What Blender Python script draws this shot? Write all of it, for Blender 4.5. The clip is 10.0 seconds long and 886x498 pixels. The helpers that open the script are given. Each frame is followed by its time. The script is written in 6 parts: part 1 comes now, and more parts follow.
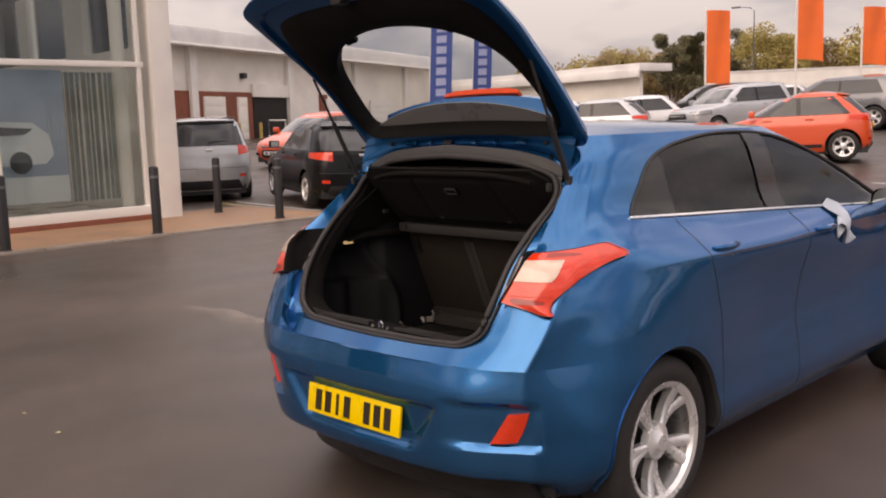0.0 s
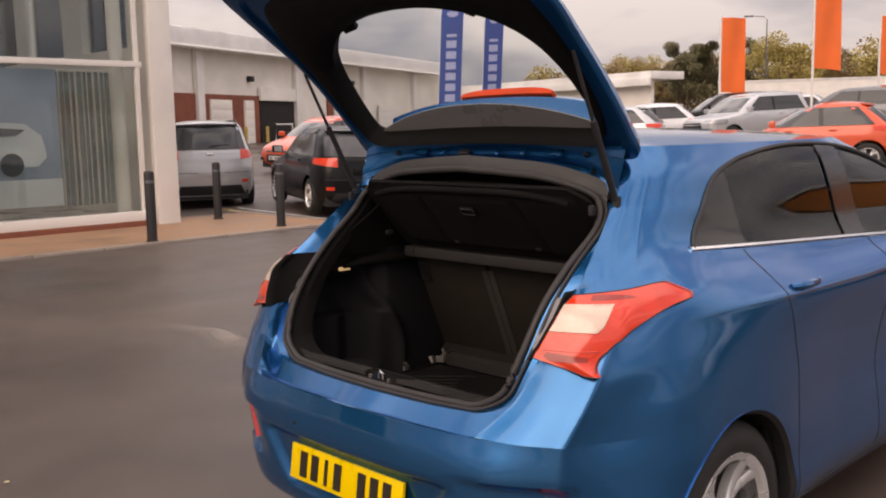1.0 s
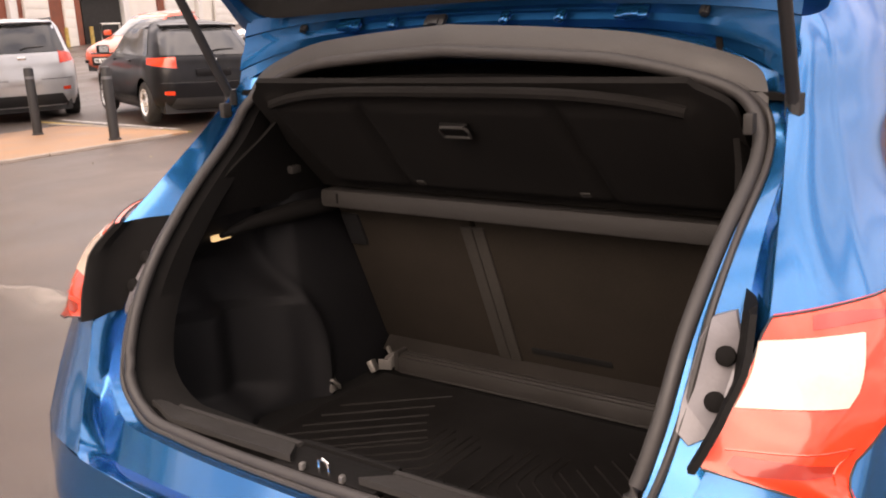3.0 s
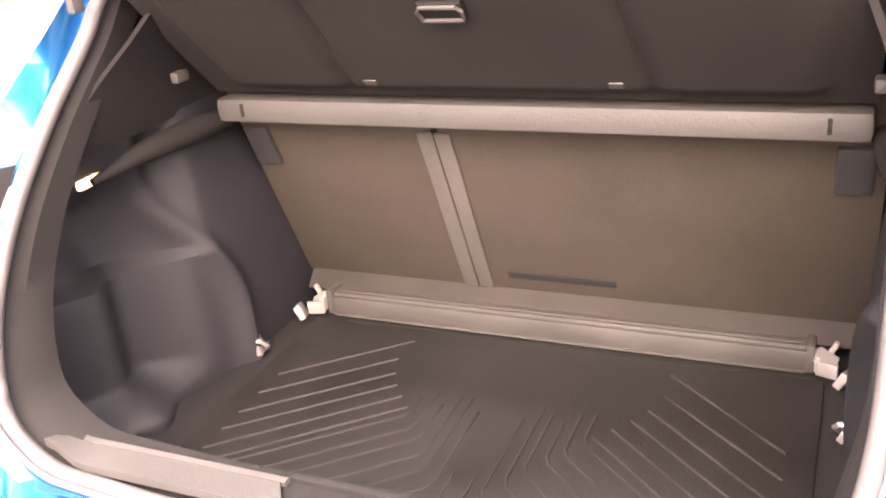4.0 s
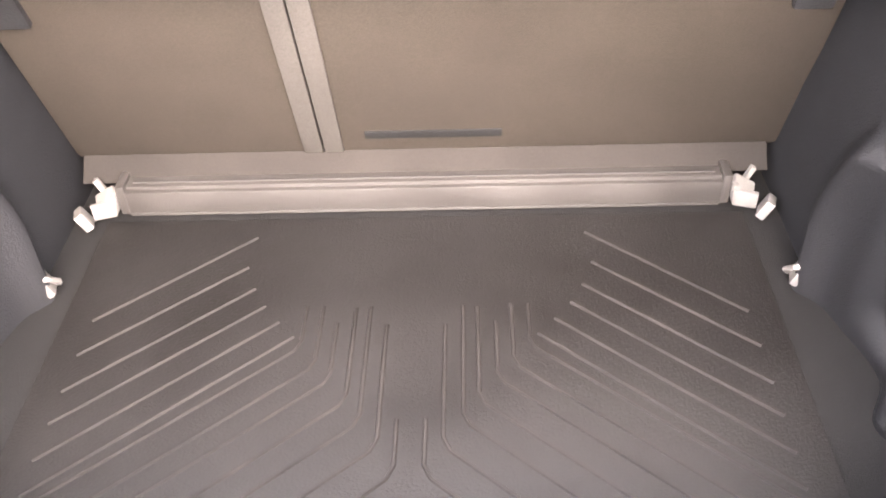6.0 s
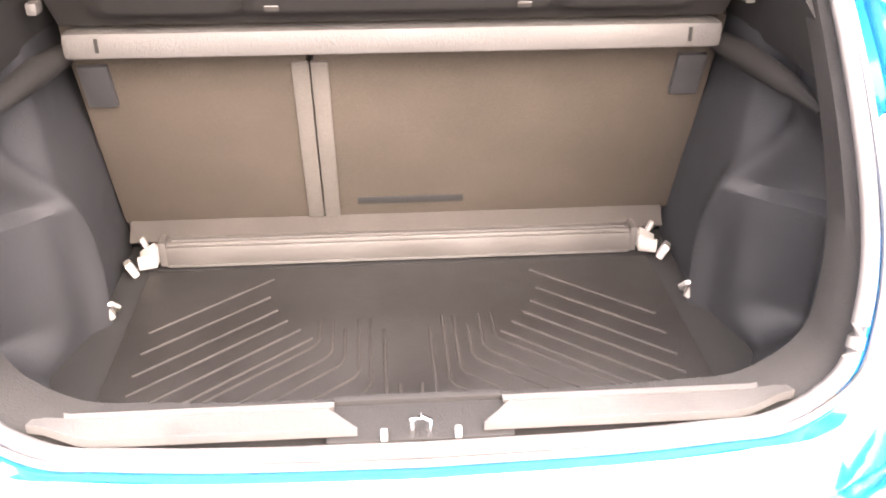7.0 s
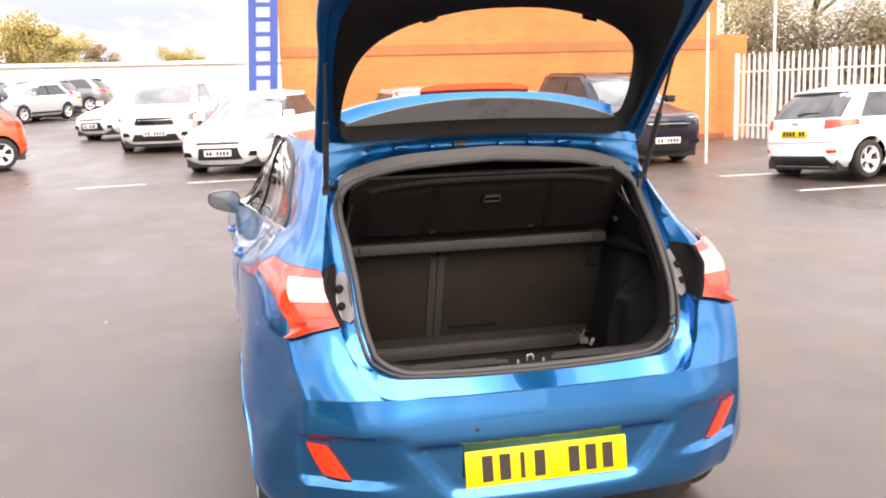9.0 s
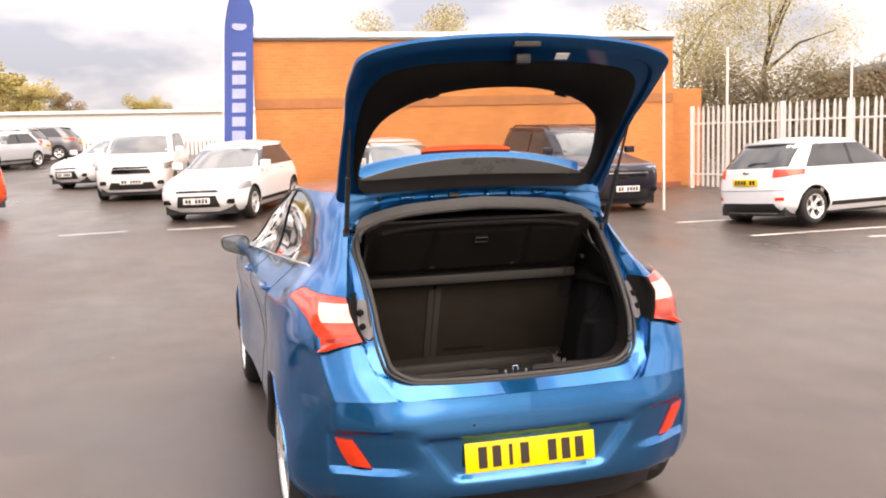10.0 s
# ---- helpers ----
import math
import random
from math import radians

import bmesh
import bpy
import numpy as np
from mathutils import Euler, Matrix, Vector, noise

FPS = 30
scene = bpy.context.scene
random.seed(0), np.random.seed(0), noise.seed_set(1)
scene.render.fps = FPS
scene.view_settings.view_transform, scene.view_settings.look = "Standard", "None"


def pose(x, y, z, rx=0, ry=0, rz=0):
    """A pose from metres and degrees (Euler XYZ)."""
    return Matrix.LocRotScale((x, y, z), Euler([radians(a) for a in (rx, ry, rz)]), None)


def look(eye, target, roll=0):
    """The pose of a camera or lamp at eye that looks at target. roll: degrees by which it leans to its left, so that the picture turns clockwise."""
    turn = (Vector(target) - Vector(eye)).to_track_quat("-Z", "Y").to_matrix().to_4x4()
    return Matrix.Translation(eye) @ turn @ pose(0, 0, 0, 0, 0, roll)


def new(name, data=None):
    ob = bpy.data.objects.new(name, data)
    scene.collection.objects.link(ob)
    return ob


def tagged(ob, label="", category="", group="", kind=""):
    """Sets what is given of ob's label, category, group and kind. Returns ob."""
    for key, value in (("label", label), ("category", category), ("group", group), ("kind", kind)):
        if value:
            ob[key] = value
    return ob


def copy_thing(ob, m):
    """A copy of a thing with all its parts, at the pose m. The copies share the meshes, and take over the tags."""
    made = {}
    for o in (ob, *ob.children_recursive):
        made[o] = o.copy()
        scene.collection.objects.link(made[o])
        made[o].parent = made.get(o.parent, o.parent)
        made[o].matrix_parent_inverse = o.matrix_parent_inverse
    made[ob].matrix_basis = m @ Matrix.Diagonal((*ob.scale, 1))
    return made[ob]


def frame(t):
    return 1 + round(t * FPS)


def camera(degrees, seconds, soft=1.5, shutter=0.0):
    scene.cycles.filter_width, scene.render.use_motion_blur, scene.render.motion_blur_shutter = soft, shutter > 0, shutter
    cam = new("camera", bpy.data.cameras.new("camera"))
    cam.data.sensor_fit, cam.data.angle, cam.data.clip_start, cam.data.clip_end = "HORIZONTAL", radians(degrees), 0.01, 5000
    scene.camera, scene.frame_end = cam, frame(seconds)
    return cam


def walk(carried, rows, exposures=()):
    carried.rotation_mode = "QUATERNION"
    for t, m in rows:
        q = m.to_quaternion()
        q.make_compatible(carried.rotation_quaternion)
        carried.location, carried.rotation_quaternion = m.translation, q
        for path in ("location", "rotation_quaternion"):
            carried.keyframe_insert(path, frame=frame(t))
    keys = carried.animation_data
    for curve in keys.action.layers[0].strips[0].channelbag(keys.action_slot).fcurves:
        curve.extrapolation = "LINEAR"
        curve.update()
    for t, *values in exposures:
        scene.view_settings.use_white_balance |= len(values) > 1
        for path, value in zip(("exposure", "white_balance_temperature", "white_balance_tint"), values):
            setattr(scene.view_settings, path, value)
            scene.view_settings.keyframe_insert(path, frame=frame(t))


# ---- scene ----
cam = camera(50.8, 10.0, 2.0)
SKY, SUN = 0.155, 1.9
EXPOSURES = [(t, e, k, 16 + d) for t, e, k, d in ((0, -0.62, 8100, 7), (1.0, -0.60, 8100, 7), (2.2, -0.10, 8300, 7), (3.3, 1.22, 8600, 10), (3.5, 2.32, 8900, 13), (4.0, 3.80, 8400, 14), (4.5, 4.14, 7800, 10), (5.0, 4.12, 7500, 7), (5.5, 4.30, 7300, 4), (6.8, 4.52, 7500, 6), (7.0, 4.52, 7700, 6), (7.5, 3.56, 7350, 0), (8.0, 2.32, 6700, -6), (8.5, 1.44, 7000, -4), (9.0, 0.93, 7500, 1), (10.0, 0.47, 8000, 3))]
PATH = [
    (0, (2.588, -2.071, 1.488), (1.189, -0.668, 1.217), -1.8),
    (0.5, (2.395, -1.854, 1.487), (0.943, -0.509, 1.202), -1.3),
    (1, (2.109, -1.626, 1.486), (0.699, -0.231, 1.228), -1.1),
    (1.5, (1.812, -1.392, 1.469), (0.437, 0.029, 1.17), -1.4),
    (2, (1.529, -1.155, 1.464), (0.182, 0.274, 1.083), -1.4),
    (2.2, (1.413, -1.076, 1.46), (0.101, 0.379, 1.056), -1.8),
    (3.3, (0.792, -0.658, 1.403), (-0.288, 0.931, 0.847), -3.8),
    (3.5, (0.696, -0.594, 1.406), (-0.328, 1.004, 0.775), -4.8),
    (4, (0.479, -0.492, 1.412), (-0.305, 1.16, 0.603), -5.8),
    (4.5, (0.276, -0.398, 1.417), (-0.2, 1.247, 0.384), -6.0),
    (5, (0.187, -0.277, 1.388), (-0.195, 1.368, 0.316), -5.6),
    (5.5, (0.096, -0.214, 1.371), (-0.079, 1.373, 0.167), -3.0),
    (5.7, (0.092, -0.173, 1.387), (-0.041, 1.351, 0.099), -3.2),
    (6.8, (-0.014, -0.506, 1.421), (0.093, 1.173, 0.339), 0.1),
    (7, (-0.037, -0.655, 1.411), (0.093, 1.107, 0.473), -0.0),
    (7.5, (-0.165, -1.033, 1.481), (0.117, 0.818, 0.778), 0.2),
    (8, (-0.388, -1.511, 1.525), (-0.047, 0.373, 0.947), -0.8),
    (8.5, (-0.633, -2.062, 1.555), (-0.239, -0.155, 1.096), -0.2),
    (9, (-0.916, -2.554, 1.561), (-0.465, -0.631, 1.243), -1.6),
    (9.5, (-1.1, -2.928, 1.568), (-0.628, -1.004, 1.296), -2.9),
    (10, (-1.216, -3.186, 1.612), (-0.684, -1.27, 1.392), -1.5),
]
walk(cam, [(t, look(eye, target, roll)) for t, eye, target, roll in PATH], EXPOSURES)

# ---------------------------------------------------------------- light
world = bpy.data.worlds.new("overcast_sky")
scene.world = world
world.use_nodes = True
wn = world.node_tree
sky = wn.nodes.new("ShaderNodeTexSky")
sky.sky_type = "NISHITA"
sky.sun_disc = False
sky.sun_elevation, sky.sun_rotation = radians(40), radians(168)
sky.air_density, sky.dust_density, sky.ozone_density = 1.0, 4.0, 1.0
wtc = wn.nodes.new("ShaderNodeTexCoord")
wns = wn.nodes.new("ShaderNodeTexNoise")
wns.inputs["Scale"].default_value, wns.inputs["Detail"].default_value = 3.2, 5.0
wmap = wn.nodes.new("ShaderNodeMapping")
wmap.inputs["Scale"].default_value = (1.0, 1.0, 2.6)
wr = wn.nodes.new("ShaderNodeValToRGB")
wr.color_ramp.elements[0].position, wr.color_ramp.elements[0].color = 0.40, (3.4, 3.95, 5.1, 1)
wr.color_ramp.elements[1].position, wr.color_ramp.elements[1].color = 0.58, (8.9, 9.2, 9.8, 1)
wmix = wn.nodes.new("ShaderNodeMix")
wmix.data_type = "RGBA"
wmix.inputs["Factor"].default_value = 0.86
wn.links.new(wtc.outputs["Generated"], wmap.inputs["Vector"])
wn.links.new(wmap.outputs[0], wns.inputs["Vector"])
wn.links.new(wns.outputs["Fac"], wr.inputs["Fac"])
wn.links.new(sky.outputs[0], wmix.inputs["A"])
wn.links.new(wr.outputs[0], wmix.inputs["B"])
wsep = wn.nodes.new("ShaderNodeSeparateXYZ")
wlift = wn.nodes.new("ShaderNodeMapRange")  # an overcast sky is brighter overhead
wlift.inputs["To Min"].default_value, wlift.inputs["To Max"].default_value = 0.66, 2.5
wmul = wn.nodes.new("ShaderNodeMix")
wmul.data_type, wmul.blend_type = "RGBA", "MULTIPLY"
wmul.inputs["Factor"].default_value = 1.0
wn.links.new(wtc.outputs["Generated"], wsep.inputs[0])
wn.links.new(wsep.outputs["Z"], wlift.inputs["Value"])
wn.links.new(wmix.outputs["Result"], wmul.inputs["A"])
wn.links.new(wlift.outputs[0], wmul.inputs["B"])
wn.links.new(wmul.outputs["Result"], wn.nodes["Background"].inputs["Color"])
wn.nodes["Background"].inputs["Strength"].default_value = SKY

sun = new("sun", bpy.data.lights.new("sun", "SUN"))
sun.data.energy, sun.data.angle, sun.data.color = SUN, radians(54), (1.0, 0.95, 0.88)
sun.matrix_world = look((5, -23, 20), (0, 0, 0))


# ---------------------------------------------------------------- materials
def nodes_of(name):
    m = bpy.data.materials.new(name)
    m.use_nodes = True
    return m, m.node_tree, m.node_tree.nodes["Principled BSDF"]


def noise_node(nt, scale, detail=4.0, rough=0.55, stretch=None):
    tc = nt.nodes.new("ShaderNodeTexCoord")
    n = nt.nodes.new("ShaderNodeTexNoise")
    n.inputs["Scale"].default_value, n.inputs["Detail"].default_value, n.inputs["Roughness"].default_value = scale, detail, rough
    src = tc.outputs["Object"]
    if stretch:
        mp = nt.nodes.new("ShaderNodeMapping")
        mp.inputs["Scale"].default_value = stretch
        nt.links.new(src, mp.inputs["Vector"])
        src = mp.outputs[0]
    nt.links.new(src, n.inputs["Vector"])
    return n.outputs["Fac"]


def ramp(nt, fac, stops):
    r = nt.nodes.new("ShaderNodeValToRGB")
    e = r.color_ramp.elements
    while len(e) < len(stops):
        e.new(0.5)
    for k, (p, c) in zip(e, stops):
        k.position, k.color = p, (*c, 1) if len(c) == 3 else c
    nt.links.new(fac, r.inputs["Fac"])
    return r.outputs["Color"]


def blend(nt, fac, a, b, mode="MIX"):
    m = nt.nodes.new("ShaderNodeMix")
    m.data_type, m.blend_type = "RGBA", mode
    for sock, v in (("Factor", fac), ("A", a), ("B", b)):
        if isinstance(v, (int, float)):
            m.inputs[sock].default_value = v
        elif isinstance(v, tuple):
            m.inputs[sock].default_value = (*v, 1)
        else:
            nt.links.new(v, m.inputs[sock])
    return m.outputs["Result"]


def bump(nt, bsdf, fac, strength, dist=0.01):
    b = nt.nodes.new("ShaderNodeBump")
    b.inputs["Strength"].default_value, b.inputs["Distance"].default_value = strength, dist
    nt.links.new(fac, b.inputs["Height"])
    nt.links.new(b.outputs[0], bsdf.inputs["Normal"])


def surface(name, color, rough=0.5, metal=0.0, vary=0.12, scale=6.0, grain=80.0, relief=0.15, coat=0.0, spec=0.5, rough_vary=0.12):
    """A plain surface with stains at a large scale and grain at a small one."""
    m, nt, b = nodes_of(name)
    big, small = noise_node(nt, scale), noise_node(nt, grain, 3.0)
    dark = tuple(c * (1 - vary) for c in color)
    light = tuple(min(1.0, c * (1 + vary)) for c in color)
    c1 = ramp(nt, big, [(0.3, dark), (0.7, light)])
    c2 = ramp(nt, small, [(0.25, (1 - vary * 0.6,) * 3), (0.75, (1.0, 1.0, 1.0))])
    nt.links.new(blend(nt, 1.0, c1, c2, "MULTIPLY"), b.inputs["Base Color"])
    r = ramp(nt, big, [(0.3, (max(0.02, rough - rough_vary),) * 3), (0.7, (min(1, rough + rough_vary),) * 3)])
    nt.links.new(r, b.inputs["Roughness"])
    b.inputs["Metallic"].default_value, b.inputs["Coat Weight"].default_value = metal, coat
    b.inputs["Specular IOR Level"].default_value = spec
    b.inputs["Coat Roughness"].default_value = 0.04
    if relief:
        bump(nt, b, small, relief, 0.004)
    return m


def paint(name, color, metal=0.35, rough=0.32, coat=1.0, edge=(1.0, 1.0, 1.0)):
    """Car paint: a pigmented base with fine flakes under clear lacquer, thinly dusted."""
    m, nt, b = nodes_of(name)
    flake, dust = noise_node(nt, 900.0, 2.0), noise_node(nt, 2.6, 6.0)
    c = ramp(nt, flake, [(0.3, tuple(v * 0.82 for v in color)), (0.7, tuple(min(1, v * 1.14) for v in color))])
    grime = tuple(v * 0.85 + 0.008 for v in color)
    d = ramp(nt, dust, [(0.52, (0, 0, 0)), (0.8, (0.5, 0.5, 0.5))])
    nt.links.new(blend(nt, d, c, grime), b.inputs["Base Color"])
    b.inputs["Metallic"].default_value, b.inputs["Roughness"].default_value = metal, rough
    b.inputs["Coat Weight"].default_value = coat
    b.inputs["Specular Tint"].default_value = (*edge, 1)
    if coat < 1:
        b.inputs["Specular IOR Level"].default_value = 0.15
    nt.links.new(ramp(nt, dust, [(0.4, (0.03,) * 3), (0.8, (0.14,) * 3)]), b.inputs["Coat Roughness"])
    return m


def glass(name, tint, alpha_mix=0.5, rough=0.02):
    """Thin glazing: clear with a tint, and a mirror at its surface."""
    m, nt, b = nodes_of(name)
    out = nt.nodes["Material Output"]
    tr = nt.nodes.new("ShaderNodeBsdfTransparent")
    tr.inputs["Color"].default_value = (*tint, 1)
    gl = nt.nodes.new("ShaderNodeBsdfGlossy")
    gl.inputs["Roughness"].default_value = rough
    fr = nt.nodes.new("ShaderNodeFresnel")
    fr.inputs["IOR"].default_value = 1.0 + alpha_mix
    mx = nt.nodes.new("ShaderNodeMixShader")
    nt.links.new(fr.outputs[0], mx.inputs[0])
    nt.links.new(tr.outputs[0], mx.inputs[1])
    nt.links.new(gl.outputs[0], mx.inputs[2])
    nt.links.new(mx.outputs[0], out.inputs["Surface"])
    return m


def lens(name, color, rough=0.10):
    """Glossy coloured plastic with a soft deeper tone where the housing shows through."""
    m, nt, b = nodes_of(name)
    n = noise_node(nt, 14.0, 3.0)
    fine = noise_node(nt, 160.0, 2.0)
    c = blend(nt, 1.0, ramp(nt, n, [(0.35, tuple(v * 0.86 for v in color)), (0.65, color)]), ramp(nt, fine, [(0.3, (0.92,) * 3), (0.7, (1.0,) * 3)]), "MULTIPLY")
    nt.links.new(c, b.inputs["Base Color"])
    b.inputs["Roughness"].default_value, b.inputs["Coat Weight"].default_value = rough, 0.6
    b.inputs["Coat Roughness"].default_value = 0.03
    return m


def asphalt_material():
    m, nt, b = nodes_of("asphalt")
    big, mid, small, wet = noise_node(nt, 0.16, 5), noise_node(nt, 1.7, 6), noise_node(nt, 140, 3, 0.7), noise_node(nt, 0.31, 5, 0.6, (1, 0.55, 1))
    c1 = ramp(nt, big, [(0.3, (0.071, 0.052, 0.043)), (0.7, (0.128, 0.096, 0.078))])
    c2 = ramp(nt, mid, [(0.3, (0.75, 0.75, 0.75)), (0.7, (1.1, 1.1, 1.1))])
    c3 = ramp(nt, small, [(0.35, (0.6, 0.6, 0.6)), (0.6, (1.0, 1.0, 1.0)), (0.78, (1.9, 1.85, 1.8))])
    c = blend(nt, 1.0, blend(nt, 1.0, c1, c2, "MULTIPLY"), c3, "MULTIPLY")
    w = ramp(nt, wet, [(0.44, (0, 0, 0)), (0.62, (1, 1, 1))])
    nt.links.new(blend(nt, w, c, blend(nt, 1.0, c, (0.7, 0.7, 0.7), "MULTIPLY")), b.inputs["Base Color"])
    nt.links.new(ramp(nt, wet, [(0.42, (0.5,) * 3), (0.66, (0.26,) * 3)]), b.inputs["Roughness"])
    b.inputs["Specular IOR Level"].default_value = 0.5
    bump(nt, b, small, 0.35, 0.006)
    return m


def brick_material():
    m, nt, b = nodes_of("brickwork")
    tc = nt.nodes.new("ShaderNodeTexCoord")
    mp = nt.nodes.new("ShaderNodeMapping")
    nt.links.new(tc.outputs["UV"], mp.inputs["Vector"])
    br = nt.nodes.new("ShaderNodeTexBrick")
    nt.links.new(mp.outputs[0], br.inputs["Vector"])
    br.inputs["Scale"].default_value = 1.0
    br.inputs["Brick Width"].default_value, br.inputs["Row Height"].default_value, br.inputs["Mortar Size"].default_value = 0.225, 0.075, 0.006
    br.inputs["Color1"].default_value, br.inputs["Color2"].default_value = (0.56, 0.20, 0.055, 1), (0.62, 0.235, 0.07, 1)
    br.inputs["Mortar"].default_value = (0.50, 0.23, 0.11, 1)
    st = noise_node(nt, 0.9, 6)
    c = blend(nt, 1.0, br.outputs["Color"], ramp(nt, st, [(0.3, (0.82, 0.8, 0.78)), (0.7, (1.08, 1.05, 1.0))]), "MULTIPLY")
    nt.links.new(c, b.inputs["Base Color"])
    b.inputs["Roughness"].default_value = 0.85
    inv = nt.nodes.new("ShaderNodeMath")
    inv.operation = "SUBTRACT"
    inv.inputs[0].default_value = 1.0
    nt.links.new(br.outputs["Fac"], inv.inputs[1])
    bump(nt, b, inv.outputs[0], 0.5, 0.008)
    return m


def fabric(name, color, scale=420.0, relief=0.5):
    m, nt, b = nodes_of(name)
    fine, big = noise_node(nt, scale, 4, 0.7), noise_node(nt, 5.0, 4)
    c = blend(nt, 1.0, ramp(nt, big, [(0.3, tuple(v * 0.85 for v in color)), (0.7, tuple(v * 1.12 for v in color))]),
              ramp(nt, fine, [(0.3, (0.72,) * 3), (0.7, (1.15,) * 3)]), "MULTIPLY")
    nt.links.new(c, b.inputs["Base Color"])
    b.inputs["Roughness"].default_value, b.inputs["Specular IOR Level"].default_value = 0.95, 0.12
    bump(nt, b, fine, relief, 0.003)
    return m


BLUE = paint("blue_metallic_paint", (0.002, 0.122, 0.315), 0.80, 0.21, 0.95, (0.20, 0.55, 0.95))
# The body blue darkened for the shade under the raised tailgate, with satin finish.
BLUE_SHADED = paint("satin_blue_shaded_paint", (0.002, 0.070, 0.190), 0.60, 0.34, 0.35, (0.20, 0.55, 0.95))
WHITE_PAINT = paint("white_car_paint", (0.78, 0.79, 0.80), 0.0, 0.35)
SILVER_PAINT = paint("silver_car_paint", (0.54, 0.55, 0.56), 0.5, 0.32)
BLACK_PAINT = paint("black_car_paint", (0.005, 0.005, 0.006), 0.0, 0.3, 0.28)
DARK_PAINT = paint("dark_plum_car_paint", (0.022, 0.018, 0.032), 0.3, 0.35, 0.6)
ORANGE_PAINT = paint("orange_red_car_paint", (0.75, 0.085, 0.020), 0.05, 0.35)
GREY_PAINT = paint("grey_car_paint", (0.15, 0.155, 0.165), 0.4, 0.32)
ASPHALT = asphalt_material()
BRICK = brick_material()
PAVING = surface("brown_block_paving", (0.34, 0.195, 0.112), 0.6, vary=0.22, scale=1.4, grain=45, relief=0.4)
KERB = surface("concrete_kerb", (0.30, 0.25, 0.21), 0.7, vary=0.2, scale=3)
LINE = surface("worn_road_paint", (0.62, 0.60, 0.56), 0.6, vary=0.3, scale=5, grain=70, relief=0.3)
YELLOW_LINE = surface("worn_yellow_road_paint", (0.60, 0.42, 0.12), 0.6, vary=0.3, scale=5, grain=70)
CREAM = surface("cream_render", (0.88, 0.83, 0.75), 0.75, vary=0.10, scale=0.5, grain=18, relief=0.2)
WHITE = surface("white_painted_metal", (0.82, 0.79, 0.74), 0.45, vary=0.06, scale=1.5, grain=60, relief=0.05)
ROOF_WHITE = surface("white_roof_sheet", (0.80, 0.78, 0.76), 0.5, vary=0.12, scale=0.7, grain=20)
BLACK_PLASTIC = surface("black_plastic", (0.018, 0.018, 0.019), 0.5, vary=0.2, scale=8, grain=300, relief=0.2)
BLACK_GLOSS = surface("gloss_black_plastic", (0.008, 0.008, 0.009), 0.14, vary=0.1, scale=5, grain=200, relief=0.0, coat=0.15, spec=0.35)
RUBBER = surface("black_rubber", (0.020, 0.019, 0.018), 0.75, vary=0.25, scale=10, grain=200, relief=0.3)
SEAL = surface("rubber_seal", (0.034, 0.031, 0.030), 0.6, vary=0.2, scale=12, grain=200, relief=0.1)
SEAL_GREY = surface("grey_rubber_edge", (0.044, 0.041, 0.039), 0.55, vary=0.15, scale=10, grain=250, relief=0.15)
# Boot blacks lie far below real albedo; the boot's gloom is in the colour.
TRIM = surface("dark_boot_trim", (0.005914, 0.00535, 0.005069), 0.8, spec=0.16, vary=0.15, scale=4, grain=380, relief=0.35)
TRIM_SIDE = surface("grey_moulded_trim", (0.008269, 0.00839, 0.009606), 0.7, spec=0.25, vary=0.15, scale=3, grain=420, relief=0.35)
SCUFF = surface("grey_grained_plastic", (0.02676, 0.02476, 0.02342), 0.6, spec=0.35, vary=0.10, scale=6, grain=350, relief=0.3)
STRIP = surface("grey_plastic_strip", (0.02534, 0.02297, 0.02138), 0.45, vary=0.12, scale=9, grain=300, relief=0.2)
CHROME = surface("chrome", (0.80, 0.80, 0.80), 0.12, 1.0, vary=0.05, scale=20, grain=200, relief=0.0, rough_vary=0.04)
ALLOY = surface("painted_alloy", (0.78, 0.78, 0.78), 0.30, 0.6, vary=0.08, scale=12, grain=150, relief=0.05)
METAL = surface("bare_metal", (0.21, 0.1995, 0.189), 0.4, 0.5, vary=0.1, scale=15, grain=200, relief=0.1)
# Seat, flap, sill and strip greys are also coloured darker for the boot's shade.
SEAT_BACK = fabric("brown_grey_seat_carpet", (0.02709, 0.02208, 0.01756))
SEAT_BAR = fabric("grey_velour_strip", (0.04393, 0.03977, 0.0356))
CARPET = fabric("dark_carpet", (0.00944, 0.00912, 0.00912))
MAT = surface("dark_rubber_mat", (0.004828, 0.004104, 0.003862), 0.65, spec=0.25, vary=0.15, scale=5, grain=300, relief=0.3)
MAT_RIB = surface("paler_rubber_rib", (0.008914, 0.007589, 0.007017), 0.7, spec=0.2, vary=0.45, scale=14, grain=200, relief=0.2)
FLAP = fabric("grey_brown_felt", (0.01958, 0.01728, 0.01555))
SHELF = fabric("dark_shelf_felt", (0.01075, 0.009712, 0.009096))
SEAT_CLOTH = fabric("dark_seat_cloth", (0.075, 0.070, 0.067))
HEADLINING = fabric("pale_headlining", (0.42, 0.40, 0.37))
GLASS_DARK = glass("tinted_car_glass", (0.82, 0.80, 0.78), 0.42)
GLASS_CLEAR = glass("clear_glass", (0.93, 0.95, 0.94), 0.5)
GLASS_SHOP = glass("showroom_glass", (0.95, 0.985, 0.975), 0.6, 0.01)
CAR_GLASS = surface("dark_car_window", (0.052, 0.054, 0.056), 0.07, vary=0.1, scale=2, grain=100, relief=0.0, coat=0.0)
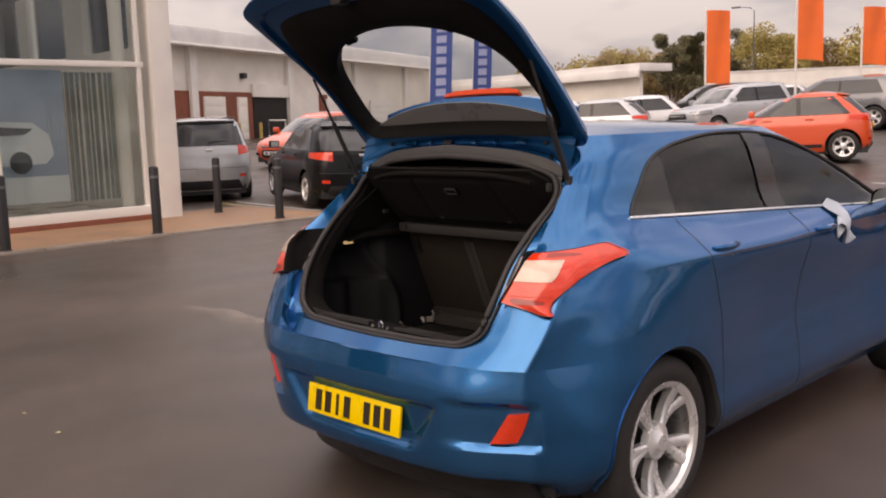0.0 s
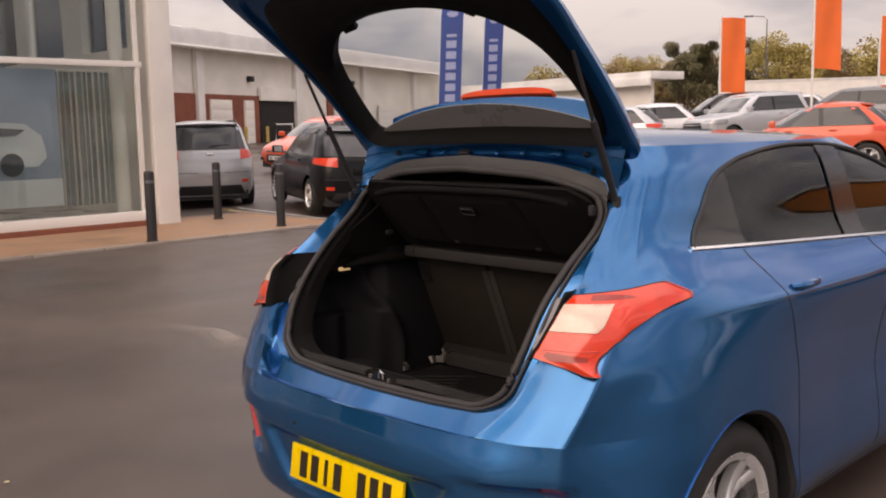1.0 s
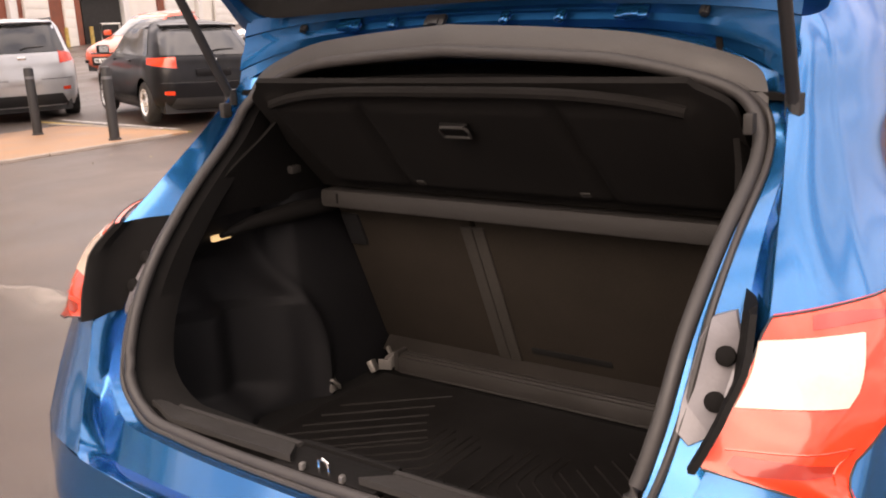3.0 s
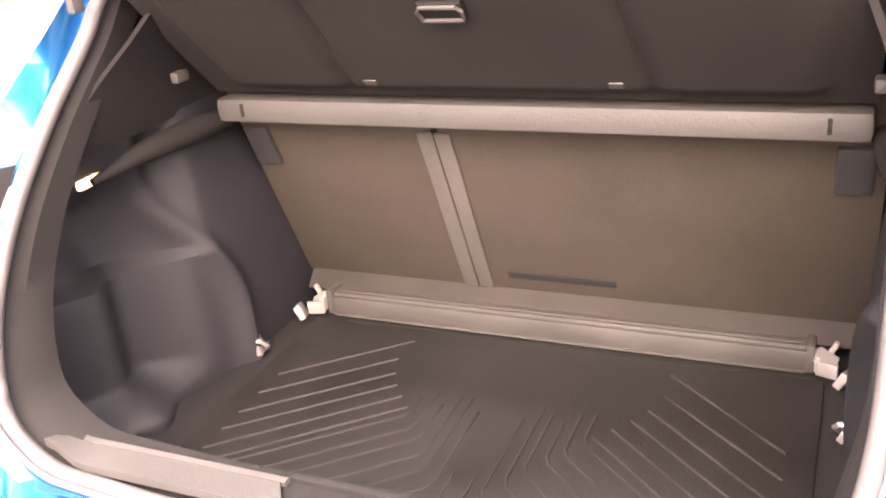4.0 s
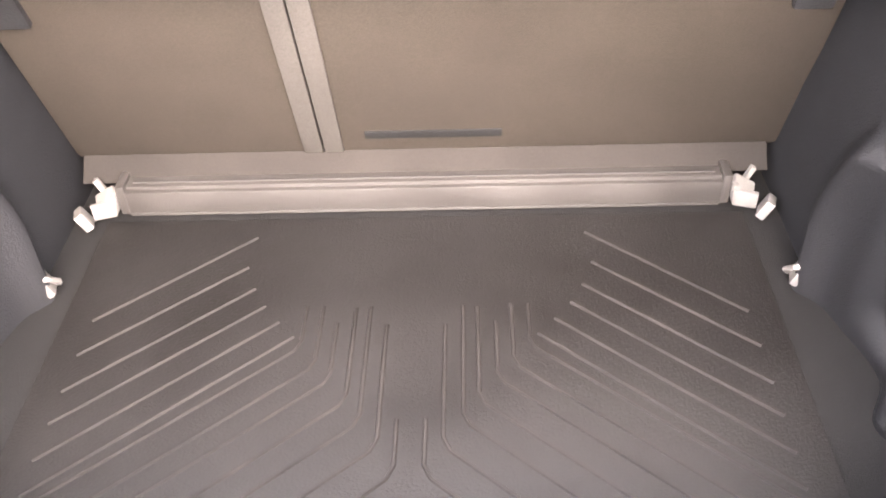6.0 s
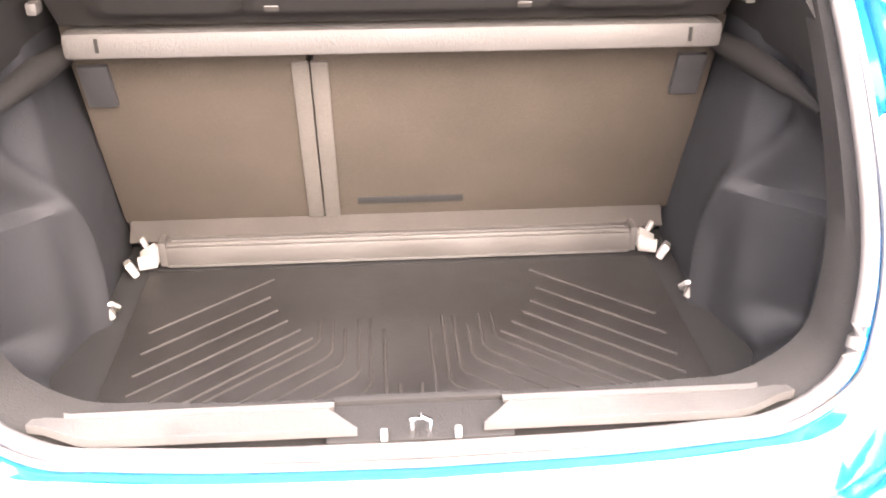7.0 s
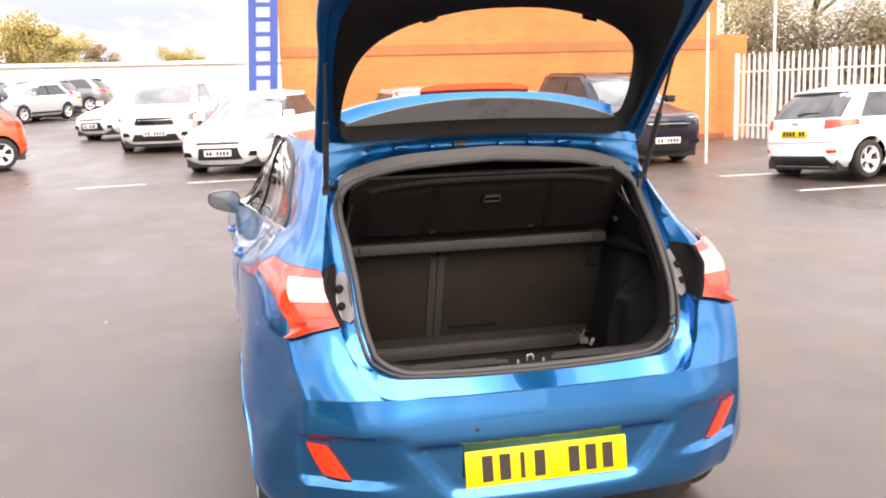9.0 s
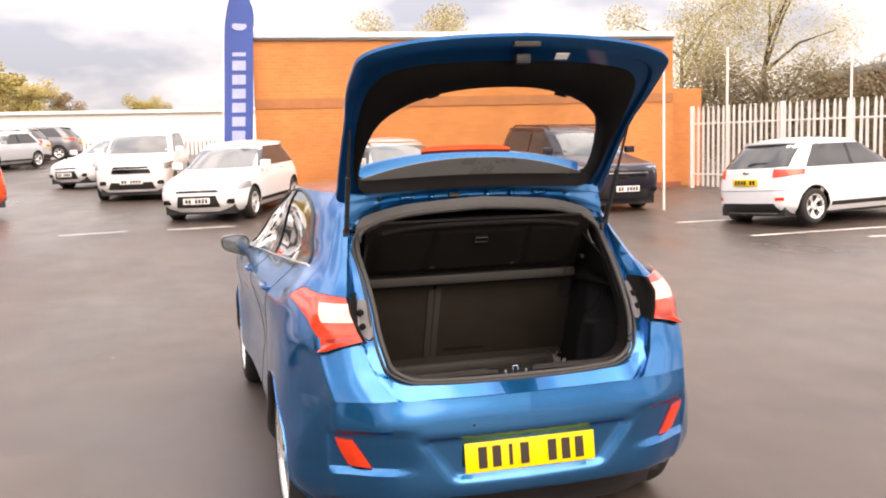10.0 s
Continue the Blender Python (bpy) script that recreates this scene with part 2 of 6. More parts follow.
# Paler than the other windows: the sky's reflection is put into the base colour.
SCREEN_GLASS = surface("sky_lit_windscreen", (0.085, 0.09, 0.09), 0.07, vary=0.25, scale=1.5, grain=100, relief=0.0, coat=1.0)
FRIT = surface("grey_printed_glass_band", (0.20, 0.195, 0.19), 0.3, vary=0.1, scale=4, grain=300, relief=0.1)
RED_LENS = lens("red_lamp_lens", (0.78, 0.042, 0.008))
CLEAR_LENS = lens("clear_lamp_lens", (0.72, 0.54, 0.43))
DEEP_RED = lens("deep_red_lens", (0.36, 0.018, 0.005))
BRAKE_RED = surface("dull_red_lens", (0.62, 0.060, 0.016), 0.6, vary=0.1, scale=20, grain=200, relief=0.0, spec=0.12)
YELLOW_PLATE = surface("yellow_number_plate", (0.86, 0.58, 0.0), 0.35, vary=0.05, scale=10, grain=200, relief=0.0)
WHITE_PLATE = surface("white_number_plate", (0.8, 0.8, 0.78), 0.35, vary=0.05, scale=10, grain=200, relief=0.0)
INK = surface("black_ink", (0.022, 0.014, 0.008), 0.5, vary=0.1, relief=0.0)
FLAG_ORANGE = surface("orange_flag_cloth", (0.86, 0.16, 0.035), 0.8, vary=0.08, scale=1.2, grain=90)
FLAG_BLUE = surface("blue_flag_cloth", (0.045, 0.085, 0.30), 0.8, vary=0.12, scale=1.5, grain=90)
FLAG_INK = surface("pale_flag_print", (0.36, 0.40, 0.62), 0.8, vary=0.08)
BARK = surface("bark", (0.12, 0.09, 0.065), 0.9, vary=0.3, scale=6, grain=40, relief=0.6)
POSTER_BLUE = surface("blue_grey_poster", (0.38, 0.47, 0.58), 0.5, vary=0.25, scale=0.7, grain=30, relief=0.0)
POSTER_PALE = surface("pale_poster", (0.70, 0.74, 0.75), 0.5, vary=0.1, scale=1.0, grain=30, relief=0.0)
POSTER_INK = surface("poster_dark", (0.07, 0.08, 0.09), 0.5, vary=0.2, relief=0.0)
CURTAIN = fabric("grey_green_blind", (0.34, 0.37, 0.35), 60, 0.2)
DULL_FLOOR = surface("pale_floor_tile", (0.62, 0.61, 0.58), 0.3, vary=0.1, scale=1.0)
BRICK_RED = surface("red_brown_brick", (0.27, 0.085, 0.050), 0.85, vary=0.2, scale=2, grain=12, relief=0.5)
BRICK_BAND = surface("orange_brown_brick", (0.40, 0.155, 0.06), 0.85, vary=0.15, scale=2, grain=12, relief=0.5)
BAY_SHADE = surface("painted_bay_shade", (0.02, 0.018, 0.016), 0.9, vary=0.2)
MIRROR = surface("dark_mirror_glass", (0.20, 0.23, 0.25), 0.06, 1.0, vary=0.05, scale=4, grain=100, relief=0.0, rough_vary=0.03)
BRACKET = surface("pale_grey_primer", (0.20, 0.19, 0.20), 0.4, 0.2, vary=0.12, scale=14, grain=200, relief=0.1)
def lit_lens(name, color, power):
    m, nt, b = nodes_of(name)
    b.inputs["Base Color"].default_value = (*color, 1)
    b.inputs["Emission Color"].default_value, b.inputs["Emission Strength"].default_value = (*color, 1), power
    return m


LIT_LENS = lit_lens("lit_courtesy_lens", (1.0, 0.74, 0.40), 0.55)
CLOTH = fabric("white_rag", (0.50, 0.55, 0.62), 200, 0.4)


def leaf_material(name, a, b_):
    m, nt, b = nodes_of(name)
    geo = nt.nodes.new("ShaderNodeNewGeometry")
    c = ramp(nt, geo.outputs["Random Per Island"], [(0.0, a), (1.0, b_)])
    nt.links.new(c, b.inputs["Base Color"])
    b.inputs["Roughness"].default_value = 0.7
    return m


LEAF_GREEN = leaf_material("spring_green_leaves", (0.22, 0.175, 0.045), (0.46, 0.36, 0.11))
LEAF_DARK = leaf_material("dark_evergreen_leaves", (0.085, 0.080, 0.038), (0.16, 0.14, 0.065))
LEAF_PALE = leaf_material("pale_young_leaves", (0.36, 0.31, 0.15), (0.46, 0.40, 0.21))
LEAF_HEDGE = leaf_material("dull_hedge_leaves", (0.11, 0.085, 0.045), (0.19, 0.145, 0.07))
LEAF_BROWN = leaf_material("budding_brown_leaves", (0.19, 0.135, 0.06), (0.38, 0.26, 0.11))


# ---------------------------------------------------------------- mesh helpers
def mesh_of(name, verts, faces, smooth=38):
    me = bpy.data.meshes.new(name)
    me.from_pydata([tuple(v) for v in verts], [], faces)
    me.update()
    if smooth:
        me.shade_smooth()
        me.set_sharp_from_angle(angle=radians(smooth))
    return me


def part(name, data, material, parent=None, label=""):
    """One mesh object, under a thing where one is given. data: a bmesh, a mesh, or (verts, faces)."""
    if isinstance(data, bmesh.types.BMesh):
        me = bpy.data.meshes.new(name)
        bmesh.ops.recalc_face_normals(data, faces=data.faces)
        data.to_mesh(me)
        data.free()
        me.shade_smooth()
        me.set_sharp_from_angle(angle=radians(38))
    elif isinstance(data, tuple):
        me = mesh_of(name, *data)
    else:
        me = data
    if material and not me.materials:
        me.materials.append(material)
    ob = new(name, me)
    if parent:
        ob.parent = parent
    if label:
        tagged(ob, label)
    return ob


def thing(name, label, category, m=None, group="", kind=""):
    ob = new(name)
    ob.empty_display_size = 0.1
    if m is not None:
        ob.matrix_basis = m
    return tagged(ob, label, category, group, kind)


def box(bm, size, at=(0, 0, 0), bevel=0.0, turn=None):
    m = Matrix.Translation(at) @ (turn if turn is not None else Matrix()) @ Matrix.Diagonal((*size, 1))
    r = bmesh.ops.create_cube(bm, size=1.0, matrix=m)
    if bevel:
        edges = list({e for v in r["verts"] for e in v.link_edges})
        bmesh.ops.bevel(bm, geom=edges, offset=bevel, segments=2, affect="EDGES", profile=0.6)
    return bm


def boxes(*items):
    bm = bmesh.new()
    for it in items:
        box(bm, *it)
    return bm


def tube(points, radius, n=8, cap=True):
    """A round bar along a line of points; radius may be one number or one a point."""
    pts = [Vector(p) for p in points]
    rad = radius if isinstance(radius, (list, tuple)) else [radius] * len(pts)
    verts, faces = [], []
    for i, p in enumerate(pts):
        d = (pts[min(i + 1, len(pts) - 1)] - pts[max(i - 1, 0)]).normalized()
        up = Vector((0, 0, 1)) if abs(d.z) < 0.9 else Vector((1, 0, 0))
        a = d.cross(up).normalized()
        b = d.cross(a)
        for k in range(n):
            t = 2 * math.pi * k / n
            verts.append(p + rad[i] * (math.cos(t) * a + math.sin(t) * b))
    for i in range(len(pts) - 1):
        for k in range(n):
            faces.append((i * n + k, i * n + (k + 1) % n, (i + 1) * n + (k + 1) % n, (i + 1) * n + k))
    if cap:
        faces.append(tuple(range(n))[::-1])
        faces.append(tuple(range((len(pts) - 1) * n, len(pts) * n)))
    return verts, faces


def grid(fn, us, vs, back=0.0, normal=None):
    """A sheet of points fn(u, v); back gives it a thickness along -normal."""
    verts = [Vector(fn(u, v)) for v in vs for u in us]
    nu, nv = len(us), len(vs)
    faces = [(j * nu + i, j * nu + i + 1, (j + 1) * nu + i + 1, (j + 1) * nu + i) for j in range(nv - 1) for i in range(nu - 1)]
    if back:
        k = len(verts)
        off = -Vector(normal) * back
        verts += [v + off for v in verts]
        faces += [tuple(k + q for q in f)[::-1] for f in faces]
        rim = [i for i in range(nu)] + [j * nu + nu - 1 for j in range(1, nv)] + [(nv - 1) * nu + i for i in range(nu - 2, -1, -1)] + [j * nu for j in range(nv - 2, 0, -1)]
        for a, b in zip(rim, rim[1:] + rim[:1]):
            faces.append((a, a + k, b + k, b))
    return verts, faces


def loft(rings, closed=False):
    n = len(rings[0])
    verts = [Vector(p) for r in rings for p in r]
    faces = []
    for j in range(len(rings) - 1):
        for i in range(n if closed else n - 1):
            faces.append((j * n + i, j * n + (i + 1) % n, (j + 1) * n + (i + 1) % n, (j + 1) * n + i))
    return verts, faces


def lathe(profile, n=40, axis="x"):
    """Turns (radius, along) round the x axis."""
    rings = []
    for k in range(n):
        t = 2 * math.pi * k / n
        rings.append([(a, r * math.cos(t), r * math.sin(t)) for r, a in profile])
    m = len(profile)
    verts = [p for r in rings for p in r]
    faces = [(k * m + i, k * m + i + 1, ((k + 1) % n) * m + i + 1, ((k + 1) % n) * m + i) for k in range(n) for i in range(m - 1)]
    return verts, faces


def spline(keys, values, t):
    """A smooth curve through values at keys (rows of any shape)."""
    keys, values = np.asarray(keys, float), np.asarray(values, float)
    t = np.clip(np.atleast_1d(np.asarray(t, float)), keys[0], keys[-1])
    i = np.clip(np.searchsorted(keys, t) - 1, 0, len(keys) - 2)
    tan = np.gradient(values, keys, axis=0) if len(keys) > 2 else np.repeat([(values[1] - values[0]) / (keys[1] - keys[0])], 2, 0)
    h = keys[i + 1] - keys[i]
    u = (t - keys[i]) / h
    sh = (-1,) + (1,) * (values.ndim - 1)
    u, h = u.reshape(sh), h.reshape(sh)
    a, b, ta, tb = values[i], values[i + 1], tan[i] * h, tan[i + 1] * h
    return (2 * u**3 - 3 * u**2 + 1) * a + (u**3 - 2 * u**2 + u) * ta + (-2 * u**3 + 3 * u**2) * b + (u**3 - u**2) * tb


class Shell:
    """Half of a car's skin: at each height a line in plan from the tail to the nose."""

    def __init__(self, table):
        self.z = [r[0] for r in table]
        self.pts = np.array([r[1] for r in table], float)
        self.cache = {}

    def curve(self, z, n=240):
        key = (round(float(z), 4), n)
        if key not in self.cache:
            c = spline(self.z, self.pts, z)[0]
            d = np.concatenate([[0], np.cumsum(np.maximum(np.hypot(*np.diff(c, axis=0).T), 1e-4))])
            q = spline(d, c, np.linspace(0, d[-1], n))
            q[:, 1] = np.maximum.accumulate(q[:, 1])
            self.cache[key] = q
        return self.cache[key]

    def skin(self, d, z, sx=1, out=0.0):
        """The place d metres round from the tail's middle, set out a little along the skin's normal."""
        c = self.curve(z)
        step = float(np.hypot(*(c[2] - c[1])))
        i = min(len(c) - 2.001, d / max(step, 1e-5))
        k = int(i)
        p, t = c[k] * (1 - i + k) + c[k + 1] * (i - k), c[k + 1] - c[k]
        t = t / max(1e-6, float(np.hypot(*t)))
        return (sx * (p[0] + out * t[1]), p[1] - out * t[0], z)

    def side(self, y, z):
        c = self.curve(z)
        return float(np.interp(y, c[:, 1] + np.arange(len(c)) * 1e-7, c[:, 0]))

    def tail(self, x, z):
        c = self.curve(z)
        k = int(np.argmax(c[:, 0])) + 1
        return float(np.interp(abs(x), np.maximum.accumulate(c[:k, 0]) + np.arange(k) * 1e-7, c[:k, 1]))

    def nose(self, x, z):
        c = self.curve(z)[::-1]
        k = int(np.argmax(c[:, 0])) + 1
        return float(np.interp(abs(x), np.maximum.accumulate(c[:k, 0]) + np.arange(k) * 1e-7, c[:k, 1]))


def cut_grid(curves, zs, holes, mods=None):
    """Both sides of a shell as one sheet with round wheel arches cut out. curves: one (n, 2) line a height."""
    n = len(curves[0])
    P = np.array([[(x, y, z) for x, y in c] for c, z in zip(curves, zs)])
    if mods:
        for j in range(P.shape[0]):
            for i in range(n):
                P[j, i] = mods(*P[j, i])
    inside = np.zeros(P.shape[:2], bool)
    for cy, cz, r in holes:
        dy, dz = P[..., 1] - cy, P[..., 2] - cz
        d = np.hypot(dy, dz)
        hit = (d < r) & (P[..., 0] > 0.5)
        near = (abs(d - r) < 0.022) & (P[..., 0] > 0.5) & (P[..., 2] < zs[-1] - 0.001)
        s = np.where(near, r / np.maximum(d, 1e-6), 1.0)
        P[..., 1], P[..., 2] = cy + dy * s, cz + dz * s
        inside |= hit & ~near
    verts, faces = [], []
    for sx in (1, -1):
        base = len(verts)
        verts += [(sx * p[0], p[1], p[2]) for row in P for p in row]
        for j in range(len(zs) - 1):
            for i in range(n - 1):
                if inside[j, i] or inside[j, i + 1] or inside[j + 1, i] or inside[j + 1, i + 1]:
                    continue
                f = (base + j * n + i, base + j * n + i + 1, base + (j + 1) * n + i + 1, base + (j + 1) * n + i)
                faces.append(f if sx < 0 else f[::-1])
    return verts, faces


def rise(y):
    """The yard climbs gently beyond the first bays."""
    return 0.04 * max(0.0, y - 8.0) if y < 70 else 2.48


# ---------------------------------------------------------------- ground and pavement
def build_ground():
    xs = [-900, -300, -120, -80] + [x * 4 - 60 for x in range(31)] + [80, 120, 300, 900]
    ys = [-900, -200, -60, -30, -10, 0, 4, 7, 8, 9, 10, 12, 15, 20, 25, 30, 40, 50, 60, 70, 75, 120, 300, 900]
    v, f = grid(lambda x, y: (x, y, rise(y)), xs, ys)
    tagged(part("ground", (v, f, 0), ASPHALT), "dark damp tarmac of the sales yard, patchy and worn", "tarmac", kind="structure")


build_ground()

pavement = part("pavement", boxes(((3.0, 24.06, 0.06), (-11.05, -4.36, -0.005))), PAVING)
tagged(pavement, "brown block paving strip before the showroom glass", "pavement", kind="structure")
for k in range(26):
    part("kerb_stone", boxes(((0.11, 0.90, 0.07), (-9.50, -16.0 + 0.915 * k, 0.0), 0.012)), KERB, pavement)
for k in range(3):
    part("kerb_stone", boxes(((0.90, 0.11, 0.07), (-12.5 + 0.915 * k, 7.72, 0.0), 0.012)), KERB, pavement)


def road_line(ax, ay, bx, by, w=0.10, mat=LINE, label="worn white parking bay line on the tarmac"):
    d = Vector((bx - ax, by - ay, 0))
    s = Vector((-d.y, d.x, 0)).normalized() * w / 2
    n = 8
    pts = []
    for i in range(n + 1):
        p = Vector((ax, ay, 0)) + d * i / n
        jit = 0.008 * math.sin(i * 2.3 + ax)
        for q in (p - s, p + s):
            pts.append((q.x + jit, q.y + jit, rise(q.y) + 0.005))
    faces = [(2 * i, 2 * i + 1, 2 * i + 3, 2 * i + 2) for i in range(n)]
    return tagged(part("parking_line", (pts, faces, 0), mat), label, "road marking", "parking bay lines", "structure")


def streak_material():
    """A pale tone over the ground that thins out towards its edges."""
    m, nt, b = nodes_of("pale_ground_streak")
    b.inputs["Base Color"].default_value = (0.24, 0.21, 0.185, 1)
    b.inputs["Roughness"].default_value = 0.85
    tc, sep = nt.nodes.new("ShaderNodeTexCoord"), nt.nodes.new("ShaderNodeSeparateXYZ")
    nt.links.new(tc.outputs["UV"], sep.inputs[0])
    fade = ramp(nt, sep.outputs["Y"], [(0.0, (0, 0, 0)), (0.45, (0.55,) * 3), (0.86, (1.0,) * 3), (1.0, (0, 0, 0))])
    ends = ramp(nt, sep.outputs["X"], [(0.0, (0.25,) * 3), (0.25, (1.0,) * 3), (0.7, (0.9,) * 3), (1.0, (0, 0, 0))])
    spots = ramp(nt, noise_node(nt, 3.5, 6.0, 0.65), [(0.30, (0.45,) * 3), (0.60, (1.0,) * 3)])
    nt.links.new(blend(nt, 1.0, blend(nt, 1.0, fade, ends, "MULTIPLY"), spots, "MULTIPLY"), b.inputs["Alpha"])
    return m


def build_streak(ax, ay, bx, by, w0, w1):
    bm = bmesh.new()
    uv = bm.loops.layers.uv.new()
    n = 16
    d = Vector((bx - ax, by - ay, 0))
    side = Vector((d.y, -d.x, 0)).normalized()
    rows = []
    for i in range(n + 1):
        p = Vector((ax, ay, 0.004)) + d * i / n + side * 0.05 * math.sin(i * 1.3)
        w = w0 + (w1 - w0) * i / n
        rows.append([(bm.verts.new(p + side * w * (1 - j / 4)), (i / n, j / 4)) for j in range(5)])
    for a, b in zip(rows, rows[1:]):
        for j in range(4):
            q = [a[j], b[j], b[j + 1], a[j + 1]]
            f = bm.faces.new([v for v, _ in q])
            for lp, (_, t) in zip(f.loops, q):
                lp[uv].uv = t
    return bm


tagged(part("pale_streak", build_streak(-4.6, 1.98, -1.8, 2.2, 0.14, 0.95), streak_material()), "pale streak on the dark tarmac", "dust", "", "structure")

for a in ((-3.3, 14.0, -2.2, 14.18), (-1.5, 14.1, -0.3, 14.2), (7.2, 11.6, 8.5, 11.6), (7.4, 9.65, 10.6, 9.8), (9.0, 8.9, 12.4, 9.05), (-6.4, 13.8, -4.6, 13.9)):
    road_line(*a)
road_line(-10.1, 7.95, -13.6, 8.3, 0.08)
road_line(-9.6, 7.75, -14.0, 8.05, 0.08, YELLOW_LINE, "worn yellow line beside the pavement")


# ---------------------------------------------------------------- bollards
def bollard(x, y):
    t = thing("bollard", "slim black steel bollard standing in the brown pavement", "bollard", pose(x, y, 0.02), "row of bollards")
    part("post", tube([(0, 0, 0), (0, 0, 0.93), (0, 0, 0.955), (0, 0, 0.965)], [0.068, 0.068, 0.06, 0.035], 18), BLACK_PLASTIC, t)
    part("collar", tube([(0, 0, 0.0), (0, 0, 0.02), (0, 0, 0.03)], [0.085, 0.085, 0.07], 18), BLACK_PLASTIC, t)
    part("band", tube([(0, 0, 0.80), (0, 0, 0.84)], 0.0705, 18, False), GREY_PAINT, t)
    return t


for bx, by in ((-9.60, 2.32), (-9.60, 4.42), (-11.75, 6.75), (-9.85, 6.70), (-9.60, 0.2)):
    bollard(bx, by)


# ---------------------------------------------------------------- showroom
def build_showroom():
    X = -11.85
    s = thing("showroom_wall", "white-framed glass front of the car showroom", "showroom", kind="structure")
    part("column", boxes(((0.40, 0.38, 7.0), (X - 0.10, 5.86, 3.5), 0.01)), WHITE, s)
    part("plinth", boxes(((0.24, 20.0, 0.11), (X - 0.02, -4.46, 0.055), 0.01)), BRICK_RED, s, "low red-brown plinth under the glass")
    part("cill", boxes(((0.20, 20.0, 0.15), (X, -4.46, 0.185), 0.008)), WHITE, s)
    part("transom", boxes(((0.12, 20.0, 0.09), (X, -4.46, 2.56), 0.006)), WHITE, s)
    part("head", boxes(((0.30, 20.0, 0.5), (X, -4.46, 6.6), 0.01)), WHITE, s)
    for k in range(8):
        y = 5.50 - 2.33 * k
        part("mullion", boxes(((0.10, 0.07, 6.1), (X, y - 0.03, 3.30), 0.006)), WHITE, s)
        for z0, z1 in ((0.265, 2.51), (2.61, 6.33)):
            g = part("pane", boxes(((0.012, 2.24, z1 - z0), (X, y - 1.20, (z0 + z1) / 2))), GLASS_SHOP, s)
            g.visible_shadow = False
    part("side_wall", boxes(((16.0, 0.25, 2.9), (X - 8.35, 5.9, 1.45)), ((16.0, 0.25, 0.7), (X - 8.35, 5.9, 6.65)), *[((0.5 + 0.3 * (k % 2), 0.25, 3.4), (X - 0.6 - 2.35 * k, 5.9, 4.6)) for k in range(7)]), WHITE, s, "white side wall with high windows")
    for k in range(6):
        g = part("side_pane", boxes(((1.70, 0.012, 3.36), (X - 1.78 - 2.35 * k, 5.9, 4.6))), GLASS_SHOP, s)
        g.visible_shadow = False
    part("roof_slab", boxes(((17.0, 21.0, 0.35), (X - 8.0, -4.5, 7.02))), ROOF_WHITE, s)
    # Openings added between the back and end walls' piers let daylight in.
    part("back_wall", boxes(((0.25, 20.0, 0.9), (X - 16.0, -4.3, 0.45)), ((0.25, 20.0, 0.9), (X - 16.0, -4.3, 6.45)), *[((0.25, 0.35, 5.2), (X - 16.0, -13.8 + 3.2 * k, 3.4)) for k in range(7)]), CREAM, s, "cream piers of the back wall, left open between to let daylight in")
    part("end_wall", boxes(((16.0, 0.25, 0.9), (X - 8.0, -14.5, 0.45)), ((16.0, 0.25, 0.9), (X - 8.0, -14.5, 6.45)), *[((0.35, 0.25, 5.2), (X - 15.0 + 3.5 * k, -14.5, 3.4)) for k in range(5)]), CREAM, s)
    part("inner_floor", boxes(((15.8, 20.0, 0.08), (X - 8.0, -4.4, 0.10))), DULL_FLOOR, s)
    part("upper_floor_edge", boxes(((5.5, 18.0, 0.35), (X - 9.0, -3.6, 2.75))), CREAM, s)
    p = thing("display_poster", "large pale blue poster showing a white car, inside the glass", "poster", pose(X - 0.13, 0, 0))
    part("poster_sheet", boxes(((0.02, 1.80, 1.62), (0, 3.345, 1.65))), POSTER_BLUE, p)
    part("poster_foot", boxes(((0.02, 1.80, 0.41), (0, 3.345, 0.635))), POSTER_PALE, p, "pale lower panel")
    def side(y, z):
        return (0.016, y, z)
    car = [(2.50, 1.00), (3.90, 1.03), (4.03, 1.16), (4.01, 1.32), (3.97, 1.48), (3.74, 1.66), (2.50, 1.72)]
    part("printed_car", ([side(*q) for q in car], [tuple(range(7))], 0), POSTER_PALE, p, "printed white car shape")
    win = [(2.50, 1.46), (3.60, 1.48), (3.74, 1.57), (2.50, 1.66)]
    part("printed_window", ([(0.020, *q) for q in win], [tuple(range(4))], 0), POSTER_INK, p)
    ring = [(0.020, 3.52 + 0.17 * math.cos(k * math.pi / 10), 1.06 + 0.17 * math.sin(k * math.pi / 10)) for k in range(20)]
    part("printed_wheel", (ring, [tuple(range(20))], 0), POSTER_INK, p)
    b = thing("vertical_blind", "grey-green vertical blind hanging behind the glass", "blind", pose(X - 0.30, 0, 0))
    for k in range(11):
        part("slat", boxes(((0.012, 0.085, 2.05), (0.02 * math.sin(k * 1.9), 4.30 + 0.092 * k, 1.42), 0, Matrix.Rotation(0.5 + 0.2 * math.sin(k * 2.7), 4, "Z"))), CURTAIN, b)
    part("rail", boxes(((0.05, 1.1, 0.04), (0, 4.76, 2.46))), WHITE, b)
    d = thing("showroom_pillar", "white round pillar inside the showroom", "pillar", pose(X - 0.28, 5.28, 0.14))
    part("shaft", tube([(0, 0, 0), (0, 0, 6.7)], 0.11, 20), WHITE, d)
    for k, yy in enumerate((4.6, 2.6, 0.6)):
        c = thing("ceiling_beam", "dark steel beam under the showroom ceiling", "beam", pose(X - 3.5, yy, 5.4), "showroom beams")
        part("beam", boxes(((6.0, 0.18, 0.30), (0, 0, 0), 0.01)), POSTER_INK, c)
